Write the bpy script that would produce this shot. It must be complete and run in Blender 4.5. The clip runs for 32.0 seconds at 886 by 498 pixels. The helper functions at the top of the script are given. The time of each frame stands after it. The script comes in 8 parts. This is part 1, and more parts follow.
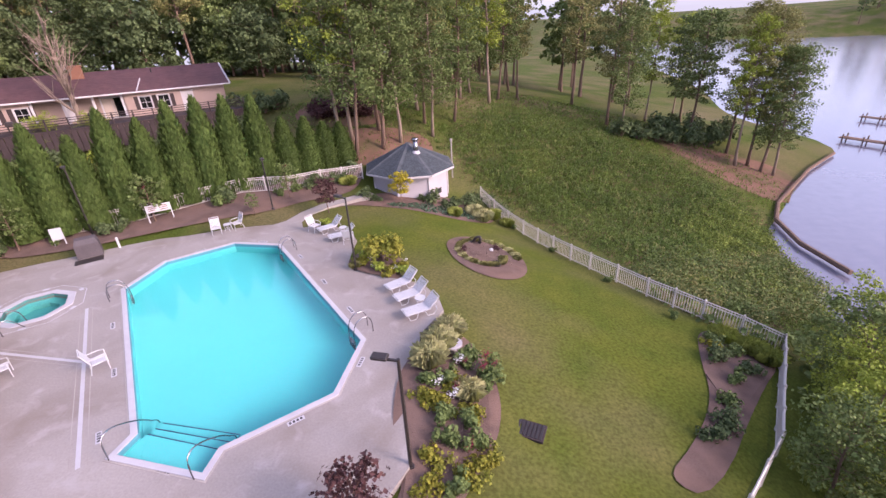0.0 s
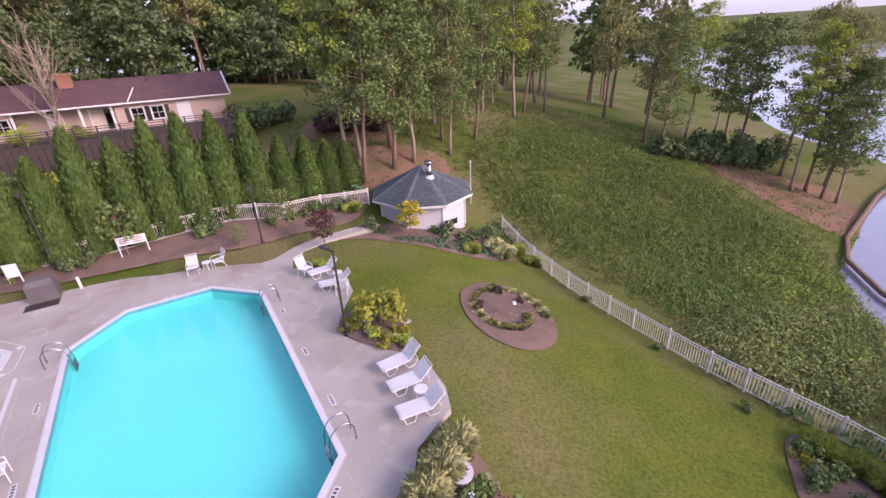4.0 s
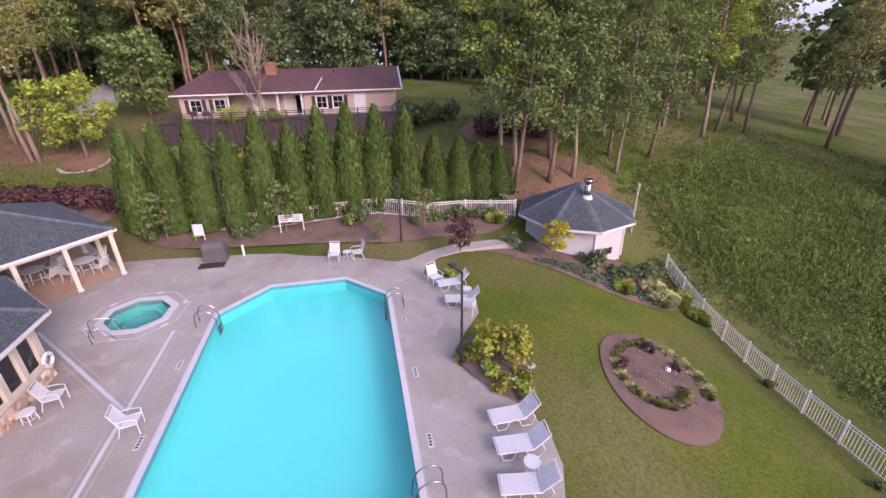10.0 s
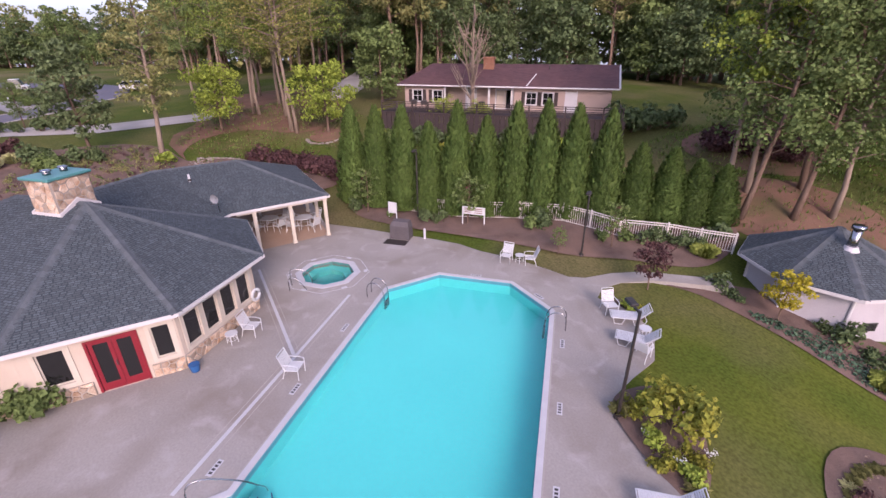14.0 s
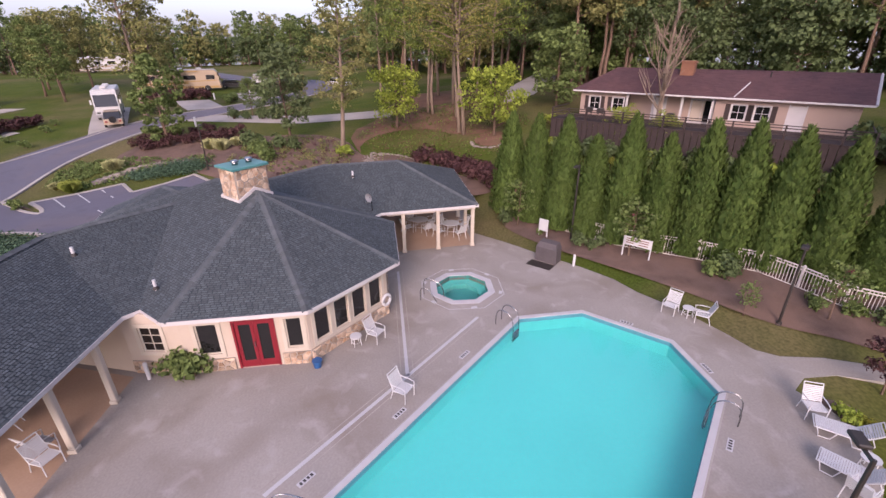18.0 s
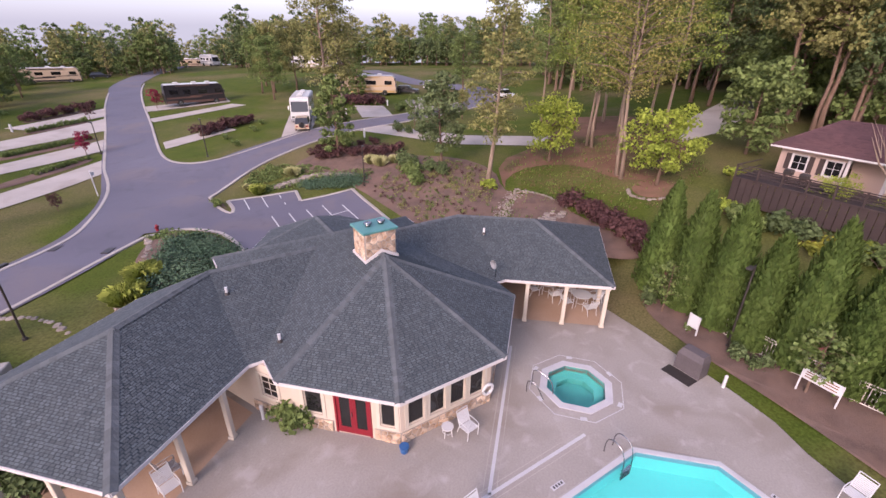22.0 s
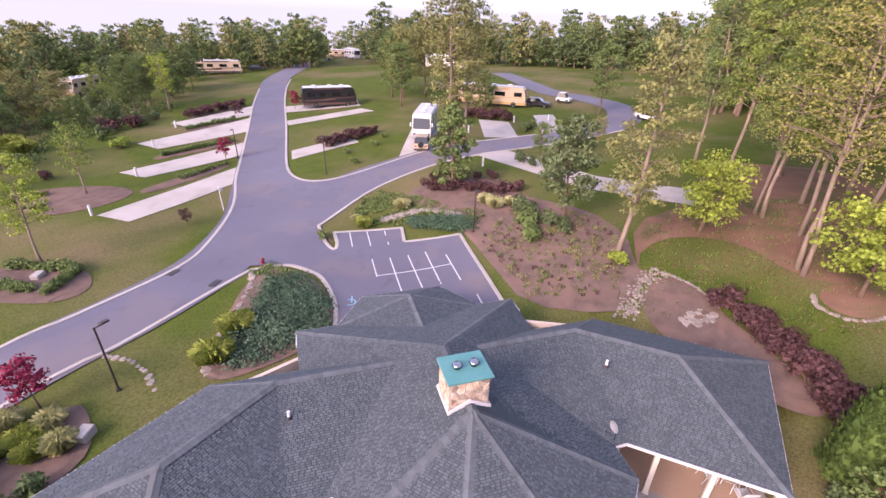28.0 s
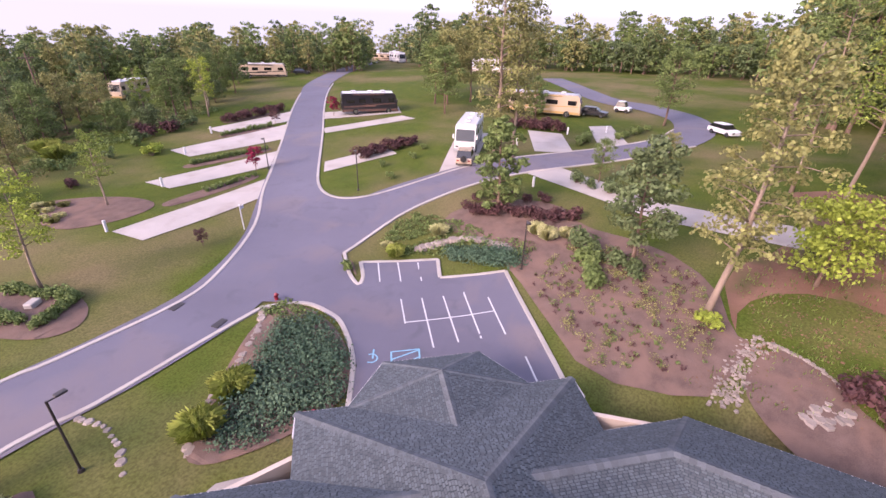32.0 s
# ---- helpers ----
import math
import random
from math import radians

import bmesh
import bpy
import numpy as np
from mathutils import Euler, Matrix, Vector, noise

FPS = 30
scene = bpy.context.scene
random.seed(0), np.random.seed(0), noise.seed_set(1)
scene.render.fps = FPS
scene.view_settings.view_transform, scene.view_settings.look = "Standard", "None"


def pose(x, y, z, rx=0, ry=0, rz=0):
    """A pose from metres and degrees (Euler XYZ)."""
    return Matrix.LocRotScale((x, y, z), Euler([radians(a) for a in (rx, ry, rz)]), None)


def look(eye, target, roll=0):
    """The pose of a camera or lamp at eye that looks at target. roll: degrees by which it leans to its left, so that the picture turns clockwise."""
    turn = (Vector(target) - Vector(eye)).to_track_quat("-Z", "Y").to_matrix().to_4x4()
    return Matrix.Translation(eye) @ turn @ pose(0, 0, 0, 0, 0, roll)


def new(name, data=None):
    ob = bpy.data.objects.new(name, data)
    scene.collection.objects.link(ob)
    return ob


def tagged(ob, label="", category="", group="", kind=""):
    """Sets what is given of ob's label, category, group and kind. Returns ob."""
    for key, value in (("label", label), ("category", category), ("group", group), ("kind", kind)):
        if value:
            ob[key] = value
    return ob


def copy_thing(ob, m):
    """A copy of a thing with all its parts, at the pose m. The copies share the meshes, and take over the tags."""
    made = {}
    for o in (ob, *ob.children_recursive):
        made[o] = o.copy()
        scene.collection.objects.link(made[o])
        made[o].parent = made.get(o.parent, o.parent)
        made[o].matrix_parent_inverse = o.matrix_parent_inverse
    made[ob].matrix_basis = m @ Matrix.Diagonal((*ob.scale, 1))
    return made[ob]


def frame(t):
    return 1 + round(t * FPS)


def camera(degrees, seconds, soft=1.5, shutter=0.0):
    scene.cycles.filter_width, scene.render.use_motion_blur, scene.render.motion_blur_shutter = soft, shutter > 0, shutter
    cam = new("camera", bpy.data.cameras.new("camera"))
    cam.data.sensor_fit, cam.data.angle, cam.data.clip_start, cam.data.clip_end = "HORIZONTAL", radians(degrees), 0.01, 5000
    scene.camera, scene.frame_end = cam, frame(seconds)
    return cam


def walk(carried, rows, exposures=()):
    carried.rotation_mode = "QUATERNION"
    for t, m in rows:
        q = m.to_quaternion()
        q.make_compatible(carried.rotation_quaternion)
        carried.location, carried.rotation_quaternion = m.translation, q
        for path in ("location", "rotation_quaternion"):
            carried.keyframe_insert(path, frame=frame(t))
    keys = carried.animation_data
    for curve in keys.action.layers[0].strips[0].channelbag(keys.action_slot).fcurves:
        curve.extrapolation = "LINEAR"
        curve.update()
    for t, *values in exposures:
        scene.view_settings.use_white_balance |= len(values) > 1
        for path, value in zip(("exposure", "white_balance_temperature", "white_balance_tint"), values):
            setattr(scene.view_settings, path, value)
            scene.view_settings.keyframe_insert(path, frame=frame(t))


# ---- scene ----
cam = camera(89.93, 32.0, soft=1.5)
# seconds, x, y, z, turns about x, y, z
ROWS = [
    (0, 0.82, 0.00, 11.03, 63.66, 2.84, 3.53),
    (1, 0.81, 1.74, 11.06, 63.47, 2.84, 3.84),
    (2, 0.82, 3.24, 11.13, 63.70, 2.84, 4.28),
    (3, 0.81, 4.46, 11.25, 63.95, 2.73, 5.24),
    (3.5, 0.79, 4.87, 11.28, 64.07, 2.63, 5.82),
    (5.5, 0.69, 5.98, 11.23, 64.56, 2.25, 9.16),
    (6, 0.66, 6.19, 11.21, 64.68, 2.09, 10.82),
    (7, 0.57, 6.55, 11.20, 64.88, 1.77, 15.31),
    (8, 0.47, 6.91, 11.20, 64.85, 1.44, 19.14),
    (9, 0.35, 7.27, 11.18, 65.10, 1.20, 22.74),
    (10, 0.17, 7.66, 11.16, 65.05, 0.99, 27.02),
    (11, -0.03, 8.05, 11.09, 65.05, 0.74, 32.10),
    (12, -0.16, 8.40, 11.01, 65.15, 0.49, 38.56),
    (13, -0.21, 8.75, 10.95, 65.12, 0.31, 45.96),
    (14, -0.29, 9.16, 10.86, 65.25, 0.20, 53.34),
    (14.5, -0.41, 9.39, 10.82, 65.32, 0.26, 57.03),
    (16.5, -1.11, 10.16, 10.75, 65.46, 0.30, 67.30),
    (17, -1.35, 10.35, 10.78, 65.43, 0.29, 69.76),
    (18, -1.91, 10.77, 11.04, 65.34, 0.35, 75.13),
    (19, -2.44, 11.19, 11.66, 65.11, 0.38, 80.44),
    (20, -3.07, 11.53, 12.44, 64.90, 0.12, 85.26),
    (21, -3.79, 11.81, 13.24, 64.79, -0.30, 90.54),
    (22, -4.52, 12.05, 14.08, 64.54, -0.63, 95.80),
    (23, -5.29, 12.20, 14.96, 64.09, -0.82, 101.75),
    (24, -6.16, 12.20, 15.78, 63.76, -1.09, 107.30),
    (25, -7.12, 12.07, 16.48, 63.56, -1.34, 109.56),
    (25.5, -7.68, 11.92, 16.73, 63.45, -1.43, 109.82),
    (27.5, -10.17, 10.98, 17.36, 62.99, -1.54, 110.69),
    (28, -10.88, 10.69, 17.44, 62.86, -1.59, 111.78),
    (29, -12.39, 10.03, 17.46, 62.66, -1.67, 113.05),
    (30, -13.81, 9.41, 17.41, 62.72, -1.65, 114.20),
    (31, -15.16, 8.77, 17.33, 62.89, -1.61, 115.60),
    (32, -16.47, 8.08, 17.21, 63.09, -1.44, 117.26),
]
EXPOSURE = 1.55
STOPS = [(0.0, 0.22, 5850, 38), (8.0, 0.12, 5800, 39), (13.0, -0.1, 5700, 35), (19.0, -0.25, 6000, 33), (25.0, 0.36, 5980, 35), (32.0, 0.53, 6030, 39)]   # the lens opens and closes on the way
walk(cam, [(t, pose(x, y, z, rx, ry, rz)) for t, x, y, z, rx, ry, rz in ROWS],
     exposures=[(t, EXPOSURE + e, k, n) for t, e, k, n in STOPS])

# ---- light ----
world = bpy.data.worlds.new("world")
scene.world = world
world.use_nodes = True
wn = world.node_tree
sky = wn.nodes.new("ShaderNodeTexSky")
sky.sky_type, sky.sun_disc = "NISHITA", False
SUN_EL, SUN_AZ = 28.0, 112.0          # degrees above the horizon; compass from +y towards +x
sky.sun_elevation, sky.sun_rotation = radians(SUN_EL), radians(SUN_AZ)
sky.air_density, sky.dust_density, sky.ozone_density = 1.0, 4.0, 1.2
# the haze at the horizon goes on below it
way, cut, lift, join = [wn.nodes.new(k) for k in ("ShaderNodeTexCoord", "ShaderNodeSeparateXYZ", "ShaderNodeMath", "ShaderNodeCombineXYZ")]
lift.operation = "MAXIMUM"
lift.inputs[1].default_value = 0.015
wn.links.new(way.outputs["Generated"], cut.inputs[0])
wn.links.new(cut.outputs[2], lift.inputs[0])
for k in (0, 1):
    wn.links.new(cut.outputs[k], join.inputs[k])
wn.links.new(lift.outputs[0], join.inputs[2])
wn.links.new(join.outputs[0], sky.inputs[0])
wn.links.new(sky.outputs[0], wn.nodes["Background"].inputs[0])
wn.nodes["Background"].inputs[1].default_value = 0.09
# a thin even layer of high white cloud over the whole sky
veil, both = wn.nodes.new("ShaderNodeBackground"), wn.nodes.new("ShaderNodeAddShader")
veil.inputs[0].default_value, veil.inputs[1].default_value = (0.92, 0.95, 1.0, 1), 0.18
wn.links.new(wn.nodes["Background"].outputs[0], both.inputs[0])
wn.links.new(veil.outputs[0], both.inputs[1])
wn.links.new(both.outputs[0], wn.nodes["World Output"].inputs[0])
sun = new("sun", bpy.data.lights.new("sun", "SUN"))
sun.data.energy, sun.data.angle, sun.data.color = 1.15, radians(20), (1.0, 0.80, 0.60)
sd = Vector((math.sin(radians(SUN_AZ)) * math.cos(radians(SUN_EL)), math.cos(radians(SUN_AZ)) * math.cos(radians(SUN_EL)), math.sin(radians(SUN_EL))))
sun.matrix_world = look(sd * 100, (0, 0, 0))


# ---- materials ----
ALBEDO = 0.54          # all colours are given as they look beside white paper of 1.0


def mat(name, a, b=None, scale=4.0, fine=40.0, rough=0.8, metal=0.0, bump=0.15, spread=0.5, island=0.0, stretch=(1, 1, 1), spec=0.4, sss=0.0):
    """Two colours mixed by coarse and fine noise, with relief."""
    m = bpy.data.materials.new(name)
    m.use_nodes = True
    nt = m.node_tree
    a, b = tuple(c * ALBEDO for c in a), tuple(c * ALBEDO for c in b or tuple(c * 0.8 for c in a))
    p = nt.nodes["Principled BSDF"]
    p.inputs["Roughness"].default_value, p.inputs["Metallic"].default_value = rough, metal
    p.inputs["Specular IOR Level"].default_value = spec
    tc, mp = nt.nodes.new("ShaderNodeTexCoord"), nt.nodes.new("ShaderNodeMapping")
    mp.inputs["Scale"].default_value = stretch
    nt.links.new(tc.outputs["Object"], mp.inputs[0])
    n1, n2 = nt.nodes.new("ShaderNodeTexNoise"), nt.nodes.new("ShaderNodeTexNoise")
    n1.inputs["Scale"].default_value, n2.inputs["Scale"].default_value = scale, fine
    n1.inputs["Detail"].default_value, n2.inputs["Detail"].default_value = 4, 3
    for n in (n1, n2):
        nt.links.new(mp.outputs[0], n.inputs["Vector"])
    mx = nt.nodes.new("ShaderNodeMath")
    mx.operation = "MULTIPLY_ADD"
    nt.links.new(n2.outputs[0], mx.inputs[0])
    mx.inputs[1].default_value = 0.6
    ad = nt.nodes.new("ShaderNodeMath")
    ad.operation = "MULTIPLY_ADD"
    nt.links.new(n1.outputs[0], ad.inputs[0])
    ad.inputs[1].default_value, ad.inputs[2].default_value = 1.0, -0.3
    nt.links.new(ad.outputs[0], mx.inputs[2])
    cr = nt.nodes.new("ShaderNodeMapRange")
    cr.inputs[1].default_value, cr.inputs[2].default_value = 0.5 - spread * 0.5, 0.5 + spread * 0.5
    nt.links.new(mx.outputs[0], cr.inputs[0])
    mix = nt.nodes.new("ShaderNodeMix")
    mix.data_type = "RGBA"
    mix.inputs[6].default_value, mix.inputs[7].default_value = (*a, 1), (*b, 1)
    nt.links.new(cr.outputs[0], mix.inputs[0])
    out = mix.outputs[2]
    if island:
        g, oi = nt.nodes.new("ShaderNodeNewGeometry"), nt.nodes.new("ShaderNodeObjectInfo")
        s1 = nt.nodes.new("ShaderNodeMath")
        s1.operation = "ADD"
        nt.links.new(g.outputs["Random Per Island"], s1.inputs[0])
        nt.links.new(oi.outputs["Random"], s1.inputs[1])
        fr = nt.nodes.new("ShaderNodeMath")
        fr.operation = "FRACT"
        nt.links.new(s1.outputs[0], fr.inputs[0])
        mr = nt.nodes.new("ShaderNodeMapRange")
        mr.inputs[3].default_value, mr.inputs[4].default_value = 1 - island, 1 + island
        nt.links.new(fr.outputs[0], mr.inputs[0])
        hs = nt.nodes.new("ShaderNodeHueSaturation")
        nt.links.new(mr.outputs[0], hs.inputs["Value"])
        nt.links.new(out, hs.inputs["Color"])
        out = hs.outputs[0]
    nt.links.new(out, p.inputs["Base Color"])
    if sss:
        # thin leaves let some light through
        tr, ms = nt.nodes.new("ShaderNodeBsdfTranslucent"), nt.nodes.new("ShaderNodeMixShader")
        nt.links.new(out, tr.inputs[0])
        ms.inputs[0].default_value = sss
        nt.links.new(p.outputs[0], ms.inputs[1])
        nt.links.new(tr.outputs[0], ms.inputs[2])
        nt.links.new(ms.outputs[0], nt.nodes["Material Output"].inputs[0])
    if bump:
        bp = nt.nodes.new("ShaderNodeBump")
        bp.inputs["Strength"].default_value, bp.inputs["Distance"].default_value = bump, 0.05
        nt.links.new(mx.outputs[0], bp.inputs["Height"])
        nt.links.new(bp.outputs[0], p.inputs["Normal"])
    return m


def lawn(name, a=(0.060, 0.104, 0.015), b=(0.125, 0.148, 0.026), dry=0.42):
    """Mown grass: fresh green, yellowing streaks and dry brown patches, at three scales."""
    m = mat(name, a, b, 0.5, 26.0, 0.95, bump=0.5, spread=0.7, spec=0.05)
    nt = m.node_tree
    p = nt.nodes["Principled BSDF"]
    base = p.inputs["Base Color"].links[0].from_socket
    tc = nt.nodes.new("ShaderNodeTexCoord")
    big, fine = nt.nodes.new("ShaderNodeTexNoise"), nt.nodes.new("ShaderNodeTexNoise")
    big.inputs["Scale"].default_value, big.inputs["Detail"].default_value = 0.09, 6
    fine.inputs["Scale"].default_value, fine.inputs["Detail"].default_value = 8.0, 6
    r1, r2 = nt.nodes.new("ShaderNodeMapRange"), nt.nodes.new("ShaderNodeMapRange")
    r1.inputs[1].default_value, r1.inputs[2].default_value = dry, dry + 0.28
    r2.inputs[1].default_value, r2.inputs[2].default_value, r2.inputs[3].default_value, r2.inputs[4].default_value = 0.3, 0.7, 0.72, 1.3
    for n, r in ((big, r1), (fine, r2)):
        nt.links.new(tc.outputs["Object"], n.inputs["Vector"])
        nt.links.new(n.outputs[0], r.inputs[0])
    mx, hs = nt.nodes.new("ShaderNodeMix"), nt.nodes.new("ShaderNodeHueSaturation")
    mx.data_type = "RGBA"
    mx.inputs[7].default_value = (0.110, 0.090, 0.044, 1)
    nt.links.new(r1.outputs[0], mx.inputs[0])
    nt.links.new(base, mx.inputs[6])
    nt.links.new(mx.outputs[2], hs.inputs["Color"])
    nt.links.new(r2.outputs[0], hs.inputs["Value"])
    nt.links.new(hs.outputs[0], p.inputs["Base Color"])
    return m


GRASS = lawn("grass")
TURF = lawn("turf", (0.076, 0.118, 0.015), (0.152, 0.168, 0.026), 0.45)
TAN_FLOOR = mat("tan_floor", (0.50, 0.33, 0.22), (0.58, 0.40, 0.28), 0.8, 14.0, 0.8, bump=0.05)
FENCE = mat("fence_paint", (0.88, 0.82, 0.75), (0.80, 0.74, 0.68), 2.0, 20.0, 0.6, bump=0.0)
MULCH = mat("mulch", (0.145, 0.098, 0.080), (0.235, 0.165, 0.135), 1.2, 22.0, 0.95, bump=0.8, spec=0.1)
PINE_STRAW = mat("pine_straw", (0.20, 0.112, 0.075), (0.29, 0.17, 0.115), 0.5, 14.0, 0.95, bump=0.6, spec=0.1)


def stained(m, stain, size, lo, hi, amount):
    """Worn brownish stains with soft edges over a material."""
    nt = m.node_tree
    p = nt.nodes["Principled BSDF"]
    base = p.inputs["Base Color"].links[0].from_socket
    tc, n, r, mx = nt.nodes.new("ShaderNodeTexCoord"), nt.nodes.new("ShaderNodeTexNoise"), nt.nodes.new("ShaderNodeMapRange"), nt.nodes.new("ShaderNodeMix")
    n.inputs["Scale"].default_value, n.inputs["Detail"].default_value, n.inputs["Distortion"].default_value = size, 7, 0.6
    r.inputs[1].default_value, r.inputs[2].default_value, r.inputs[4].default_value = lo, hi, amount
    nt.links.new(tc.outputs["Object"], n.inputs["Vector"])
    nt.links.new(n.outputs[0], r.inputs[0])
    nt.links.new(r.outputs[0], mx.inputs[0])
    mx.data_type = "RGBA"
    mx.inputs[7].default_value = (*[c * ALBEDO for c in stain], 1)
    nt.links.new(base, mx.inputs[6])
    nt.links.new(mx.outputs[2], p.inputs["Base Color"])
    return m


CONCRETE = mat("concrete", (0.34, 0.30, 0.265), (0.51, 0.465, 0.42), 0.22, 14.0, 0.85, bump=0.08, spread=0.6)
stained(MULCH, (0.26, 0.17, 0.13), 0.5, 0.45, 0.65, 0.8)
stained(PINE_STRAW, (0.10, 0.12, 0.035), 0.28, 0.46, 0.64, 0.7)
stained(CONCRETE, (0.27, 0.21, 0.16), 0.33, 0.5, 0.72, 0.6)
stained(CONCRETE, (0.66, 0.62, 0.60), 1.1, 0.56, 0.75, 0.45)
PAD = mat("pad_concrete", (0.46, 0.42, 0.38), (0.58, 0.53, 0.48), 0.3, 12.0, 0.9, bump=0.08)
stained(PAD, (0.30, 0.25, 0.21), 0.4, 0.5, 0.75, 0.5)
COPING = mat("coping", (0.70, 0.69, 0.70), (0.62, 0.60, 0.62), 2.0, 30.0, 0.6, bump=0.05)
ASPHALT = mat("asphalt", (0.13, 0.125, 0.165), (0.185, 0.178, 0.23), 0.15, 40.0, 0.9, bump=0.2, spread=0.7)
stained(ASPHALT, (0.24, 0.19, 0.18), 0.16, 0.52, 0.72, 0.6)
stained(ASPHALT, (0.10, 0.10, 0.12), 0.6, 0.55, 0.75, 0.5)
LINE = mat("road_paint", (0.75, 0.75, 0.75), (0.6, 0.6, 0.6), 3.0, 30.0, 0.7, bump=0.03)
BLUE_LINE = mat("blue_paint", (0.18, 0.45, 0.62), (0.3, 0.55, 0.68), 3.0, 30.0, 0.7, bump=0.03)
PLASTER = mat("pool_plaster", (0.11, 0.86, 0.86), (0.10, 0.80, 0.81), 0.3, 6.0, 0.6, bump=0.02)
SPA_PLASTER = mat("spa_plaster", (0.10, 0.62, 0.58), (0.13, 0.70, 0.64), 0.8, 6.0, 0.6, bump=0.02)
POOL_TILE = mat("pool_tile", (0.10, 0.33, 0.42), (0.13, 0.40, 0.48), 6.0, 40.0, 0.3, bump=0.05)
TILE = mat("dark_tile", (0.03, 0.05, 0.16), (0.05, 0.08, 0.2), 6.0, 40.0, 0.3, bump=0.05)
STUCCO = mat("stucco", (0.68, 0.56, 0.45), (0.74, 0.63, 0.52), 0.8, 40.0, 0.9, bump=0.15)
TRIM = mat("white_trim", (0.80, 0.76, 0.76), (0.74, 0.70, 0.70), 1.5, 20.0, 0.6, bump=0.03)
CREAM = mat("cream_trim", (0.74, 0.66, 0.55), (0.70, 0.61, 0.50), 1.5, 20.0, 0.7, bump=0.03)
SHINGLE = mat("shingle", (0.096, 0.116, 0.128), (0.130, 0.150, 0.160), 2.5, 22.0, 0.9, bump=0.06, island=0.2, spec=0.25)
# darker slab: paints the shadow dashes under the tab edges into the gaps
SHINGLE_SHADE_BED = mat("shingle_shade_bed", (0.060, 0.078, 0.088), (0.076, 0.094, 0.103), 2.5, 22.0, 0.95, bump=0.06, spec=0.2)
SHINGLE_CAP = mat("shingle_cap", (0.115, 0.13, 0.14), (0.14, 0.155, 0.165), 1.0, 12.0, 0.9, bump=0.3, island=0.15, spec=0.25)
BROWN_SHINGLE = mat("brown_shingle", (0.16, 0.075, 0.075), (0.11, 0.055, 0.06), 0.5, 12.0, 0.9, bump=0.3, island=0.2)
STONE = mat("field_stone", (0.42, 0.24, 0.13), (0.80, 0.66, 0.52), 3.0, 30.0, 0.85, bump=0.4, island=0.45)
MORTAR = mat("mortar", (0.50, 0.44, 0.38), (0.42, 0.37, 0.32), 3.0, 40.0, 0.9, bump=0.2)
RED = mat("red_door", (0.31, 0.018, 0.032), (0.26, 0.015, 0.028), 2.0, 20.0, 0.45, bump=0.03)
GLASS = mat("dark_glass", (0.012, 0.013, 0.014), (0.02, 0.02, 0.022), 0.5, 3.0, 0.06, bump=0.0, spec=0.6)
WHITE = mat("white_plastic", (0.82, 0.82, 0.83), (0.76, 0.76, 0.78), 2.0, 20.0, 0.45, bump=0.02)
METAL = mat("steel", (0.62, 0.62, 0.64), (0.5, 0.5, 0.52), 2.0, 20.0, 0.25, 1.0, bump=0.02)
DARK_METAL = mat("dark_metal", (0.035, 0.028, 0.025), (0.05, 0.04, 0.035), 3.0, 20.0, 0.5, bump=0.05)
COPPER = mat("teal_cap", (0.09, 0.30, 0.29), (0.13, 0.36, 0.34), 2.0, 20.0, 0.5, bump=0.05)
SIDING = mat("siding", (0.52, 0.38, 0.31), (0.58, 0.43, 0.36), 0.8, 20.0, 0.8, bump=0.05)
HUT_WALL = mat("hut_wall", (0.66, 0.62, 0.64), (0.58, 0.54, 0.56), 0.8, 20.0, 0.8, bump=0.05)
DARK_WOOD = mat("dark_deck_wood", (0.045, 0.03, 0.028), (0.07, 0.045, 0.04), 2.0, 20.0, 0.8, bump=0.1)
BRICK = mat("brick_chimney", (0.35, 0.17, 0.10), (0.28, 0.13, 0.08), 3.0, 30.0, 0.9, bump=0.2)
BARK = mat("bark", (0.20, 0.13, 0.09), (0.30, 0.21, 0.16), 1.5, 14.0, 0.95, bump=0.8, stretch=(4, 4, 0.6), spec=0.1)
PALE_BARK = mat("pale_bark", (0.42, 0.33, 0.25), (0.30, 0.22, 0.17), 1.2, 10.0, 0.95, bump=0.5, stretch=(3, 3, 0.6), spec=0.1)


def leaf_mat(name, a, b, through_=0.25, island=0.35):
    a, b = tuple(c * 1.45 for c in a), tuple(c * 1.45 for c in b)
    return mat(name, a, b, 0.35, 3.0, 0.7, bump=0.0, island=island, spec=0.15, sss=through_, spread=0.6)


LEAF = leaf_mat("leaf", (0.11, 0.16, 0.045), (0.17, 0.22, 0.07))
LEAF_WARM = leaf_mat("leaf_olive", (0.19, 0.20, 0.07), (0.27, 0.26, 0.09))
LEAF_DARK = leaf_mat("leaf_dark", (0.085, 0.125, 0.05), (0.13, 0.17, 0.065))
LEAF_LIME = leaf_mat("leaf_lime", (0.22, 0.29, 0.04), (0.30, 0.36, 0.05))
LEAF_AMBER = leaf_mat("leaf_amber", (0.22, 0.22, 0.06), (0.30, 0.28, 0.075))
LEAF_GOLD = leaf_mat("leaf_gold", (0.30, 0.27, 0.03), (0.20, 0.24, 0.04))
LEAF_FRESH = leaf_mat("leaf_fresh", (0.16, 0.225, 0.042), (0.23, 0.28, 0.055))
LEAF_YELLOW = leaf_mat("leaf_yellow", (0.42, 0.34, 0.02), (0.34, 0.32, 0.03))
ARB = leaf_mat("arborvitae", (0.070, 0.118, 0.026), (0.120, 0.175, 0.042), 0.25)
PINE = leaf_mat("pine_needle", (0.10, 0.14, 0.06), (0.15, 0.19, 0.08))
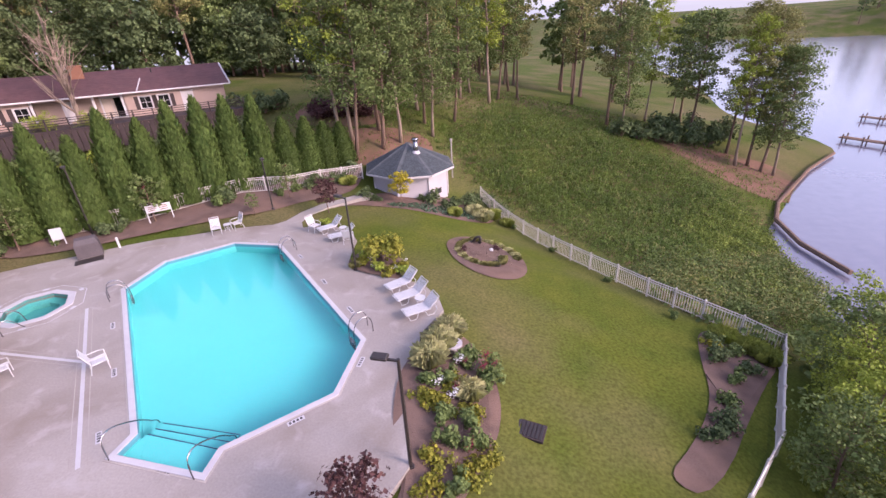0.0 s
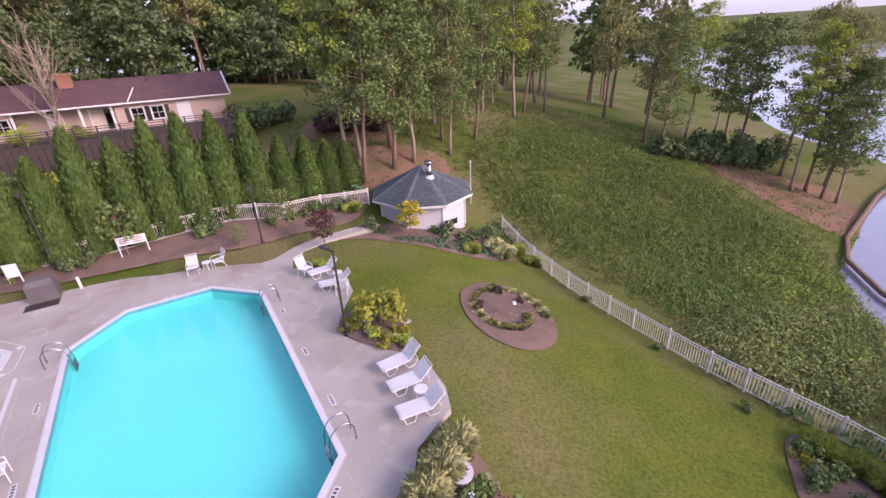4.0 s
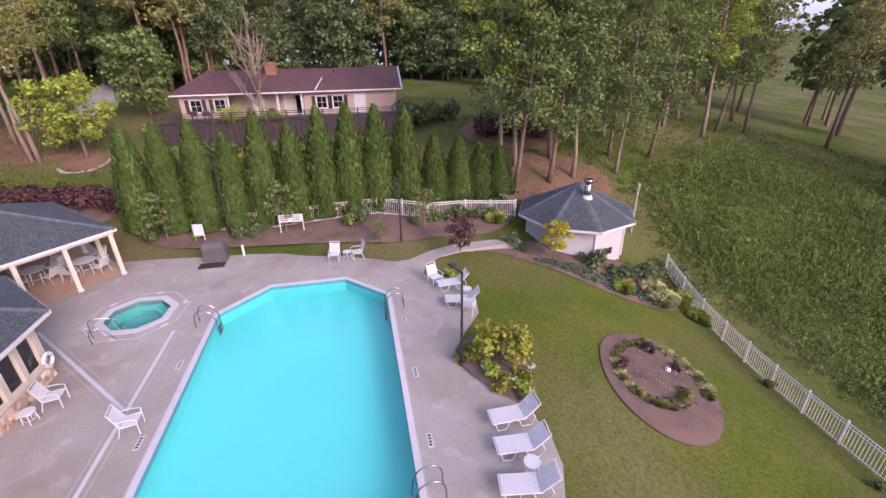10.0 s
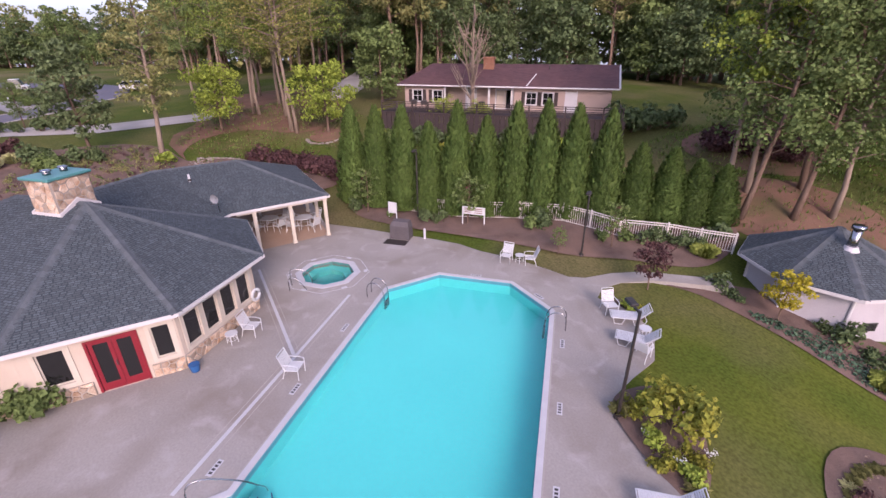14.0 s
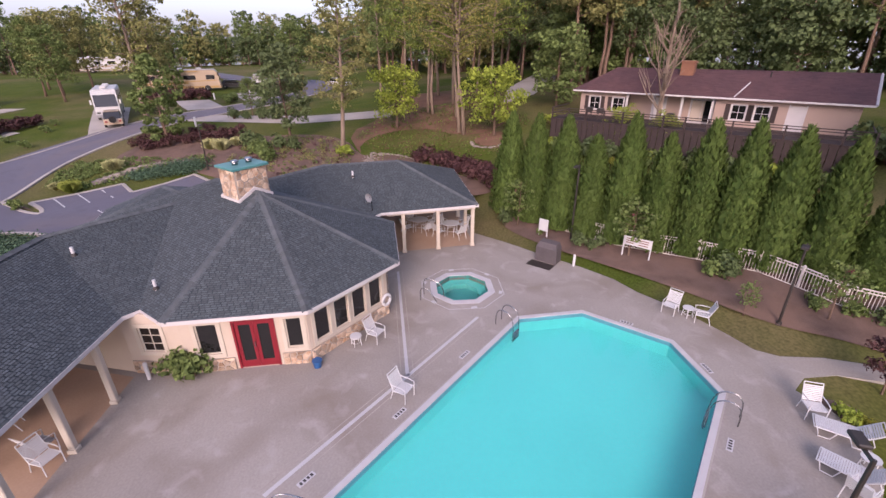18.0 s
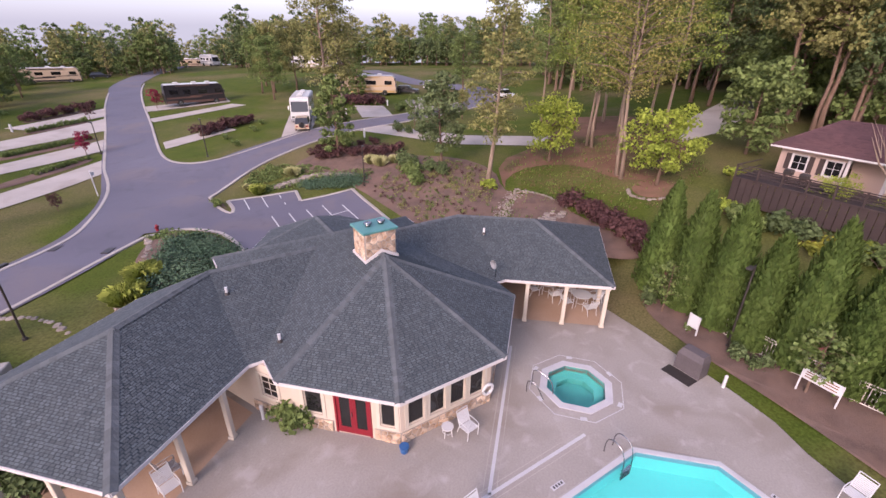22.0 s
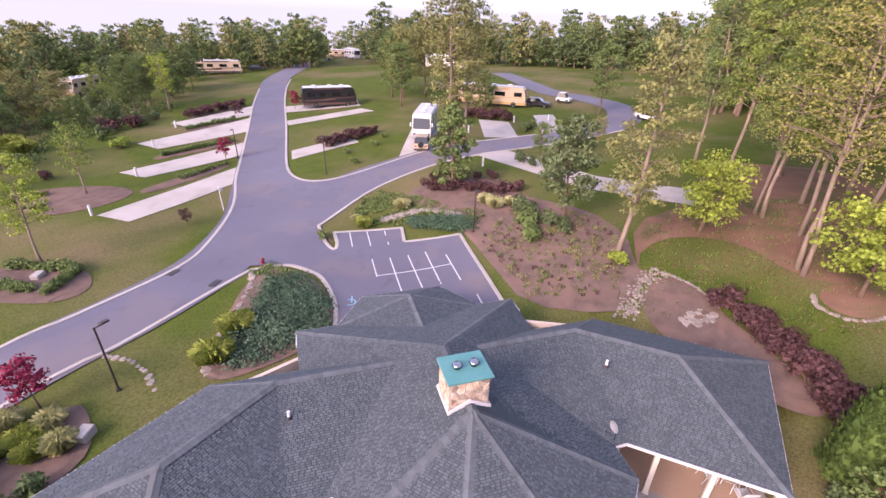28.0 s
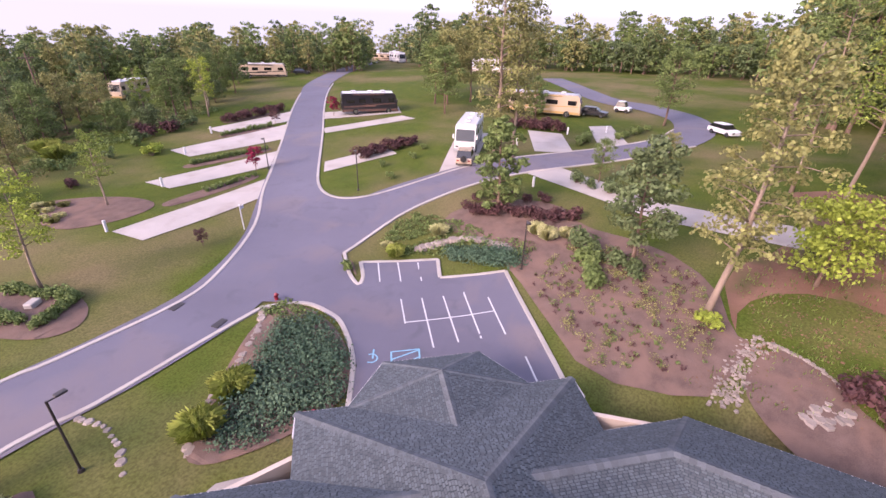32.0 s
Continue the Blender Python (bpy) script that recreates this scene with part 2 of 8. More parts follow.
JUNIPER = leaf_mat("juniper", (0.065, 0.12, 0.070), (0.105, 0.165, 0.095), 0.25)
BURGUNDY = leaf_mat("burgundy", (0.075, 0.035, 0.037), (0.11, 0.055, 0.05), 0.2)
CRIMSON = leaf_mat("crimson_flower", (0.26, 0.02, 0.06), (0.20, 0.025, 0.05), 0.2)
STRAW = leaf_mat("ornamental_grass", (0.62, 0.60, 0.32), (0.48, 0.50, 0.22), 0.45)
TUFT_LIME = leaf_mat("lime_grass", (0.40, 0.45, 0.10), (0.32, 0.38, 0.08), 0.45)
WEED = leaf_mat("weed", (0.10, 0.165, 0.035), (0.19, 0.25, 0.055), 0.4, 0.5)
WHITE_FLOWER = leaf_mat("white_flower", (0.8, 0.8, 0.75), (0.7, 0.7, 0.7), 0.2, 0.1)


def clear(name, colour, ior, rough=0.0):
    m = bpy.data.materials.new(name)
    m.use_nodes = True
    p = m.node_tree.nodes["Principled BSDF"]
    p.inputs["Base Color"].default_value = (*colour, 1)
    p.inputs["Transmission Weight"].default_value = 1.0
    p.inputs["IOR"].default_value, p.inputs["Roughness"].default_value = ior, rough
    nt = m.node_tree
    n, bp = nt.nodes.new("ShaderNodeTexNoise"), nt.nodes.new("ShaderNodeBump")
    n.inputs["Scale"].default_value = 1.6
    bp.inputs["Strength"].default_value, bp.inputs["Distance"].default_value = 0.06, 0.05
    nt.links.new(n.outputs[0], bp.inputs["Height"])
    nt.links.new(bp.outputs[0], p.inputs["Normal"])
    return m


WATER = clear("pool_water", (0.86, 0.99, 1.0), 1.33)
LAKE = mat("lake_water", (0.20, 0.19, 0.24), (0.26, 0.25, 0.30), 0.02, 0.9, 0.16, bump=0.35, spec=0.6)


# ---- mesh helpers ----
class Mesh:
    """Collects vertices and faces of one part."""

    def __init__(self):
        self.v, self.f = [], []

    def add(self, verts, faces, m=None):
        n = len(self.v)
        self.v += [tuple(m @ Vector(p)) for p in verts] if m else [tuple(p) for p in verts]
        self.f += [tuple(i + n for i in q) for q in faces]
        return self

    def box(self, x0, y0, z0, x1, y1, z1, m=None, bevel=0.0):
        b = min(bevel, (x1 - x0) / 3, (y1 - y0) / 3, (z1 - z0) / 3)
        if b <= 0:
            return self.add([(x, y, z) for x in (x0, x1) for y in (y0, y1) for z in (z0, z1)],
                            [(0, 1, 3, 2), (4, 6, 7, 5), (0, 4, 5, 1), (2, 3, 7, 6), (0, 2, 6, 4), (1, 5, 7, 3)], m)
        ring = lambda c: [(x0 + c, y0, 0), (x1 - c, y0, 0), (x1, y0 + c, 0), (x1, y1 - c, 0), (x1 - c, y1, 0), (x0 + c, y1, 0), (x0, y1 - c, 0), (x0, y0 + c, 0)]
        inner = [(x0 + b, y0 + b), (x1 - b, y0 + b), (x1 - b, y0 + b), (x1 - b, y1 - b), (x1 - b, y1 - b), (x0 + b, y1 - b), (x0 + b, y1 - b), (x0 + b, y0 + b)]
        vs = [(*p, z0) for p in inner] + [(p[0], p[1], z0 + b) for p in ring(b)] + [(p[0], p[1], z1 - b) for p in ring(b)] + [(*p, z1) for p in inner]
        fs = [(k * 8 + i, k * 8 + (i + 1) % 8, k * 8 + 8 + (i + 1) % 8, k * 8 + 8 + i) for k in range(3) for i in range(8)]
        return self.add(vs, fs + [tuple(range(7, -1, -1)), tuple(range(24, 32))], m)

    def prism(self, poly, z0, z1, m=None):
        n = len(poly)
        return self.add([(*p, z0) for p in poly] + [(*p, z1) for p in poly],
                        [tuple(range(n - 1, -1, -1)), tuple(range(n, 2 * n))] + [(i, (i + 1) % n, n + (i + 1) % n, n + i) for i in range(n)], m)

    def cyl(self, x, y, z0, z1, r0, r1=None, n=12, m=None):
        r1 = r0 if r1 is None else r1
        vs = [(x + r * math.cos(a), y + r * math.sin(a), z) for r, z in ((r0, z0), (r1, z1)) for a in [2 * math.pi * i / n for i in range(n)]]
        return self.add(vs, [tuple(range(n - 1, -1, -1)), tuple(range(n, 2 * n))] + [(i, (i + 1) % n, n + (i + 1) % n, n + i) for i in range(n)], m)

    def tube(self, pts, radii, n=6, m=None):
        """A round bar along points; radii: one number or one a point."""
        pts = [Vector(p) for p in pts]
        radii = [radii] * len(pts) if isinstance(radii, (int, float)) else radii
        vs, fs = [], []
        for i, p in enumerate(pts):
            d = (pts[min(i + 1, len(pts) - 1)] - pts[max(i - 1, 0)]).normalized()
            a = d.orthogonal() if abs(d.z) > 0.95 else d.cross(Vector((0, 0, 1)))
            a.normalize()
            b = d.cross(a)
            vs += [p + (a * math.cos(t) + b * math.sin(t)) * radii[i] for t in [2 * math.pi * k / n for k in range(n)]]
        for i in range(len(pts) - 1):
            fs += [(i * n + k, i * n + (k + 1) % n, (i + 1) * n + (k + 1) % n, (i + 1) * n + k) for k in range(n)]
        fs += [tuple(range(n - 1, -1, -1)), tuple(range(len(vs) - n, len(vs)))]
        return self.add(vs, fs, m)

    def data(self, name, material, smooth=False):
        me = bpy.data.meshes.new(name)
        me.from_pydata(self.v, [], self.f)
        me.materials.append(material)
        if smooth:
            me.shade_smooth()
        return me


def part(name, mesh, material, parent=None, label="", smooth=False):
    """One mesh object under its thing; mesh: a Mesh, a bmesh or mesh data."""
    if isinstance(mesh, Mesh):
        me = mesh.data(name, material, smooth)
    elif isinstance(mesh, bmesh.types.BMesh):
        me = bpy.data.meshes.new(name)
        mesh.to_mesh(me)
        mesh.free()
        me.materials.append(material)
    else:
        me = mesh
    ob = new(name, me)
    ob.parent = parent
    return tagged(ob, label)


def thing(name, label, category, m=None, group="", kind=""):
    ob = new(name)
    ob.empty_display_size = 0.3
    if m is not None:
        ob.matrix_world = m
    return tagged(ob, label, category, group, kind)


def at(x, y, z=None, turn=0.0):
    return pose(x, y, gz(x, y) if z is None else z, 0, 0, turn)

# ---- ground ----
# heights known at places, zone by zone: x, y, z
DECK_H = [(-27, 20, 0), (-22, 23, 0), (-16, 25, 0), (-11, 26, 0), (-6, 21, 0), (-2, 17, 0), (-1.5, 10, 0), (-4, 5, 0),
          (-10, 3, 0), (-14, 0, 0), (-20, 10, 0), (-31, 17, 0), (-31, 3, 0.1), (-25, -4, 0), (-12, 14, 0), (-15, -7, 0)]
LAWN_H = [(0.7, 25.9, -1.6), (1.6, 24.6, -1.55), (2, 23, -1.4), (-4, 27, -0.4), (-8.9, 32.8, -0.5), (-3, 33, -1.0), (2.3, 35.2, -3.4), (8.1, 25.9, -3.55), (14.8, 17.6, -3.3), (3, 8, -1.2),
          (10, 16, -2.9), (11, 8, -2.9), (1.2, 17, -0.8), (5, 0, -1.8), (5, 21, -1.9)]
HILL_H = [(7.69, 37.65, -3.8), (14.81, 40.93, -5), (-7.7, 39.81, 1.6), (-0.68, 49.71, 2.6), (3.13, 62.97, 3), (-14.46, 28.94, 0.6), (-24.03, 28.4, 0.8), (-24.97, 46.64, 4.6),
          (-34.78, 37.67, 4.4), (-30.31, 28.34, 1.6), (12.33, 55.01, 0), (-14.63, 59.57, 5), (-33.44, 66.29, 6), (20.06, 69.56, -1)]
LAKE_H = [(20, 20, -6.0), (22, 32, -6.0), (28, 31, -7.6), (16, 8, -5.2), (29, 37, -7.6), (38, 45, -7.8), (24, 42, -5.0), (30, 47.5, -5.6), (30, 54, -5.0), (38, 56, -5.8), (46, 56, -7.8), (46, 64, -5.6), (56, 64, -7.9),
          (30, 24, -7.8), (40, 80, -5), (25, 66, -1.5), (30, 0, -8), (60, 30, -9), (60, 90, -8)]
PARK_H = [(-40.2, 12, 2.2), (-36, 5.5, 0.5), (-41, -13.3, 0.35), (-38.2, -9.5, 0.2), (-44, -6, 0.45), (-44.4, -0.6, 0.7), (-34, -13.3, 0.2), (-28.6, -3.2, 0.05), (-20.7, -10.8, -0.1), (-22, -19.2, 0), (-31, -18.4, 0.05),
          (-41.8, -23.6, 0.35), (-34.7, -30, 0.5), (-48.2, -12.6, 1.1), (-50, -19, 1.6), (-57, -12.4, 2.1), (-66, -12.3, 3.0), (-52.2, -4.2, 2.4), (-53, -32.5, 0.9), (-64, -43, 1.6), (-73, -50, 2.2), (-88, -61.5, 3.1),
          (-79, -37, 2.7), (-93.5, -12, 4.0), (-100, 8, 4.2), (-90, 11, 4.0), (-70, 0, 3.2), (-43, 24, 3.4), (-38.8, 18.6, 1.4), (-33, 22.6, 1.2), (-58, 28, 5.0), (-20, -30, -0.3), (-52, -54, 1.4), (-110, -25, 5.2), (-86, 64, 7.5), (-120, -80, 4.2)]
KNOWN_H = np.array(DECK_H + LAWN_H + HILL_H + LAKE_H + PARK_H, float)


def bowl(x, y):
    return np.sqrt((x[..., None] - KNOWN_H[:, 0]) ** 2 + (y[..., None] - KNOWN_H[:, 1]) ** 2 + 36.0)


SOLVED_H = np.linalg.solve(bowl(KNOWN_H[:, 0], KNOWN_H[:, 1]) - 0.6 * np.eye(len(KNOWN_H)), KNOWN_H[:, 2] - 2.0)


def ground_z(x, y):
    """Height of the ground at x, y (numbers or arrays): a smooth sheet through the known heights."""
    x, y = np.asarray(x, float), np.asarray(y, float)
    return bowl(x, y) @ SOLVED_H + 2.0


def surface_z(x, y):
    """The ground as it lies, with the lake bed and the far hills."""
    x, y = np.asarray(x, float), np.asarray(y, float)
    z, r = ground_z(x, y), np.hypot(x, y)
    far = np.clip((np.hypot(x + 10, y - 10) - 150) / 300, 0, 1)
    z = z * (1 - far) + 4 * far
    z = z - 0.055 * np.maximum(np.hypot(x + 10, y - 10) - 185, 0) * np.clip((-x - 40) / 60, 0, 1)
    wet = np.clip((x - 36 - 0.8 * np.clip(y - 44, 0, 34)) / 24, 0, 1) * np.clip((480 - r) / 60, 0, 1)
    z = z * (1 - wet) - 11 * wet
    return z + np.clip((r - 420) / 200, 0, 1) * 14 * np.clip(x / 100, 0, 1)


def gz(x, y):
    return float(surface_z(x, y))


def inside(poly, x, y):
    hit = np.zeros(np.shape(x), bool)
    for (x0, y0), (x1, y1) in zip(poly, poly[1:] + poly[:1]):
        if y0 != y1:
            hit ^= ((y0 > y) != (y1 > y)) & (x < (x1 - x0) * (y - y0) / (y1 - y0) + x0)
    return hit


def rounded(poly, times=2):
    """The outline with its corners cut round."""
    for _ in range(times):
        poly = [(a[0] * (1 - k) + b[0] * k, a[1] * (1 - k) + b[1] * k) for a, b in zip(poly, poly[1:] + poly[:1]) for k in (0.25, 0.75)]
    return poly


def sheet(name, poly, lift, material, step=2.0, mound=0.0, holes=()):
    """A surface that lies on the ground inside an outline."""
    bm = bmesh.new()
    loops = [[bm.verts.new((x, y, 0)) for x, y in p] for p in (poly, *holes)]
    edges = [bm.edges.new((a, b)) for l in loops for a, b in zip(l, l[1:] + l[:1])]
    if holes:
        bmesh.ops.triangle_fill(bm, use_beauty=True, edges=edges, normal=(0, 0, 1))
    else:
        bm.faces.new(loops[0])
    xs, ys = [p[0] for p in poly], [p[1] for p in poly]
    for lo, hi, no in ((min(xs), max(xs), (1, 0, 0)), (min(ys), max(ys), (0, 1, 0))):
        for k in range(1, int((hi - lo) / step) + 1):
            bmesh.ops.bisect_plane(bm, geom=bm.verts[:] + bm.edges[:] + bm.faces[:], plane_co=[c * (lo + k * step) for c in no], plane_no=no)
    rim = {v for v in bm.verts if v.is_boundary}
    co = np.array([v.co[:2] for v in bm.verts])
    z = surface_z(co[:, 0], co[:, 1]) + lift
    for v, h in zip(bm.verts, z):
        v.co.z = h + (0 if v in rim else mound)
    bmesh.ops.recalc_face_normals(bm, faces=bm.faces[:])
    if sum(f.normal.z for f in bm.faces) < 0:
        bmesh.ops.reverse_faces(bm, faces=bm.faces[:])
    me = bpy.data.meshes.new(name)
    bm.to_mesh(me)
    bm.free()
    me.materials.append(material)
    return new(name, me)


def smooth_line(pts, n=6):
    """A curve through points."""
    out = []
    for i in range(len(pts) - 1):
        p0, p1, p2, p3 = [Vector((*pts[min(max(k, 0), len(pts) - 1)][:2], 0)) for k in (i - 1, i, i + 1, i + 2)]
        for k in range(n):
            t = k / n
            q = 0.5 * (2 * p1 + (p2 - p0) * t + (2 * p0 - 5 * p1 + 4 * p2 - p3) * t * t + (3 * p1 - p0 - 3 * p2 + p3) * t ** 3)
            out.append((q.x, q.y))
    return out + [tuple(pts[-1][:2])]


def ribbon(pts, width, n=6):
    """The outline of a road along points."""
    c = smooth_line(pts, n)
    l, r = [], []
    for i, p in enumerate(c):
        d = (Vector(c[min(i + 1, len(c) - 1)]) - Vector(c[max(i - 1, 0)])).normalized()
        l.append((p[0] - d.y * width / 2, p[1] + d.x * width / 2))
        r.append((p[0] + d.y * width / 2, p[1] - d.x * width / 2))
    return l + r[::-1]


def kerb(name, pts, width=0.30, height=0.11, material=None, closed=False, n=4):
    """A low concrete edge along points, following the ground."""
    c = smooth_line(list(pts) + ([pts[0]] if closed else []), n)
    m = Mesh()
    vs, fs = [], []
    for i, p in enumerate(c):
        d = (Vector(c[min(i + 1, len(c) - 1)]) - Vector(c[max(i - 1, 0)])).normalized()
        z = gz(*p)
        for s, h in ((-0.5, -0.15), (-0.5, height - 0.03), (-0.4, height), (0.4, height), (0.5, height - 0.03), (0.5, -0.15)):
            vs.append((p[0] - d.y * width * s, p[1] + d.x * width * s, z + h))
    for i in range(len(c) - 1):
        fs += [(i * 6 + k, i * 6 + k + 1, i * 6 + 7 + k, i * 6 + 6 + k) for k in range(5)]
    m.add(vs, fs)
    ob = part(name, m, material or PAD)
    return tagged(ob, kind="structure", label="pale concrete kerb along the roadway", category="kerb")


# ---- the setting ----
MB = pose(-21.88, 7.8, 0, 0, 0, 38.5)              # the clubhouse: u towards the pool, v along it
MP = pose(-10.48, 16.17, 0, 0, 0, -51.7)          # the pool: its long axis
WATER_Z, LAKE_Z = -0.12, -6.7


def place(m, pts):
    return [tuple((m @ Vector((x, y, 0)))[:2]) for x, y in pts]


POOL_IN = [(-7.8, -1.84), (-5.72, -3.86), (5.6, -3.86), (6.15, -4.45), (8.45, -2.4), (7.8, -1.84), (7.8, 1.84), (5.72, 3.86), (-5.72, 3.86), (-7.8, 1.84)]


def grown(poly, d):
    """An outline moved outwards by d; it runs anticlockwise."""
    out = []
    for i, p in enumerate(poly):
        a, b = Vector(p) - Vector(poly[i - 1]), Vector(poly[(i + 1) % len(poly)]) - Vector(p)
        na, nb = Vector((a.y, -a.x)).normalized(), Vector((b.y, -b.x)).normalized()
        k = (na + nb) / max(1 + na.dot(nb), 0.35)
        out.append((p[0] + k.x * d, p[1] + k.y * d))
    return out


SPA_C = (-20.45, 16.6)
SPA_IN = [(SPA_C[0] + 1.35 * math.cos(radians(a)), SPA_C[1] + 1.35 * math.sin(radians(a))) for a in range(12, 372, 45)]
DECK = [(-27.2, 19.35), (-33.6, 20.6), (-35.2, 12.6), (-32.2, 8.6), (-27.2, -1.2), (-23, -5.4), (-15.2, -6), (-12.4, 1.6), (-10.2, 1.0), (-6, 2.6), (-2.6, 5.6), (-1.2, 8.4),
        (-1.5, 9.9), (-1.8, 11.3), (-1.8, 12.5), (-1.5, 13.5), (-1.55, 14.5), (-1.1, 15.4), (-0.7, 16.2), (-1.0, 17.2), (-1.66, 18.2), (-2.6, 18.85), (-4.0, 19.2), (-5.4, 19.95), (-6.1, 20.7),
        (-6.25, 21.95), (-6.35, 23.6), (-7.2, 25.1), (-8.3, 25.75), (-9.4, 25.95), (-10.4, 25.7), (-10.8, 26.6), (-10.6, 27.9), (-9.74, 29.4), (-8.0, 30.95), (-6.9, 31.8), (-7.5, 32.5), (-8.6, 31.6), (-10.6, 29.9),
        (-11.5, 28.4), (-12.0, 26.9), (-12.6, 26.3), (-13.8, 26.1), (-15.8, 25.6), (-17.7, 24.75), (-19.2, 24.4), (-20.9, 23.5), (-23.0, 22.1), (-25.0, 20.9)]


def lines(*runs):
    return np.concatenate([np.linspace(a, b, n, endpoint=False) for a, b, n in runs])


gx = lines((-2600, -500, 6), (-500, -140, 12), (-140, -60, 20), (-60, 40, 100), (40, 100, 15), (100, 500, 10), (500, 2601, 6))
gy = lines((-2600, -500, 6), (-500, -120, 12), (-120, -36, 20), (-36, 66, 102), (66, 140, 16), (140, 500, 9), (500, 2601, 6))
GX, GY = np.meshgrid(gx, gy)
GZ = surface_z(GX, GY)
GZ[inside(DECK, GX, GY)] = np.minimum(GZ[inside(DECK, GX, GY)], -0.14)
near = np.zeros(GX.shape, bool)
for sx, sy in ((1.3, 0), (-1.3, 0), (0, 1.3), (0, -1.3), (0.9, 0.9), (-0.9, 0.9), (0.9, -0.9), (-0.9, -0.9)):
    near |= inside(DECK, GX + sx, GY + sy)
GZ[near] = np.minimum(GZ[near], 0.0)
under = inside(place(MP, grown(POOL_IN, 0.9)), GX, GY) | (np.hypot(GX - SPA_C[0], GY - SPA_C[1]) < 2.3)
GZ[under] = -3.2
nx, ny = len(gx), len(gy)
gm = Mesh()
gm.v = np.stack([GX.ravel(), GY.ravel(), GZ.ravel() - 0.02], 1).tolist()
gm.f = [(j * nx + i, j * nx + i + 1, (j + 1) * nx + i + 1, (j + 1) * nx + i) for j in range(ny - 1) for i in range(nx - 1)]
tagged(part("ground", gm, GRASS, smooth=True), "sloping lawn of green and dry grass round the pool", "ground", kind="structure")
lake = Mesh().add([(18, -900, LAKE_Z), (900, -900, LAKE_Z), (900, 900, LAKE_Z), (18, 900, LAKE_Z)], [(0, 1, 2, 3)])
tagged(part("water", lake, LAKE), "calm grey lake reflecting the pale sky", "lake", kind="structure")

# pool deck with openings for the pool and the spa
bm = bmesh.new()
for loop in (DECK, place(MP, grown(POOL_IN, 0.02)), SPA_IN):
    vs = [bm.verts.new((x, y, 0)) for x, y in loop]
    for a, b in zip(vs, vs[1:] + vs[:1]):
        bm.edges.new((a, b))
bmesh.ops.triangle_fill(bm, use_beauty=True, edges=bm.edges[:], normal=(0, 0, 1))
rim = [e for e in bm.edges if e.is_boundary]
low = bmesh.ops.extrude_edge_only(bm, edges=rim)
for v in low["geom"]:
    if isinstance(v, bmesh.types.BMVert):
        v.co.z = -0.35
deck = tagged(part("pavement", bm, CONCRETE), "grey-pink brushed concrete pool deck with faint stains", "pool deck", kind="structure")


def basin(name, poly, depths, material, parent, m=None):
    """Walls and floor of a pool; depths: at each corner."""
    n = len(poly)
    me = Mesh().add([(*p, 0) for p in poly] + [(*p, -d) for p, d in zip(poly, depths)],
                    [(i, (i + 1) % n, n + (i + 1) % n, n + i) for i in range(n)] + [tuple(range(n, 2 * n))], m)
    return part(name, me, material, parent)


def ring(poly, d0, d1, z0, z1, m=None):
    a, b = grown(poly, d0), grown(poly, d1)
    n = len(poly)
    vs = [(*p, z) for p, z in [(q, z0) for q in a] + [(q, z1) for q in a] + [(q, z1) for q in b] + [(q, z0) for q in b]]
    return Mesh().add(vs, [(k * n + i, k * n + (i + 1) % n, (k + 1) % 4 * n + (i + 1) % n, (k + 1) % 4 * n + i) for k in range(4) for i in range(n)], m)


pool = thing("swimming_pool", "long octagonal swimming pool with bright turquoise water and white coping", "swimming pool")
basin("basin", POOL_IN, [1.2, 1.15, 1.0, 1.0, 1.0, 1.0, 1.0, 1.05, 1.15, 1.2], PLASTER, pool, MP)
part("coping", ring(POOL_IN, 0.0, 0.2, -0.02, 0.035, MP), COPING, pool, "white concrete coping")
part("tile_band", ring(POOL_IN, -0.02, 0.0, -0.22, 0.0, MP), POOL_TILE, pool, "teal blue waterline tiles")
part("edge_strip", ring(POOL_IN, 0.2, 0.26, -0.02, 0.012, MP), PAD, pool, "grey expansion joint")
surface = part("water_surface", Mesh().add([(*p, WATER_Z) for p in grown(POOL_IN, -0.01)], [tuple(range(len(POOL_IN)))], MP), WATER, pool, "clear turquoise water")
surface.visible_shadow = False
spa = thing("hot_tub", "small octagonal sunken hot tub with green-blue water", "hot tub")
basin("basin", SPA_IN, [1.0] * 8, SPA_PLASTER, spa)
part("coping", ring(SPA_IN, 0.0, 0.32, -0.02, 0.03), COPING, spa, "white concrete coping")
part("bench", ring(SPA_IN, -0.42, 0.0, -0.98, -0.48), SPA_PLASTER, spa)
surface = part("water_surface", Mesh().add([(*p, WATER_Z) for p in grown(SPA_IN, -0.01)], [tuple(range(8))]), WATER, spa)
surface.visible_shadow = False

# watered turf between the deck and the fence
TURF_EDGE = DECK[11:36] + [(-3, 33), (0.8, 35.8), (2.2, 34.7), (4.2, 31.5), (6.0, 28.5), (7.9, 25.7), (10.3, 22.2), (12.4, 20.0), (15.1, 17.9), (12.5, 14.0), (10.9, 11.5), (8.1, 8.6), (6, 4), (0, 3)]
tagged(sheet("lawn", TURF_EDGE, 0.0, TURF, 1.0), "bright green mown lawn between the deck and the fence", "lawn", kind="structure")

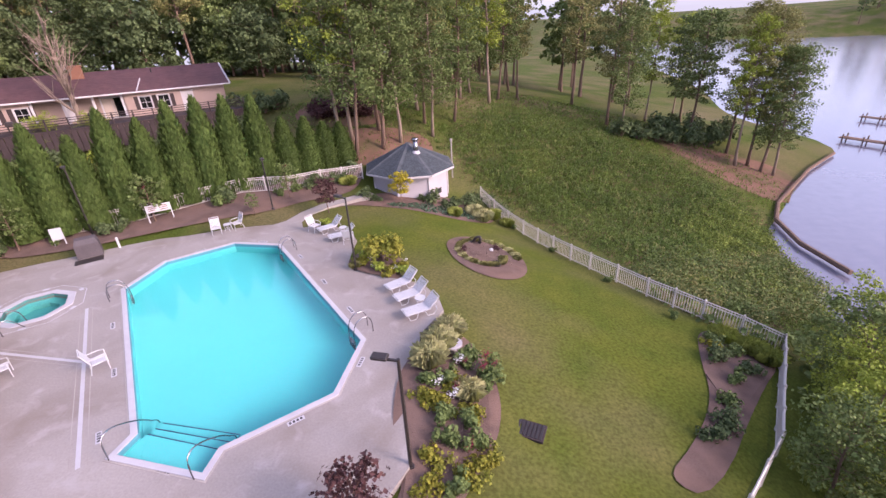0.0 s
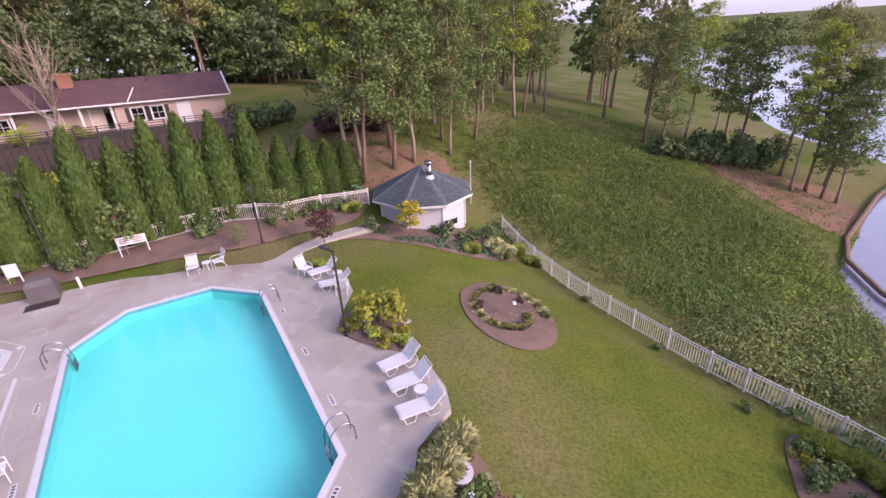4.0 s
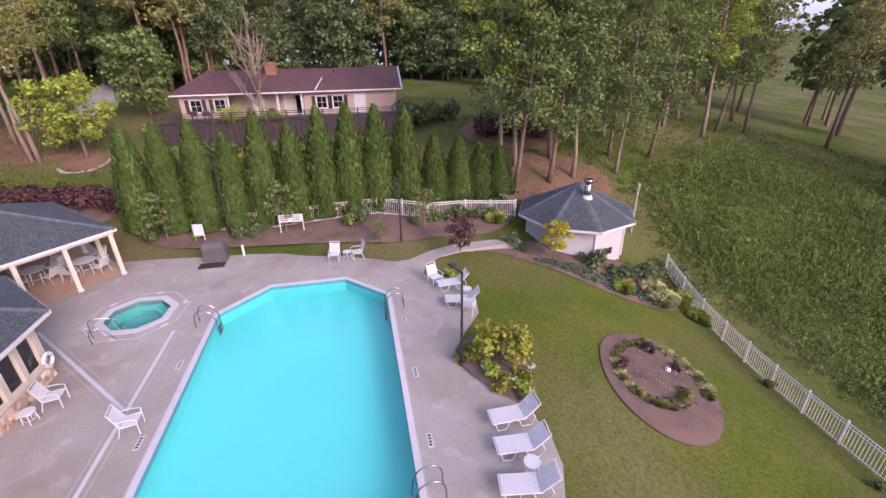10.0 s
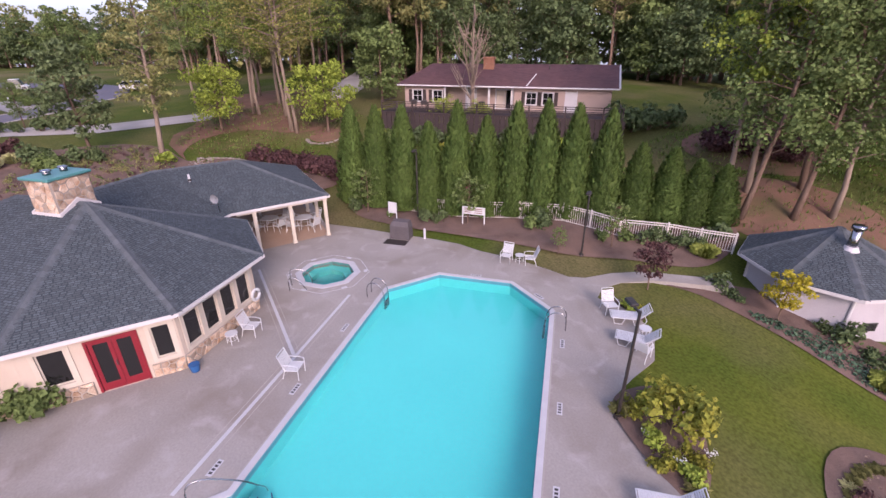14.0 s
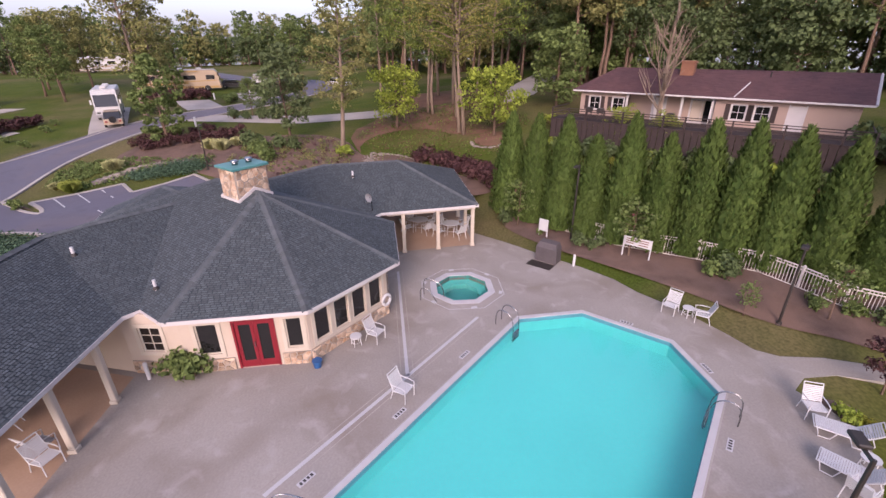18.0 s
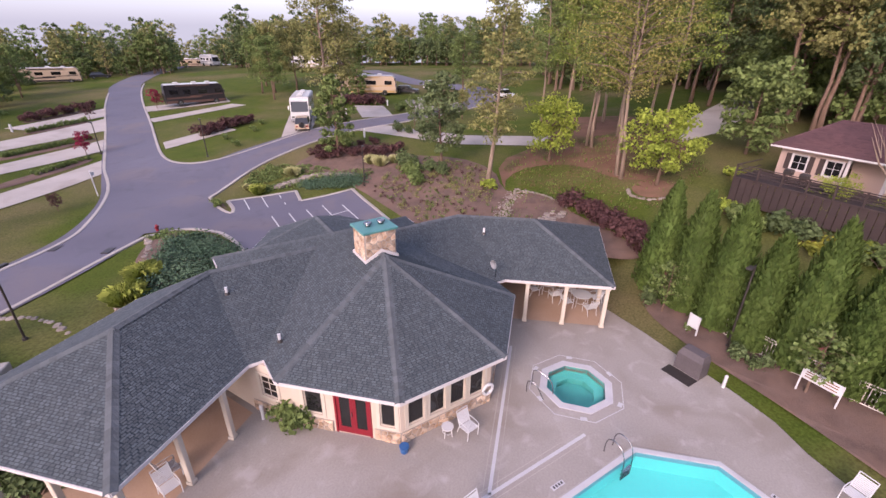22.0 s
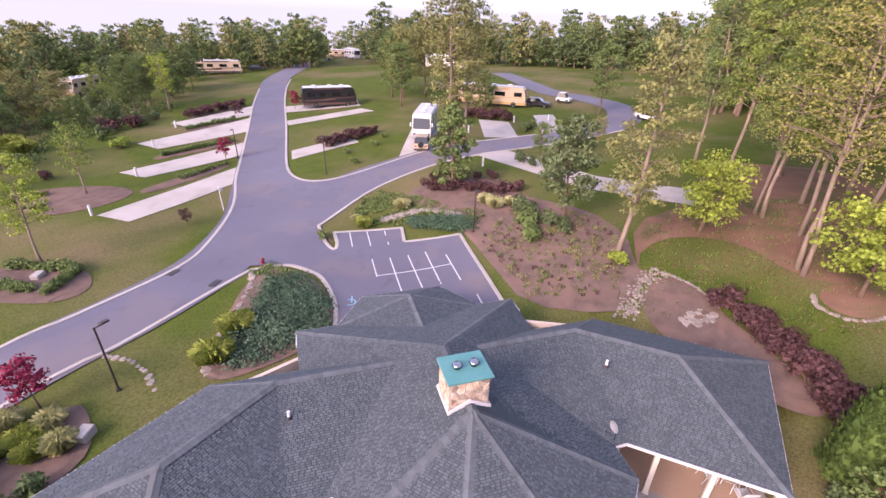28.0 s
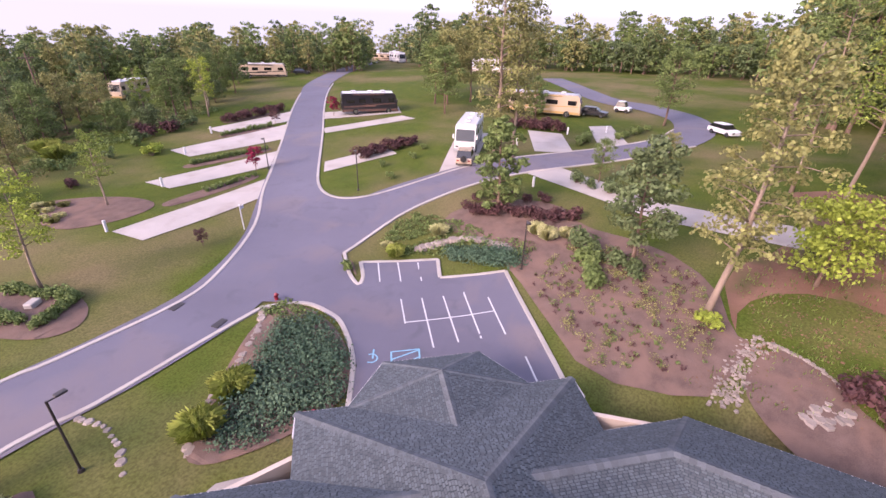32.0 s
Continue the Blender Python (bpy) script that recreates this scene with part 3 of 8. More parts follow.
# roads, pads and the car park
ROAD_A = [(30, -18.2), (0, -18), (-18, -17.6), (-26, -16.6), (-33, -16.8), (-40.5, -20), (-47, -25), (-53.5, -30.4), (-67, -41.2), (-80, -52), (-93, -62), (-110, -73), (-170, -100)]
ROAD_B = [(-41, -16.8), (-48, -15.6), (-54, -13.6), (-59.5, -10.8), (-64.5, -6.8), (-69.5, -2.2), (-76, 3.5), (-83, 8.5), (-92, 11), (-101, 9.5), (-107, 3.5), (-112, -6), (-135, -22)]
JUNCTION = rounded([(-33, -13.7), (-41.3, -13.3), (-48.2, -12.7), (-54, -11.1), (-57.4, -14.4), (-51.5, -16.9), (-49.3, -19.5), (-49.6, -22.2), (-52.3, -25.5), (-50.5, -31.2), (-46, -27.5), (-41.8, -23.8), (-35, -19.9), (-31, -18.6)], 1)
LOT = [(-33.2, -14.2), (-41.4, -13.8), (-38.6, -10.4), (-38.2, -9.5), (-39.2, -9.8), (-40.9, -11.3), (-44.0, -6.1), (-41.9, -4.8), (-44.4, -0.6), (-35.2, 6.1), (-28.5, 1.4), (-28.3, -2.8), (-31.6, -5.0), (-34.0, -7.6), (-34.8, -11)]
for name, poly, lift, step in (("road_1", ribbon(ROAD_A, 5.9), 0.055, 3.0), ("road_2", ribbon(ROAD_B, 5.6), 0.062, 3.0), ("road_3", JUNCTION, 0.070, 2.5)):
    tagged(sheet(name, poly, lift, ASPHALT, step), "grey-violet asphalt lane winding through the camper park", "road", kind="structure")
tagged(sheet("road_4", LOT, 0.078, ASPHALT, 2.0), "small asphalt car park with painted stalls", "car park", kind="structure")
kerb("kerb", [(10, -15.4), (-17.2, -15.1), (-23.1, -14.2), (-29, -13.8), (-32.9, -13.4)])
kerb("kerb", [(-41.4, -13.3), (-48.2, -12.7), (-53.2, -11), (-58, -8.4), (-62.6, -4.8), (-67.7, -0.2), (-74.4, 5.8), (-82, 11.2)])
kerb("kerb", [(10, -20.8), (-18.2, -20.3), (-24, -19.4), (-30.8, -18.7), (-35, -19.9), (-41.8, -23.8), (-47.6, -29), (-52.2, -32.8), (-65.2, -43.4), (-78.2, -54.2), (-91, -64)])
kerb("kerb", [(-104, -66), (-94, -59.2), (-81.8, -49.8), (-68.8, -39), (-58.6, -30.8), (-52.4, -25.6), (-49.7, -22.3), (-49.3, -19.4), (-51.5, -17), (-57.4, -14.3), (-61.2, -12.4), (-66.4, -8.6), (-71.4, -4.2), (-77.6, 1.4), (-84.2, 6), (-92, 8.2)])
kerb("kerb", [(-41.4, -13.3), (-39.2, -11.1), (-38.3, -9.6), (-39.3, -9.9), (-40.9, -11.3)], n=3)
kerb("kerb", [(-40.9, -11.3), (-44.0, -6.1)], n=2)
kerb("kerb", [(-44.0, -6.1), (-41.9, -4.8)], n=2)
kerb("kerb", [(-41.9, -4.8), (-44.4, -0.6)], n=2)
kerb("kerb", [(-44.4, -0.6), (-35.2, 6.1)], n=4)
kerb("kerb", [(-32.9, -13.4), (-34.6, -11.4), (-34.6, -9.2), (-34.0, -7.6), (-31.8, -5.1), (-28.8, -3.1)])
PADS = [[(-34.5, -32.9), (-34.8, -29.1), (-46.3, -28.1), (-51.1, -32.0)],
        [(-43.4, -42.4), (-43.6, -38.5), (-54.7, -34.9), (-59.3, -38.7)],
        [(-52.0, -50.6), (-51.7, -46.2), (-63.6, -42.2), (-70.2, -47.7)],
        [(-62.0, -56.2), (-61.5, -51.9), (-71.6, -48.9), (-77.2, -53.5)],
        [(-55, -27), (-58.2, -29.6), (-66, -25.4), (-63.6, -22.4)],
        [(-71.0, -40.8), (-68.9, -38.6), (-81.5, -30.2), (-82.6, -33.5)],
        [(-58.4, -13.8), (-63.2, -11.4), (-77, -15.4), (-77, -20)],
        [(-70.99, -6.68), (-72.73, -2.2), (-81.71, -5.93), (-81.44, -10.89)],
        [(-75.6, 0.57), (-78.63, 3.9), (-90.37, -0.48), (-88.27, -3.4)],
        [(-62.42, -5.3), (-66.13, -2.71), (-58.35, 9.4), (-55.96, 19.32), (-52.31, 18.04), (-54.62, 8.5)],
        [(-79.2, -47.6), (-75.6, -44.6), (-84.2, -34.6), (-88.0, -37.6)],
        [(-50.62, 30.66), (-53.7, 35.72), (-70.05, 49.31), (-76.57, 47.2), (-61.02, 35.47)]]
for p in PADS:
    tagged(sheet("pavement", p, 0.05, PAD, 2.5), "pale concrete camper pad beside the lane", "camper pad", kind="structure")


# ---- clubhouse ----
EAVE, SLOPE = 2.64, 0.46
club = thing("clubhouse", "cream stucco clubhouse with a dark octagonal shingle roof", "building", MB)


def wall_piece(p0, p1, z0, z1, openings=(), thick=0.2):
    """A wall from p0 to p1 with openings (from, to, bottom, top) through it; its outside lies on the right of p0-p1."""
    p0, p1 = Vector((*p0, 0)), Vector((*p1, 0))
    d = p1 - p0
    m = Matrix.Translation(p0) @ Matrix.Rotation(math.atan2(d.y, d.x), 4, "Z")
    me, s = Mesh(), 0.0
    for a, b, lo, hi in sorted(openings):
        if a > s:
            me.box(s, 0, z0, a, thick, z1, m)
        if lo > z0:
            me.box(a, 0, z0, b, thick, lo, m)
        if hi < z1:
            me.box(a, 0, hi, b, thick, z1, m)
        s = b
    if s < d.length:
        me.box(s, 0, z0, d.length, thick, z1, m)
    return me, m, d.length


def window(parent, m, a, b, lo, hi, frame_mat, grid=(1, 1), label="", surround=0.14):
    """A window set into a wall: surround, frame, panes and bars."""
    w = thing("window", label or "dark-glazed window with a cream surround", "window") if parent is None else new("window")
    w.parent = parent
    s = surround
    me = Mesh().box(a - s, -0.035, lo - s, b + s, -0.002, lo, m).box(a - s, -0.035, hi, b + s, -0.002, hi + s, m)
    me.box(a - s, -0.035, lo, a, -0.002, hi, m).box(b, -0.035, lo, b + s, -0.002, hi, m)
    part("surround", me, frame_mat, w)
    t = 0.05
    me = Mesh().box(a, 0.03, lo, b, 0.09, lo + t, m).box(a, 0.03, hi - t, b, 0.09, hi, m).box(a, 0.03, lo + t, a + t, 0.09, hi - t, m).box(b - t, 0.03, lo + t, b, 0.09, hi - t, m)
    gxn, gyn = grid
    for i in range(1, gxn):
        x = a + (b - a) * i / gxn
        me.box(x - 0.015, 0.04, lo + t, x + 0.015, 0.08, hi - t, m)
    for i in range(1, gyn):
        z = lo + (hi - lo) * i / gyn
        me.box(a + t, 0.042, z - 0.015, b - t, 0.078, z + 0.015, m)
    part("window_frame", me, frame_mat, w)
    part("pane", Mesh().box(a + t, 0.055, lo + t, b - t, 0.065, hi - t, m), GLASS, w)
    return w


def clip(poly, p, no):
    """The part of a flat polygon on the side of p that no points away from."""
    out = []
    for a, b in zip(poly, poly[1:] + poly[:1]):
        da, db = (a - p).dot(no), (b - p).dot(no)
        if da <= 0:
            out.append(a)
        if da * db < 0:
            out.append(a + (b - a) * (da / (da - db)))
    return out


def stones(parent, m, length, z0, z1, gaps=(), seed=1, size=0.3):
    """Uneven field stones bedded in mortar along a wall."""
    rnd = random.Random(seed)
    spans, s = [], 0.0
    for a, b in sorted(gaps):
        spans.append((s, a))
        s = b
    spans.append((s, length))
    for a, b in spans:
        if b - a < 0.1:
            continue
        part("mortar_bed", Mesh().box(a, -0.04, z0, b, -0.002, z1, m), MORTAR, parent)
        want = max(3, int((b - a) * (z1 - z0) / (size * size * 0.62)))
        seeds, tries = [], 0
        while len(seeds) < want and tries < want * 30:
            p = Vector((rnd.uniform(a, b), rnd.uniform(z0, z1), 0))
            tries += 1
            if all((p - q).length > size * rnd.uniform(0.45, 0.75) for q in seeds):
                seeds.append(p)
        for p in seeds:
            cell = [Vector((a, z0, 0)), Vector((b, z0, 0)), Vector((b, z1, 0)), Vector((a, z1, 0))]
            for q in seeds:
                if q != p and (q - p).length < size * 3:
                    cell = clip(cell, (p + q) / 2, (q - p).normalized())
            if len(cell) < 3:
                continue
            n, dp = len(cell), rnd.uniform(0.055, 0.085)
            c = sum(cell, Vector()) / n
            inset = lambda d: [c + (v - c) * max(0.3, 1 - d / max(0.05, (v - c).length)) for v in cell]
            low, top = inset(0.016), inset(0.045)
            vs = [(v.x, -0.03, v.y) for v in low] + [(v.x, -dp + rnd.uniform(-0.008, 0.008), v.y) for v in top]
            part("stone", Mesh().add(vs, [(k, (k + 1) % n, n + (k + 1) % n, n + k) for k in range(n)] + [tuple(range(2 * n - 1, n - 1, -1))], m), STONE, parent)


# apse walls, seen from the pool
A_, B_, C_, D_ = (2.1, -5.22), (5.22, -2.12), (5.22, 2.12), (2.1, 5.22)
WALL_TOP = EAVE - 0.1
face = part("wall", *[(w := wall_piece(A_, B_, 0, WALL_TOP, [(0.5, 1.25, 0.75, 2.05), (1.75, 3.25, 0.02, 2.1), (3.6, 4.2, 0.75, 2.05)]))[0]], STUCCO, club, "cream stucco wall with the red doors")
MW = w[1]
for a, b in ((0.5, 1.25), (3.6, 4.2)):
    window(face, MW, a, b, 0.75, 2.05, CREAM)
stones(face, MW, w[2], 0.0, 0.55, [(1.65, 3.35)], 3)
door = part("door_frame", Mesh().box(1.75, -0.03, 0.02, 1.83, 0.12, 2.1, MW).box(3.17, -0.03, 0.02, 3.25, 0.12, 2.1, MW).box(1.83, -0.03, 2.02, 3.17, 0.12, 2.1, MW), RED, face, "red door frame")
for a, b in ((1.84, 2.495), (2.505, 3.16)):
    leaf = Mesh().box(a, 0.02, 0.03, b, 0.07, 0.32, MW).box(a, 0.02, 1.9, b, 0.07, 2.01, MW).box(a, 0.02, 0.32, a + 0.12, 0.07, 1.9, MW).box(b - 0.12, 0.02, 0.32, b, 0.07, 1.9, MW)
    part("door_leaf", leaf, RED, face, "red glazed door leaf")
    part("pane", Mesh().box(a + 0.12, 0.04, 0.32, b - 0.12, 0.05, 1.9, MW), GLASS, face)
part("door_handle", Mesh().box(2.44, -0.04, 0.95, 2.47, 0.02, 1.15, MW), METAL, face)
wins = [(0.32 + i * 0.95, 1.03 + i * 0.95, 0.75, 2.05) for i in range(4)]
face2 = part("wall", (w := wall_piece(B_, C_, 0, WALL_TOP, wins))[0], STUCCO, club, "cream stucco wall with four windows")
for a, b, lo, hi in wins:
    window(face2, w[1], a, b, lo, hi, CREAM)
stones(face2, w[1], w[2], 0.0, 0.55, [], 5)
face3 = part("wall", (w := wall_piece(C_, D_, 0, WALL_TOP))[0], STUCCO, club)
stones(face3, w[1], w[2], 0.0, 0.55, [], 6)
# small inner walls by the wings and the body behind
face4 = part("wall", (w := wall_piece((0.4, -6.4), (2.1, -5.22), 0, WALL_TOP, [(0.55, 1.35, 0.95, 2.0)]))[0], STUCCO, club)
window(face4, w[1], 0.55, 1.35, 0.95, 2.0, CREAM, (2, 3))
stones(face4, w[1], w[2], 0.0, 0.55, [], 7)
part("wall", wall_piece(D_, (0.4, 6.4), 0, WALL_TOP)[0], STUCCO, club)
for s in (1, -1):
    q = [(x, y * s) for x, y in ((0.4, 6.4), (-6.3, 9.6))]
    part("wall", wall_piece(*(q if s > 0 else q[::-1]), 0, WALL_TOP)[0], STUCCO, club)
    q = [(x, y * s) for x, y in ((-6.3, 9.6), (-7.9, 6.0))]
    part("wall", wall_piece(*(q if s > 0 else q[::-1]), 0, WALL_TOP)[0], STUCCO, club)
part("wall", wall_piece((-9.3, 5.8), (-9.3, -5.8), 0, WALL_TOP)[0], STUCCO, club)


def roof_face(parent, pts, name="roof_slope", material=None, thick=0.12):
    """One slope of a roof: a slab with its underside."""
    pts = [Vector(p) for p in pts]
    n = len(pts)
    me = Mesh().add(pts + [p - Vector((0, 0, thick)) for p in pts], [tuple(range(n)), tuple(range(2 * n - 1, n - 1, -1))] + [(i, n + i, n + (i + 1) % n, (i + 1) % n) for i in range(n)])
    return part(name, me, material or SHINGLE, parent)


def shingles(parent, pts, course=0.11, tab=0.19, seed=1, material=None):
    """Courses of shingle tabs over a slope whose first two points are its eave."""
    pts = [Vector(p) for p in pts]
    rnd = random.Random(seed)
    ex = (pts[1] - pts[0]).normalized()
    no = (pts[1] - pts[0]).cross(pts[2] - pts[1]).normalized()
    if no.z < 0:
        no = -no
    ey = no.cross(ex)
    if ey.z < 0:
        ey = -ey
    loc = [Vector(((p - pts[0]).dot(ex), (p - pts[0]).dot(ey), 0)) for p in pts]
    area = sum(a.x * b.y - b.x * a.y for a, b in zip(loc, loc[1:] + loc[:1]))
    sides = []
    for a, b in zip(loc, loc[1:] + loc[:1]):
        d = b - a
        sides.append((a, (Vector((d.y, -d.x, 0)) if area > 0 else Vector((-d.y, d.x, 0))).normalized()))
    x0, x1, y1 = min(p.x for p in loc), max(p.x for p in loc), max(p.y for p in loc)
    me = Mesh()
    row, y = 0, 0.0
    while y < y1:
        x = x0 - rnd.uniform(0, tab)
        while x < x1:
            w, top = tab * rnd.uniform(0.8, 1.25), course * 0.74
            q = [Vector((x, y - 0.01, 0)), Vector((x + w, y - 0.01, 0)), Vector((x + w, y + top, 0)), Vector((x, y + top, 0))]
            x += w + tab * rnd.choice((0.12, 0.22, 0.3))
            for p, o in sides:
                q = clip(q, p, o)
                if len(q) < 3:
                    break
            if len(q) >= 3:
                h = 0.012 + rnd.uniform(0, 0.012)
                me.add([pts[0] + ex * p.x + ey * p.y + no * (h * (1 - 0.8 * (p.y - y) / course) + 0.004) for p in q], [tuple(range(len(q)))])
        y += course
        row += 1
    return tagged(part("shingles", me, material or SHINGLE, parent), "dark grey-blue asphalt shingles", kind="stuff")


def cap(parent, p0, p1, material=None, w=0.19):
    """Overlapping ridge pieces along a hip or ridge."""
    p0, p1 = Vector(p0), Vector(p1)
    d = p1 - p0
    n = max(2, int(d.length / 0.25))
    side = d.cross(Vector((0, 0, 1))).normalized() * w
    me = Mesh()
    for i in range(n):
        a, b = p0 + d * (i / n), p0 + d * ((i + 1.15) / n)
        up, dn = Vector((0, 0, 0.055)), Vector((0, 0, -0.03))
        me.add([a + side + dn, a + up, a - side + dn, b + side + dn, b + up * 0.6, b - side + dn], [(0, 3, 4, 1), (1, 4, 5, 2)])
    return tagged(part("ridge_cap", me, material or SHINGLE_CAP, parent, "paler ridge shingles"), kind="stuff")


def roof(parent, faces, hips=(), eaves=(), material=None, cap_mat=None, tab=0.155, course=0.095, seed=0, fascia=None):
    for k, f in enumerate(faces):
        ob = roof_face(parent, f, material=material or SHINGLE_SHADE_BED)
        shingles(ob, f, course, tab, seed + k, material)
    for a, b in hips:
        cap(parent, a, b, cap_mat)
    for a, b in eaves:
        a, b = Vector(a), Vector(b)
        d = (b - a).normalized()
        o = Vector((d.y, -d.x, 0)) * 0.03
        part("fascia", Mesh().add([a - o, b - o, b + o, a + o, a - o - Vector((0, 0, 0.14)), b - o - Vector((0, 0, 0.14)), b + o - Vector((0, 0, 0.14)), a + o - Vector((0, 0, 0.14))],
             [(0, 1, 2, 3), (4, 7, 6, 5), (0, 4, 5, 1), (2, 6, 7, 3), (1, 5, 6, 2), (0, 3, 7, 4)]), fascia or TRIM, parent, "white fascia board")


def P3(u, v, z=EAVE):
    return (u, v, z)


RZ, WZ = EAVE + 5.77 * SLOPE, EAVE + 4.09 * SLOPE
OF, OB = P3(0.0, 0, RZ), P3(-3.6, 0, RZ)
A, B, C, D = P3(2.39, -5.77), P3(5.77, -2.39), P3(5.77, 2.39), P3(2.39, 5.77)
E, F = P3(-9.8, 6.2), P3(-9.8, -6.2)
roof(club, [[A, B, OF], [B, C, OF], [C, D, OF], [D, E, OB, OF], [E, F, OB], [F, A, OF, OB]],
     [(A, OF), (B, OF), (C, OF), (D, OF), (E, OB), (F, OB), (OB, OF)], [(A, B), (B, C), (C, D), (E, F), (P3(-8.6, 6.2), E), (F, P3(-8.6, -6.2))], seed=10)
for s in (1, -1):
    y = lambda u, v, z=EAVE - 0.01: (u, v * s, z)
    I, E1, E2, BK = y(0.9, 6.4), y(4.5, 10.7), y(-1.35, 16.45), y(-6.73, 10.0)
    K, H, IN, BI = y(-4.1, 6.78, WZ), y(-1.2, 10.25, WZ), y(0.9, 3.0), y(-6.73, 3.0)
    KI = y(-4.1, 1.6, WZ)
    fs = [[I, E1, H, K], [E1, E2, H], [E2, BK, K, H], [BK, BI, KI, K], [IN, I, K, KI]]
    roof(club, fs, [(E1, H), (E2, H), (H, K), (BK, K), (K, KI)], [(I, E1) if s > 0 else (E1, I), (E1, E2) if s > 0 else (E2, E1), (E2, BK) if s > 0 else (BK, E2), (BK, y(-6.73, 6.2)) if s > 0 else (y(-6.73, 6.2), BK),
                                                                         (y(0.9, 5.82), I), (y(2.39, 5.77), y(0.93, 5.82))], seed=20 + s)
    # soffit of the open wing
    part("soffit", Mesh().add([y(0.9, 6.4, EAVE - 0.16), y(4.45, 10.65, EAVE - 0.16), y(-1.35, 16.35, EAVE - 0.16), y(-6.7, 9.95, EAVE - 0.16)], [(0, 1, 2, 3)]), CREAM, club)
    part("porch_floor", Mesh().add([y(0.6, 6.6, 0.006), y(4.2, 10.8, 0.006), y(-1.3, 16.1, 0.006), y(-6.4, 9.8, 0.006)], [(0, 1, 2, 3)]), TAN_FLOOR, club, "tan porch floor")
    # posts
    for k, (u, v) in enumerate(((1.5, 7.5), (2.8, 9.05), (4.15, 10.65), (2.5, 12.35), (0.6, 14.25), (-1.3, 16.0), (-3.9, 13.0))):
        m = Matrix.Translation((u, v * s, 0)) @ Matrix.Rotation(radians(46 * s), 4, "Z")
        me = Mesh().box(-0.1, -0.1, 0, 0.1, 0.1, EAVE - 0.16, m, 0.02).box(-0.13, -0.13, 0, 0.13, 0.13, 0.15, m, 0.01).box(-0.13, -0.13, EAVE - 0.32, 0.13, 0.13, EAVE - 0.17, m, 0.01)
        part("post", me, CREAM, club, "square cream porch post")
    part("beam", Mesh().add([y(0.9, 6.8, 2.3), y(4.15, 10.65, 2.3), y(4.05, 10.8, 2.3), y(0.8, 7.0, 2.3), y(0.9, 6.8, 2.5), y(4.15, 10.65, 2.5), y(4.05, 10.8, 2.5), y(0.8, 7.0, 2.5)],
                            [(0, 1, 5, 4), (2, 3, 7, 6), (0, 3, 2, 1), (4, 5, 6, 7)]), CREAM, club)
# street porch
PZ = EAVE + 2.6 * SLOPE
p1, p2, p3, p4 = P3(-9.6, -4.2, EAVE - 0.02), P3(-12.3, -2.4, EAVE - 0.02), P3(-12.3, 2.4, EAVE - 0.02), P3(-9.6, 4.2, EAVE - 0.02)
q1, q2 = P3(-10.0, 0, PZ), P3(-6.0, 0, PZ)
roof(club, [[p2, p1, q1], [p1, P3(-6, -4.2, EAVE - 0.02), q2, q1], [p3, p2, q1], [p4, p3, q1], [P3(-6, 4.2, EAVE - 0.02), p4, q1, q2]], [(p1, q1), (p4, q1), (p2, q1), (p3, q1), (q1, q2)], [(p2, p1), (p3, p2), (p4, p3)], seed=40)
# chimney with stone faces and a teal cap
MC, MF = Matrix.Translation((-1.0, 0, -0.45)), Matrix.Translation((-1.0, 0, 0))
chim = part("chimney", Mesh().box(-0.65, -0.72, RZ - 1.2, 0.55, 0.72, 6.75, MC), MORTAR, club, "field stone chimney with a teal metal cap")
for (x, y, turn, ln) in ((0.55, -0.72, 90, 1.44), (-0.65, 0.72, -90, 1.44), (0.55, 0.72, 180, 1.2), (-0.65, -0.72, 0, 1.2)):
    stones(chim, MC @ pose(x, y, 0, 0, 0, turn), ln, RZ - 0.9, 6.74, [], int(turn + 100), 0.34)
for x0, x1 in ((0.62, 0.68), (-0.78, -0.72)):
    for s in (-1, 1):
        prof = [(0, RZ - 0.2), (0.83 * s, RZ - 0.62), (0.83 * s, RZ - 0.24), (0, RZ + 0.2)]
        part("flashing", Mesh().add([(x, v, z) for x in (x0, x1) for v, z in prof], [(0, 1, 2, 3), (7, 6, 5, 4), (0, 4, 5, 1), (1, 5, 6, 2), (2, 6, 7, 3)], MF), TRIM, chim, "white metal flashing")
for v in (-0.83, 0.78):
    part("flashing", Mesh().box(-0.72, v, RZ - 0.62, 0.62, v + 0.05, RZ - 0.24, MF), TRIM, chim, "white metal flashing")
part("chimney_cap", Mesh().box(-0.78, -0.86, 6.75, 0.68, 0.86, 6.86, MC, 0.02), COPPER, chim, "teal metal cap")
for v in (-0.3, 0.35):
    part("flue", Mesh().cyl(-0.05, v, 6.86, 7.0, 0.13, n=14, m=MC).cyl(-0.05, v, 7.0, 7.06, 0.2, 0.16, n=14, m=MC), METAL, chim, "shiny flue top", True)


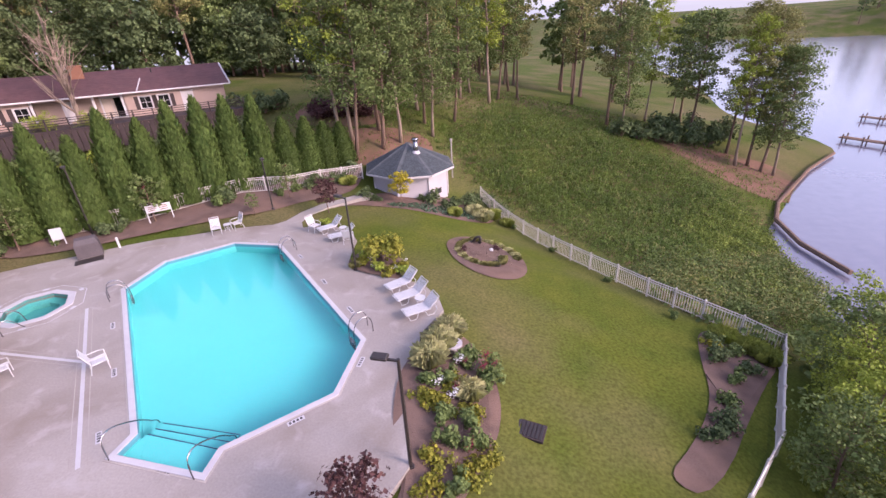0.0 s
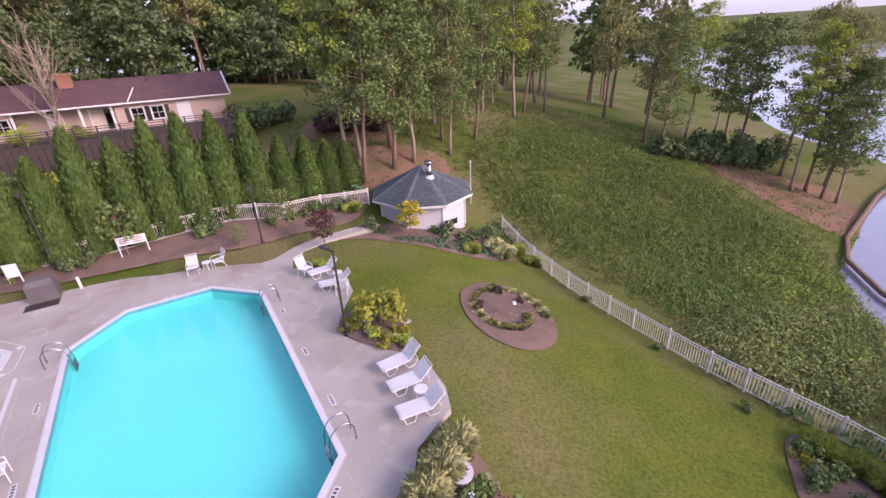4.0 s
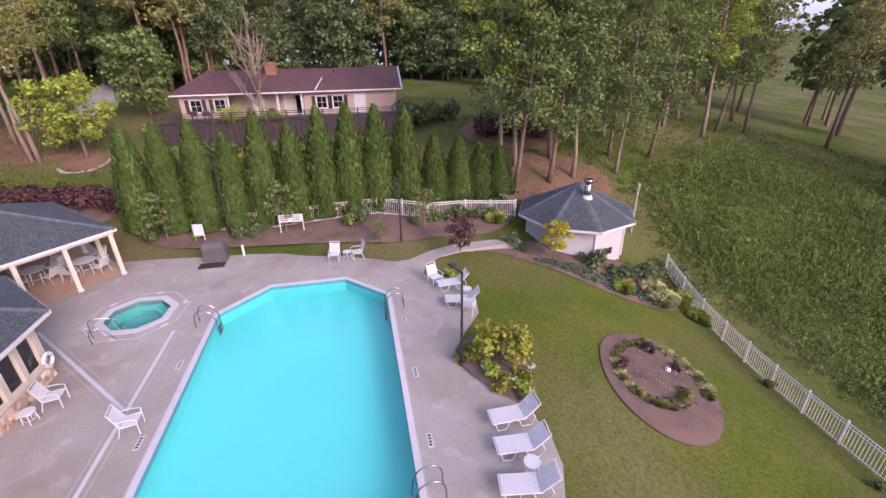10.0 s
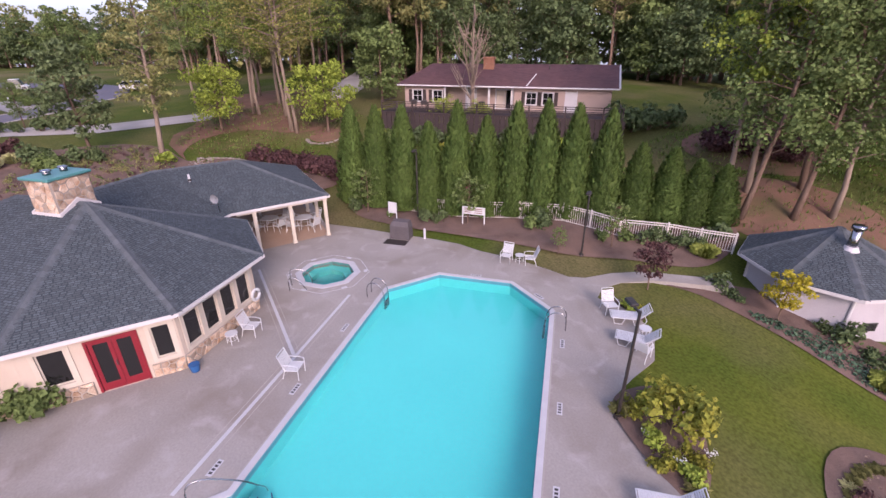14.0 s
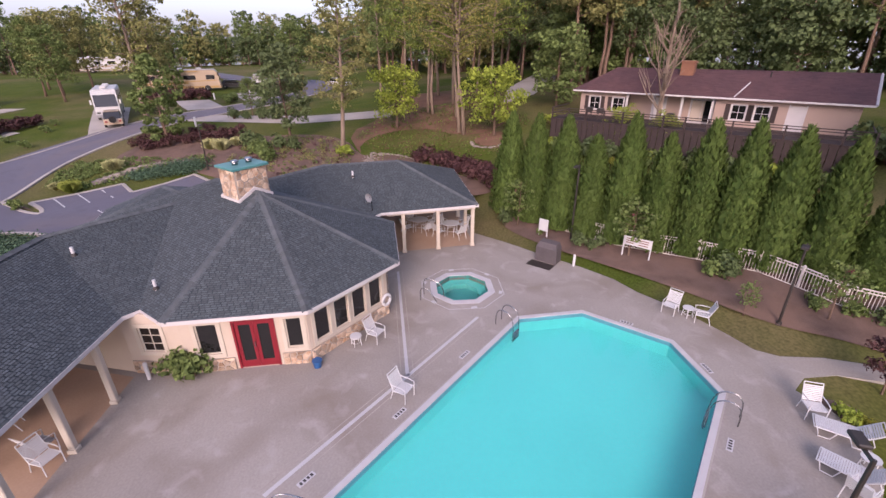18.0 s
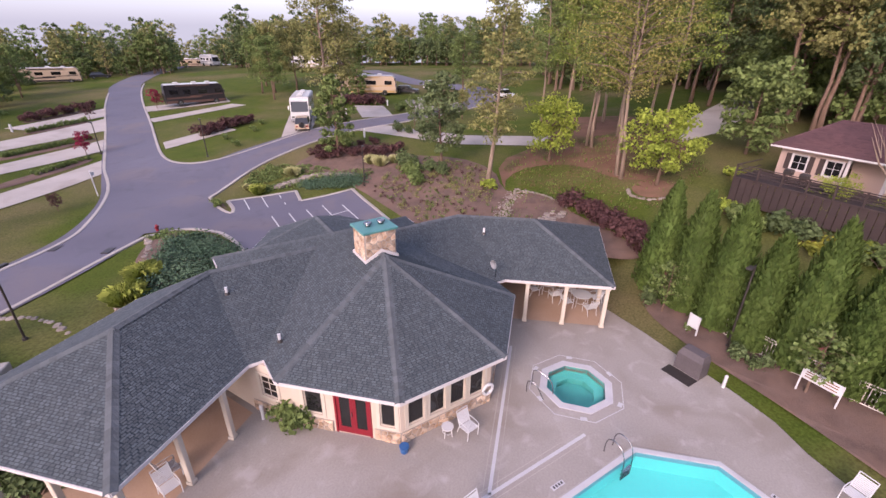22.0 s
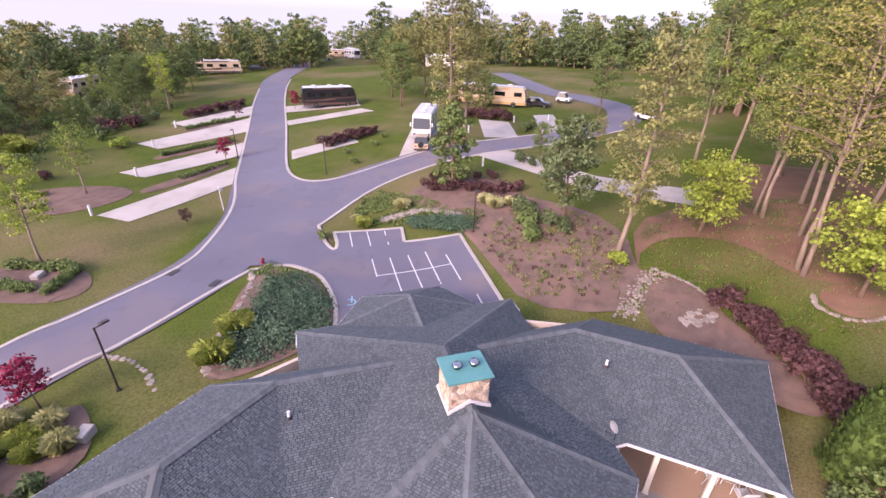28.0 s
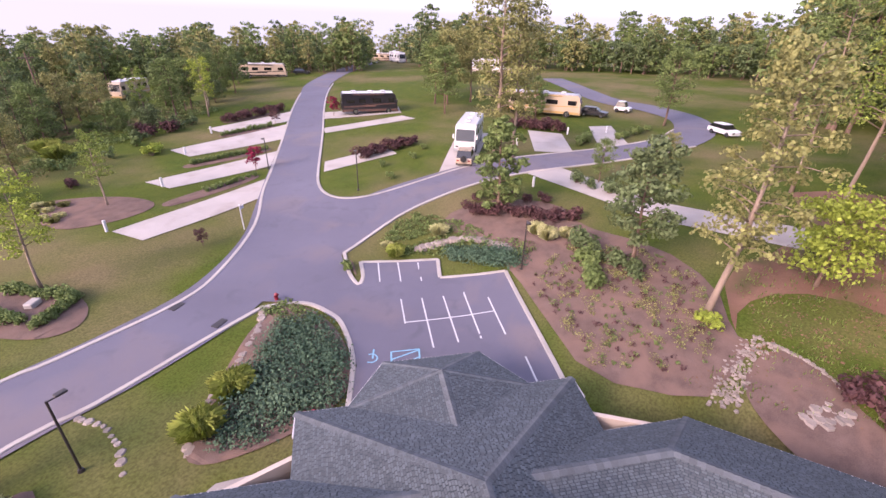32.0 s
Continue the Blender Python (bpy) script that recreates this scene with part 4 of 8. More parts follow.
# ---- plants ----
def leaf_quads(me, centre, spread, n, size, rnd, up=0.3, drop=0.0):
    """Leaf pieces round a centre: small bent quads at all angles."""
    for _ in range(n):
        d = Vector((rnd.gauss(0, 1), rnd.gauss(0, 1), rnd.gauss(0, 1)))
        d.normalize()
        r = rnd.random() ** 0.45
        c = Vector(centre) + Vector((d.x * spread[0], d.y * spread[1], d.z * spread[2])) * r
        no = (d + Vector((rnd.uniform(-1, 1), rnd.uniform(-1, 1), rnd.uniform(-1, 1) + up)) * 0.8).normalized()
        a = no.orthogonal().normalized()
        a = Matrix.Rotation(rnd.uniform(0, 6.28), 3, no) @ a
        b = no.cross(a)
        s = size * rnd.uniform(0.6, 1.3)
        a, b = a * s * 0.5, b * s * rnd.uniform(0.35, 0.6)
        bend = no * s * 0.12
        me.add([c - a, c - b * 0.9 + bend, c + a - Vector((0, 0, drop * s)), c + b * 0.9 + bend], [(0, 1, 2, 3)])


def tree_parts(seed, height, crown_r, trunk_r, leaf, bark, base=0.35, leaves=2200, size=0.45, clumps=34, top=0.16, lean=0.0, twin=False, raw=False, limbs=True):
    """A trunk with limbs, and a crown of leaf clumps at their ends: two meshes."""
    rnd = random.Random(seed)
    wood, crown = Mesh(), Mesh()
    stems = [(0.0, 0.0)] if not twin else [(-0.35, 0.06), (0.3, -0.05)]
    for sx, ln in stems:
        pts, x, y = [], sx, 0.0
        for i in range(9):
            t = i / 8
            pts.append(Vector((x + (lean + ln) * height * t, y, height * 0.97 * t - (0.3 if i == 0 else 0))))
            x += rnd.uniform(-0.012, 0.012) * height
            y += rnd.uniform(-0.012, 0.012) * height
        wood.tube(pts, [trunk_r * (1.35 if i == 0 else 1 - 0.85 * i / 8) for i in range(9)], 8)
        per = max(1, leaves // clumps // len(stems))
        for k in range(clumps):
            t = base + (0.98 - base) * ((k + rnd.random()) / clumps)
            i = min(7, int(t * 8))
            p = pts[i].lerp(pts[i + 1], t * 8 - i)
            f = (t - base) / (1 - base)
            env = crown_r * (top + (1 - top) * max(0.0, 1 - abs(2.0 * f - 0.85) ** 2.4 / 1.4) ** 0.6)
            ang = k * 2.4 + rnd.uniform(-0.5, 0.5)
            ln2 = env * rnd.uniform(0.45, 1.0)
            q = p + Vector((math.cos(ang) * ln2, math.sin(ang) * ln2, ln2 * rnd.uniform(0.1, 0.5)))
            mid = p.lerp(q, 0.5) + Vector((0, 0, ln2 * 0.08))
            if limbs:
                wood.tube([p, mid, q], [trunk_r * 0.32 * (1 - 0.6 * f), trunk_r * 0.2 * (1 - 0.6 * f), trunk_r * 0.07], 4)
            s = crown_r * rnd.uniform(0.22, 0.4)
            leaf_quads(crown, q, (s, s, s * rnd.uniform(0.5, 0.8)), per, size, rnd)
            leaf_quads(crown, mid, (s * 0.7, s * 0.7, s * 0.5), per // 3, size, rnd)
    if raw:
        return wood, crown
    return wood.data("trunk", bark, True), crown.data("crown", leaf)


def tree(meshes, name, label, m, group="", category="tree"):
    t = thing(name, label, category, m, group)
    part("trunk", meshes[0], None, t)
    part("crown", meshes[1], None, t)
    return t


def arborvitae_parts(seed, height, r):
    rnd = random.Random(seed)
    wood, crown = Mesh().cyl(0, 0, -0.2, height * 0.8, 0.12, 0.03, 7), Mesh()
    n = int(2300 * height / 7)
    for i in range(n):
        t = (i + rnd.random()) / n
        t = 1 - (1 - t) ** 0.7
        z = 0.15 + (height - 0.15) * t
        env = r * (1 - t ** 1.9) ** 0.8 * (0.86 + 0.14 * math.sin(i * 0.9)) + 0.05
        a = rnd.uniform(0, 6.28)
        c = Vector((math.cos(a) * env, math.sin(a) * env, z)) * 1.0
        c.x *= rnd.uniform(0.86, 1.06)
        c.y *= rnd.uniform(0.86, 1.06)
        for _ in range(2):
            o = Vector((math.cos(a + rnd.uniform(-0.9, 0.9)), math.sin(a + rnd.uniform(-0.9, 0.9)), rnd.uniform(0.1, 0.7))).normalized()
            u = (Vector((0, 0, 1)) + o * rnd.uniform(0.1, 0.9)).normalized()
            sd = u.cross(o).normalized() * rnd.uniform(0.045, 0.09)
            h = rnd.uniform(0.16, 0.32)
            crown.add([c - u * h * 0.3, c + sd + u * h * 0.25, c + u * h, c - sd + u * h * 0.2], [(0, 1, 2, 3)])
    inner = []
    for i in range(7):
        t = i / 6
        inner.append((Vector((0, 0, 0.1 + (height - 0.4) * t)), max(0.04, r * 0.82 * (1 - t ** 1.9) ** 0.8)))
    crown.tube([p for p, _ in inner], [q for _, q in inner], 10)
    return wood.data("trunk", BARK), crown.data("crown", ARB)


def shrub_parts(seed, r, h, leaf, n=260, size=0.16, up=0.3):
    rnd = random.Random(seed)
    crown, wood = Mesh(), Mesh()
    for k in range(9):
        a, q = rnd.uniform(0, 6.28), rnd.uniform(0.1, 0.75)
        c = (math.cos(a) * r * q, math.sin(a) * r * q, h * rnd.uniform(0.35, 0.75))
        wood.tube([(0, 0, -0.1), (c[0] * 0.5, c[1] * 0.5, c[2] * 0.5), c], [0.03, 0.02, 0.008], 4)
        leaf_quads(crown, c, (r * 0.45, r * 0.45, h * 0.34), n // 9, size, rnd, up)
    return wood.data("woody_base", BARK), crown.data("foliage", leaf)


def shrub(meshes, name, label, m, group="", category="shrub"):
    t = thing(name, label, category, m, group)
    part("woody_base", meshes[0], None, t)
    part("foliage", meshes[1], None, t)
    return t


def grass_parts(seed, r, h, leaf, n=160, w=0.025, hearts=1):
    """A clump of fine blades that spring from several hearts."""
    rnd = random.Random(seed)
    me = Mesh()
    roots = [Vector((0, 0, 0))] + [Vector((r * 0.55 * math.cos(k * 2.4), r * 0.55 * math.sin(k * 2.4), 0)) * rnd.uniform(0.4, 1.0) for k in range(hearts - 1)]
    for _ in range(n):
        a, q = rnd.uniform(0, 6.28), rnd.random() ** 0.7
        d = Vector((math.cos(a), math.sin(a), 0))
        sd = Vector((-d.y, d.x, 0)) * w
        b, hh = d * r * 0.25 * q + rnd.choice(roots), h * rnd.uniform(0.45, 1.1)
        m1, tip = b + d * r * 0.4 * q + Vector((0, 0, hh * 0.7)), b + d * r * q * 1.1 + Vector((0, 0, hh * (1 - 0.35 * q)))
        me.add([b - sd, b + sd, m1 + sd * 0.8, tip, m1 - sd * 0.8], [(0, 1, 2, 3, 4)])
    return me.data("blades", leaf)


RND = random.Random(7)
# the row of arborvitae behind the deck
ARBS = [arborvitae_parts(s, 7.0, 1.3) for s in (1, 2, 3)]
ROW = [(-29.0, 22.6, 6.3), (-27.3, 23.6, 6.4), (-25.7, 24.7, 6.5), (-24.1, 25.7, 5.6), (-22.6, 26.9, 6.8), (-21.1, 28.0, 5.9), (-19.7, 29.2, 6.6), (-18.3, 30.3, 6.6),
       (-16.9, 31.4, 6.4), (-15.4, 32.5, 6.2), (-14.0, 33.8, 4.4), (-12.7, 35.0, 4.2), (-11.6, 36.1, 3.5), (-10.5, 37.0, 3.2)]
for i, (x, y, h) in enumerate(ROW):
    t = tree(ARBS[i % 3], "arborvitae", "tall narrow green arborvitae in a row along the fence", at(x, y, None, i * 77), "row of arborvitae")
    t.scale = (0.75 + 0.25 * h / 7, 0.75 + 0.25 * h / 7, (h + 0.35) / 7)

# woods
V_HILL = [tree_parts(s, h, r, 0.2, m, k, b, 5200, 0.25, 60) for s, h, r, m, k, b in ((15, 20, 3.6, LEAF, BARK, 0.24), (16, 22, 3.2, LEAF_WARM, BARK, 0.3), (17, 19, 3.6, LEAF, PALE_BARK, 0.22), (18, 22, 3.0, LEAF_LIME, PALE_BARK, 0.34))]
V_TALL = [tree_parts(11, 20, 4.0, 0.24, LEAF, BARK, 0.3, 3200, 0.36, 50), tree_parts(12, 22, 3.7, 0.22, LEAF_WARM, BARK, 0.34, 3200, 0.36, 50),
          tree_parts(13, 18, 4.2, 0.22, LEAF_DARK, BARK, 0.26, 3200, 0.37, 50), tree_parts(14, 23, 3.3, 0.2, LEAF, PALE_BARK, 0.38, 3000, 0.35, 46)]
TL = ["tall broadleaf tree with a green crown", "tall olive-green tree with a bare lower trunk", "dark green broadleaf tree", "tall slim tree with a pale trunk"]


def wood_tree(x, y, k, s=1.0, turn=0.0, label="", group="woods", stock=None):
    t = tree((stock or V_TALL)[k % 4], "tree", label or TL[k % 4], at(x, y, None, turn), group)
    t.scale = (s, s, s)
    return t
V_LOW = [tree_parts(21, 8, 4.2, 0.16, LEAF_DARK, BARK, 0.08, 2400, 0.45, 28, 0.4), tree_parts(22, 10, 4.4, 0.18, LEAF, BARK, 0.1, 2400, 0.45, 28, 0.3)]


def low_tree(x, y, k, s=1.0, turn=0.0, group="woods"):
    t = tree(V_LOW[k % 2], "tree", ["dense dark understory tree at the edge of the woods", "leafy green understory tree"][k % 2], at(x, y, None, turn), group)
    t.scale = (s, s, s)


HILL = [(-11.22, 39.55, 3, 0.9), (-9.68, 38.25, 0, 0.82), (-7.59, 40.01, 0, 0.85), (-10.56, 40.83, 2, 0.9), (-4.35, 46.25, 1, 0.75), (-0.96, 56.12, 3, 0.8), (2.55, 56.39, 3, 0.85), (6.45, 62.24, 1, 0.8),
        (3.7, 59.26, 0, 0.8), (0.16, 60.88, 2, 0.8), (15.07, 69.32, 1, 0.9), (17.24, 57.98, 1, 0.9), (18.47, 56.09, 2, 0.75), (31.42, 53.56, 3, 0.75), (33.19, 54.15, 1, 0.8), (34.08, 52.93, 0, 0.7), (35.26, 52.32, 2, 0.75), (32.09, 57.15, 1, 0.8),
        (-6.2, 41.6, 2, 0.8), (-8.4, 43.2, 0, 0.9), (-3.4, 44.2, 2, 0.72), (-1.4, 48, 0, 0.75), (-5.4, 49.5, 2, 0.85), (24, 64, 3, 0.7), (30, 70, 3, 0.65),
        (6, 72, 0, 0.95), (36.5, 56.5, 2, 0.7)]
for i, (x, y, k, s) in enumerate(HILL):
    wood_tree(x, y, k, s, i * 53, group="hill trees", stock=V_HILL)


FAR = [[tree_parts(60 + k, h, r, 0.25, LEAF, BARK, b, 520, 0.9, 22, 0.25, raw=True, limbs=False) for k, (h, r, b) in enumerate(((20, 5.0, 0.25), (22, 4.4, 0.32), (17, 5.2, 0.12), (11, 4.6, 0.04)))]][0]
FAR_LEAF = [LEAF, LEAF_WARM, LEAF_DARK]


# open lines of sight where campers stand in gaps of the woods
CLEARINGS = [(-74.37, -95.99), (-106.81, -91.75), (-139.19, -39.71), (-163.39, -85.83), (-195.99, -111.98)]


def in_clearing(x, y, cx, cy):
    dx, dy = cx + 15, cy - 9
    ln = math.hypot(dx, dy)
    t = ((x + 15) * dx + (y - 9) * dy) / ln
    return ln * 0.5 < t < ln + 6 and abs((x + 15) * dy - (y - 9) * dx) / ln < 5.5


def belt(a0, a1, d0, d1, n, low, keep=lambda x, y: True, s0=0.8, s1=1.15, single=False):
    """Woods between two bearings and two distances from the clubhouse; far ones are joined."""
    wood, crowns = ([], [], 0), [([], [], 0) for _ in FAR_LEAF]
    stock = [[], []], [[[], []] for _ in FAR_LEAF]

    def put(store, me, m):
        v = np.array(me.v) @ np.array(m.to_3x3()).T + np.array(m.translation)
        off = sum(len(q) for q in store[0])
        store[0].append(v)
        store[1].extend([tuple(i + off for i in f) for f in me.f])

    for _ in range(n):
        a, d = radians(RND.uniform(a0, a1)), d0 + (d1 - d0) * RND.random() ** 1.3
        x, y = -14 + d * math.cos(a), 8 + d * math.sin(a)
        k, s, turn, lo, c = RND.randrange(3), RND.uniform(s0, s1), RND.uniform(0, 360), RND.random() < low, RND.randrange(3)
        if not keep(x, y) or any(in_clearing(x, y, *q) for q in CLEARINGS):
            continue
        if single:
            low_tree(x, y, k, s, turn) if lo else wood_tree(x, y, k, s, turn)
            continue
        m = at(x, y, None, turn) @ Matrix.Diagonal((s, s, s, 1))
        t = FAR[3 if lo else k]
        put(stock[0], t[0], m)
        put(stock[1][c], t[1], m)
    for name, store, material in [("wood_trunks", stock[0], BARK)] + [("wood_crowns", q, mt) for q, mt in zip(stock[1], FAR_LEAF)]:
        if store[0]:
            me = Mesh()
            me.v, me.f = np.concatenate(store[0]).tolist(), store[1]
            tagged(part(name, me, material), "distant broadleaf woods beyond the grass", "woods", kind="stuff")


hill_keep = lambda x, y: x < 26 and not (x < -60 and y < 44) and not (-50 < x < -20 and y < 58)
belt(62, 172, 62, 76, 60, 0.35, lambda x, y: hill_keep(x, y) and x < -20, single=True)
belt(40, 75, 62, 100, 7, 0.1, lambda x, y: x < 36 and y > 60, 0.7, 0.9, True)
belt(128, 152, 50, 70, 34, 0.25, lambda x, y: x < -50 and y > 30 and not (-66 < x < -53 and y < 42), 0.9, 1.15, True)
belt(222, 258, 88, 120, 26, 0.5, lambda x, y: y < -52 - 0.42 * (-x - 30) and y < -64, 0.4, 0.6, True)
belt(80, 172, 76, 125, 155, 0.3, hill_keep)
belt(62, 80, 84, 125, 9, 0.1, hill_keep)
belt(172, 262, 235, 290, 200, 0.3, s0=0.6, s1=0.8)
belt(172, 216, 150, 215, 250, 0.45, s0=0.55, s1=0.8)
belt(216, 266, 140, 215, 330, 0.45, s0=0.42, s1=0.66)
belt(198, 262, 148, 180, 90, 0.6, lambda x, y: not (y > -108 + 0.15 * (x + 120) and x < -80), 0.4, 0.6)
belt(222, 264, 90, 150, 60, 0.5, lambda x, y: y < -60 - 0.42 * (-x - 30), 0.45, 0.7)
belt(146, 172, 84, 178, 90, 0.3, lambda x, y: y > 24, 0.85, 1.1)
belt(-6, 52, 430, 560, 150, 0.5, lambda x, y: True, 1.0, 1.5)

# trees that stand alone
FORK = tree_parts(31, 19, 4.6, 0.16, LEAF_AMBER, PALE_BARK, 0.36, 9000, 0.15, 60, 0.3, 0.0, True)
SLIM = [tree_parts(s, 19, 3.1, 0.15, m, PALE_BARK, 0.3, 5600, 0.18, 56) for s, m in ((32, LEAF_FRESH), (33, LEAF))]
MAPLE = [tree_parts(s, 5.6, 2.7, 0.13, LEAF_LIME, BARK, 0.2, 2600, 0.24, 34, 0.3) for s in (34, 35)]
OAK = [tree_parts(s, 15, 2.5, 0.2, LEAF_WARM, PALE_BARK, 0.26, 3600, 0.22, 50, 0.3) for s in (36, 37)]
PINES = [tree_parts(s, 9, 2.3, 0.14, PINE, BARK, 0.22, 3000, 0.28, 36, 0.1) for s in (38, 39)]
YOUNG = [tree_parts(s, 9, 2.4, 0.13, m, BARK, 0.26, 3600, 0.2, 40, 0.25) for s, m in ((40, LEAF), (41, LEAF_WARM))]
THIN = [tree_parts(s, 9, 1.9, 0.12, m, PALE_BARK, 0.36, 1500, 0.19, 30, 0.3, -0.02) for s, m in ((46, LEAF_LIME), (47, LEAF_FRESH))]
CONE = tree_parts(42, 8, 1.9, 0.14, LEAF, BARK, 0.05, 2400, 0.3, 36, 0.05)


def lone(meshes, x, y, s, label, turn=0.0, group=""):
    t = tree(meshes, "tree", label, at(x, y, None, turn), group)
    t.scale = (s, s, s)
    return t


lone(FORK, -43.4, 23.6, 1.0, "tall pale forked tree with drooping yellow-green leaves", 20)
for i, (x, y, s) in enumerate(((-50.9, 22.6, 1.0), (-51.6, 22.2, 0.9), (-48.2, 24.5, 1.05), (-54.3, 25.9, 1.1), (-52.8, 29.7, 1.1), (-57.5, 24.0, 1.15), (-58.91, 21.18, 1.1), (-58.06, 30.11, 1.1), (-61.91, 26.01, 1.1), (-64.9, 18.9, 1.0))):
    lone(SLIM[i % 2], x, y, s, "tall slim pale-trunked tree at the edge of the woods", i * 60, "slim trees")
lone(MAPLE[0], -47.7, 18.05, 1.0, "small lime-green maple at the wood edge")
lone(MAPLE[1], -41.19, 26.04, 1.05, "spreading lime-green maple in a stone-edged bed", 90)
lone(OAK[0], -42.6, 12.25, 1.0, "tall oak with sparse olive leaves above the mulch bed", 0)
lone(PINES[0], -47.25, 7.69, 1.0, "young pine with a bare lower trunk")
lone(CONE, -52.07, -4.2, 1.05, "full conical young evergreen beside the lane")
lone(OAK[1], -64.71, -9.63, 1.35, "tall pale-trunked tree behind the white motorhome", 40)
lone(OAK[0], -67.03, -8.21, 1.2, "tall pale-trunked tree behind the white motorhome", 130)
for i, (x, y, s) in enumerate(((-92.67, -32.54, 1.3), (-93.12, -30.14, 1.4), (-86.35, -27.2, 1.2), (-96.32, -26.95, 1.4), (-100.45, -35.33, 1.3))):
    lone(YOUNG[i % 2], x, y, s, "slender park tree on the grass between the pads", i * 70, "park trees")
lone(YOUNG[0], -94.7, 6.73, 1.25, "round-headed park tree by the loop road")
lone(CONE, -90.61, -12.52, 0.8, "small conical tree beside the tan coach")
for i, (x, y, s) in enumerate(((-27.2, -28.2, 0.95), (-37.7, -39.2, 0.8), (-68.0, -63.5, 1.05), (-60.5, -68.4, 0.95), (-73.5, -70.5, 0.9))):
    lone(THIN[i % 2], x, y, s, "slender leafy tree by the camper pads", i * 50, "park trees")
lone(YOUNG[0], -62.16, 2.62, 0.5, "small young tree by the lane")
lone(YOUNG[1], -69.48, 8.32, 0.45, "small young tree by the lane")
lone(V_LOW[1], -46.31, 34.94, 0.75, "dense rounded evergreen beside the driveway")
# bare tree before the house
rnd = random.Random(5)
dead = thing("bare_tree", "leafless pale grey tree before the house", "tree", at(-32.26, 36.14))
dm = Mesh().tube([(0, 0, -0.3), (0.1, 0, 3), (-0.1, 0.1, 6), (0.1, 0, 10)], [0.24, 0.18, 0.13, 0.03], 7)
for k in range(26):
    z, a = rnd.uniform(2.6, 9), rnd.uniform(0, 6.28)
    ln = (11 - z) * rnd.uniform(0.25, 0.5)
    q = Vector((math.cos(a) * ln * 0.7, math.sin(a) * ln * 0.7, z + ln))
    dm.tube([(0, 0, z), Vector((0, 0, z)).lerp(q, 0.5) + Vector((math.cos(a), math.sin(a), -0.2)) * 0.2, q], [0.07, 0.045, 0.012], 4)
    for j in range(3):
        e = q + Vector((rnd.uniform(-1, 1), rnd.uniform(-1, 1), rnd.uniform(0, 1.1)))
        dm.tube([Vector((0, 0, z)).lerp(q, 0.6), e], [0.03, 0.008], 3)
part("branch_work", dm, PALE_BARK, dead)
# trees below the deck, by the water
LAKE_T = [tree_parts(s, 5.5, 2.3, 0.1, LEAF_LIME if s == 44 else LEAF, BARK, 0.12, 3000, 0.17, 40, 0.3) for s in (44, 45)]
for i, (x, y, s) in enumerate(((15.6, 14.2, 0.7), (17.6, 16.6, 0.85), (17.5, 11.5, 1.0), (14.2, 8.8, 0.75), (12.6, 5.8, 0.8), (20, 14, 1.0), (21, 20, 0.85), (9.6, 6.6, 0.55), (6.4, 6.0, 0.45), (12.2, 10.2, 0.65), (14.4, 12.0, 0.7), (24, 19.5, 0.8))):
    lone(LAKE_T[i % 2], x, y, s, "bushy bright green young tree on the lake bank", i * 67, "bank trees")

# ---- beds and ground cover ----
def bed(poly, material, label, lift=0.03, mound=0.06, step=1.2, times=2):
    return tagged(sheet("ground", rounded(poly, times), lift, material, step, mound), label, "planting bed", kind="structure")


bed([(-29.57, 22.51), (-27.37, 21.26), (-24.07, 22.6), (-20.34, 24.81), (-16.77, 26.53), (-13.47, 27.95), (-11.85, 30.12), (-10.14, 31.56), (-8.57, 33.51), (-8.85, 37.8), (-12.15, 36.68), (-16.41, 32.13), (-22.17, 28.16), (-28.52, 24.39)], MULCH, "brown mulch strip under the arborvitae", 0.05)
bed([(-6.17, 20.88), (-5.89, 20.11), (-4.91, 19.49), (-3.61, 19.05), (-2.43, 18.88), (-2.57, 20.08), (-3.47, 21.63), (-4.63, 22.66), (-5.68, 22.39)], MULCH, "dark mulch bed at the deck edge", 0.05)
bed([(-0.71, 15.48), (-1.89, 12.98), (-2.1, 11.5), (-1.92, 9.63), (-1.11, 7.58), (-2.96, 4.88), (-0.76, 5.32), (0.35, 7.82), (1.45, 9.91), (1.59, 12.19), (0.65, 14.47)], MULCH, "dark mulch flower bed beside the lawn", 0.05)
bed([(-1.27, 24.9), (-0.37, 26.84), (0.99, 27.64), (2.64, 27.16), (3.69, 25.27), (3.8, 22.67), (2.93, 20.99), (1.32, 20.66), (-0.39, 22)], MULCH, "oval mulch bed with dry grasses in the lawn", 0.05)
bed([(-9.68, 29.32), (-8.24, 30.47), (-5.67, 30.51), (-4.02, 30.55), (-1.29, 30.56), (0.71, 31.36), (2.41, 32.88), (1.84, 35), (-0.34, 35.5), (-4.11, 33.64), (-7.13, 33.37)], MULCH, "mulch bed along the pump house", 0.05)
bed([(-10.07, 25.85), (-8.9, 25.44), (-8.03, 25.32), (-8.27, 26.4), (-9.36, 27.07)], MULCH, "small mulch bed at the path", 0.05)
bed([(11.67, 18.78), (10.74, 16.39), (10.29, 14.48), (9.49, 12.93), (7.95, 10.98), (6.53, 9.58), (7.9, 9.03), (12.28, 14.44), (15.19, 17.39), (13.1, 18.88)], MULCH, "curved grey mulch bed along the fence", 0.05)
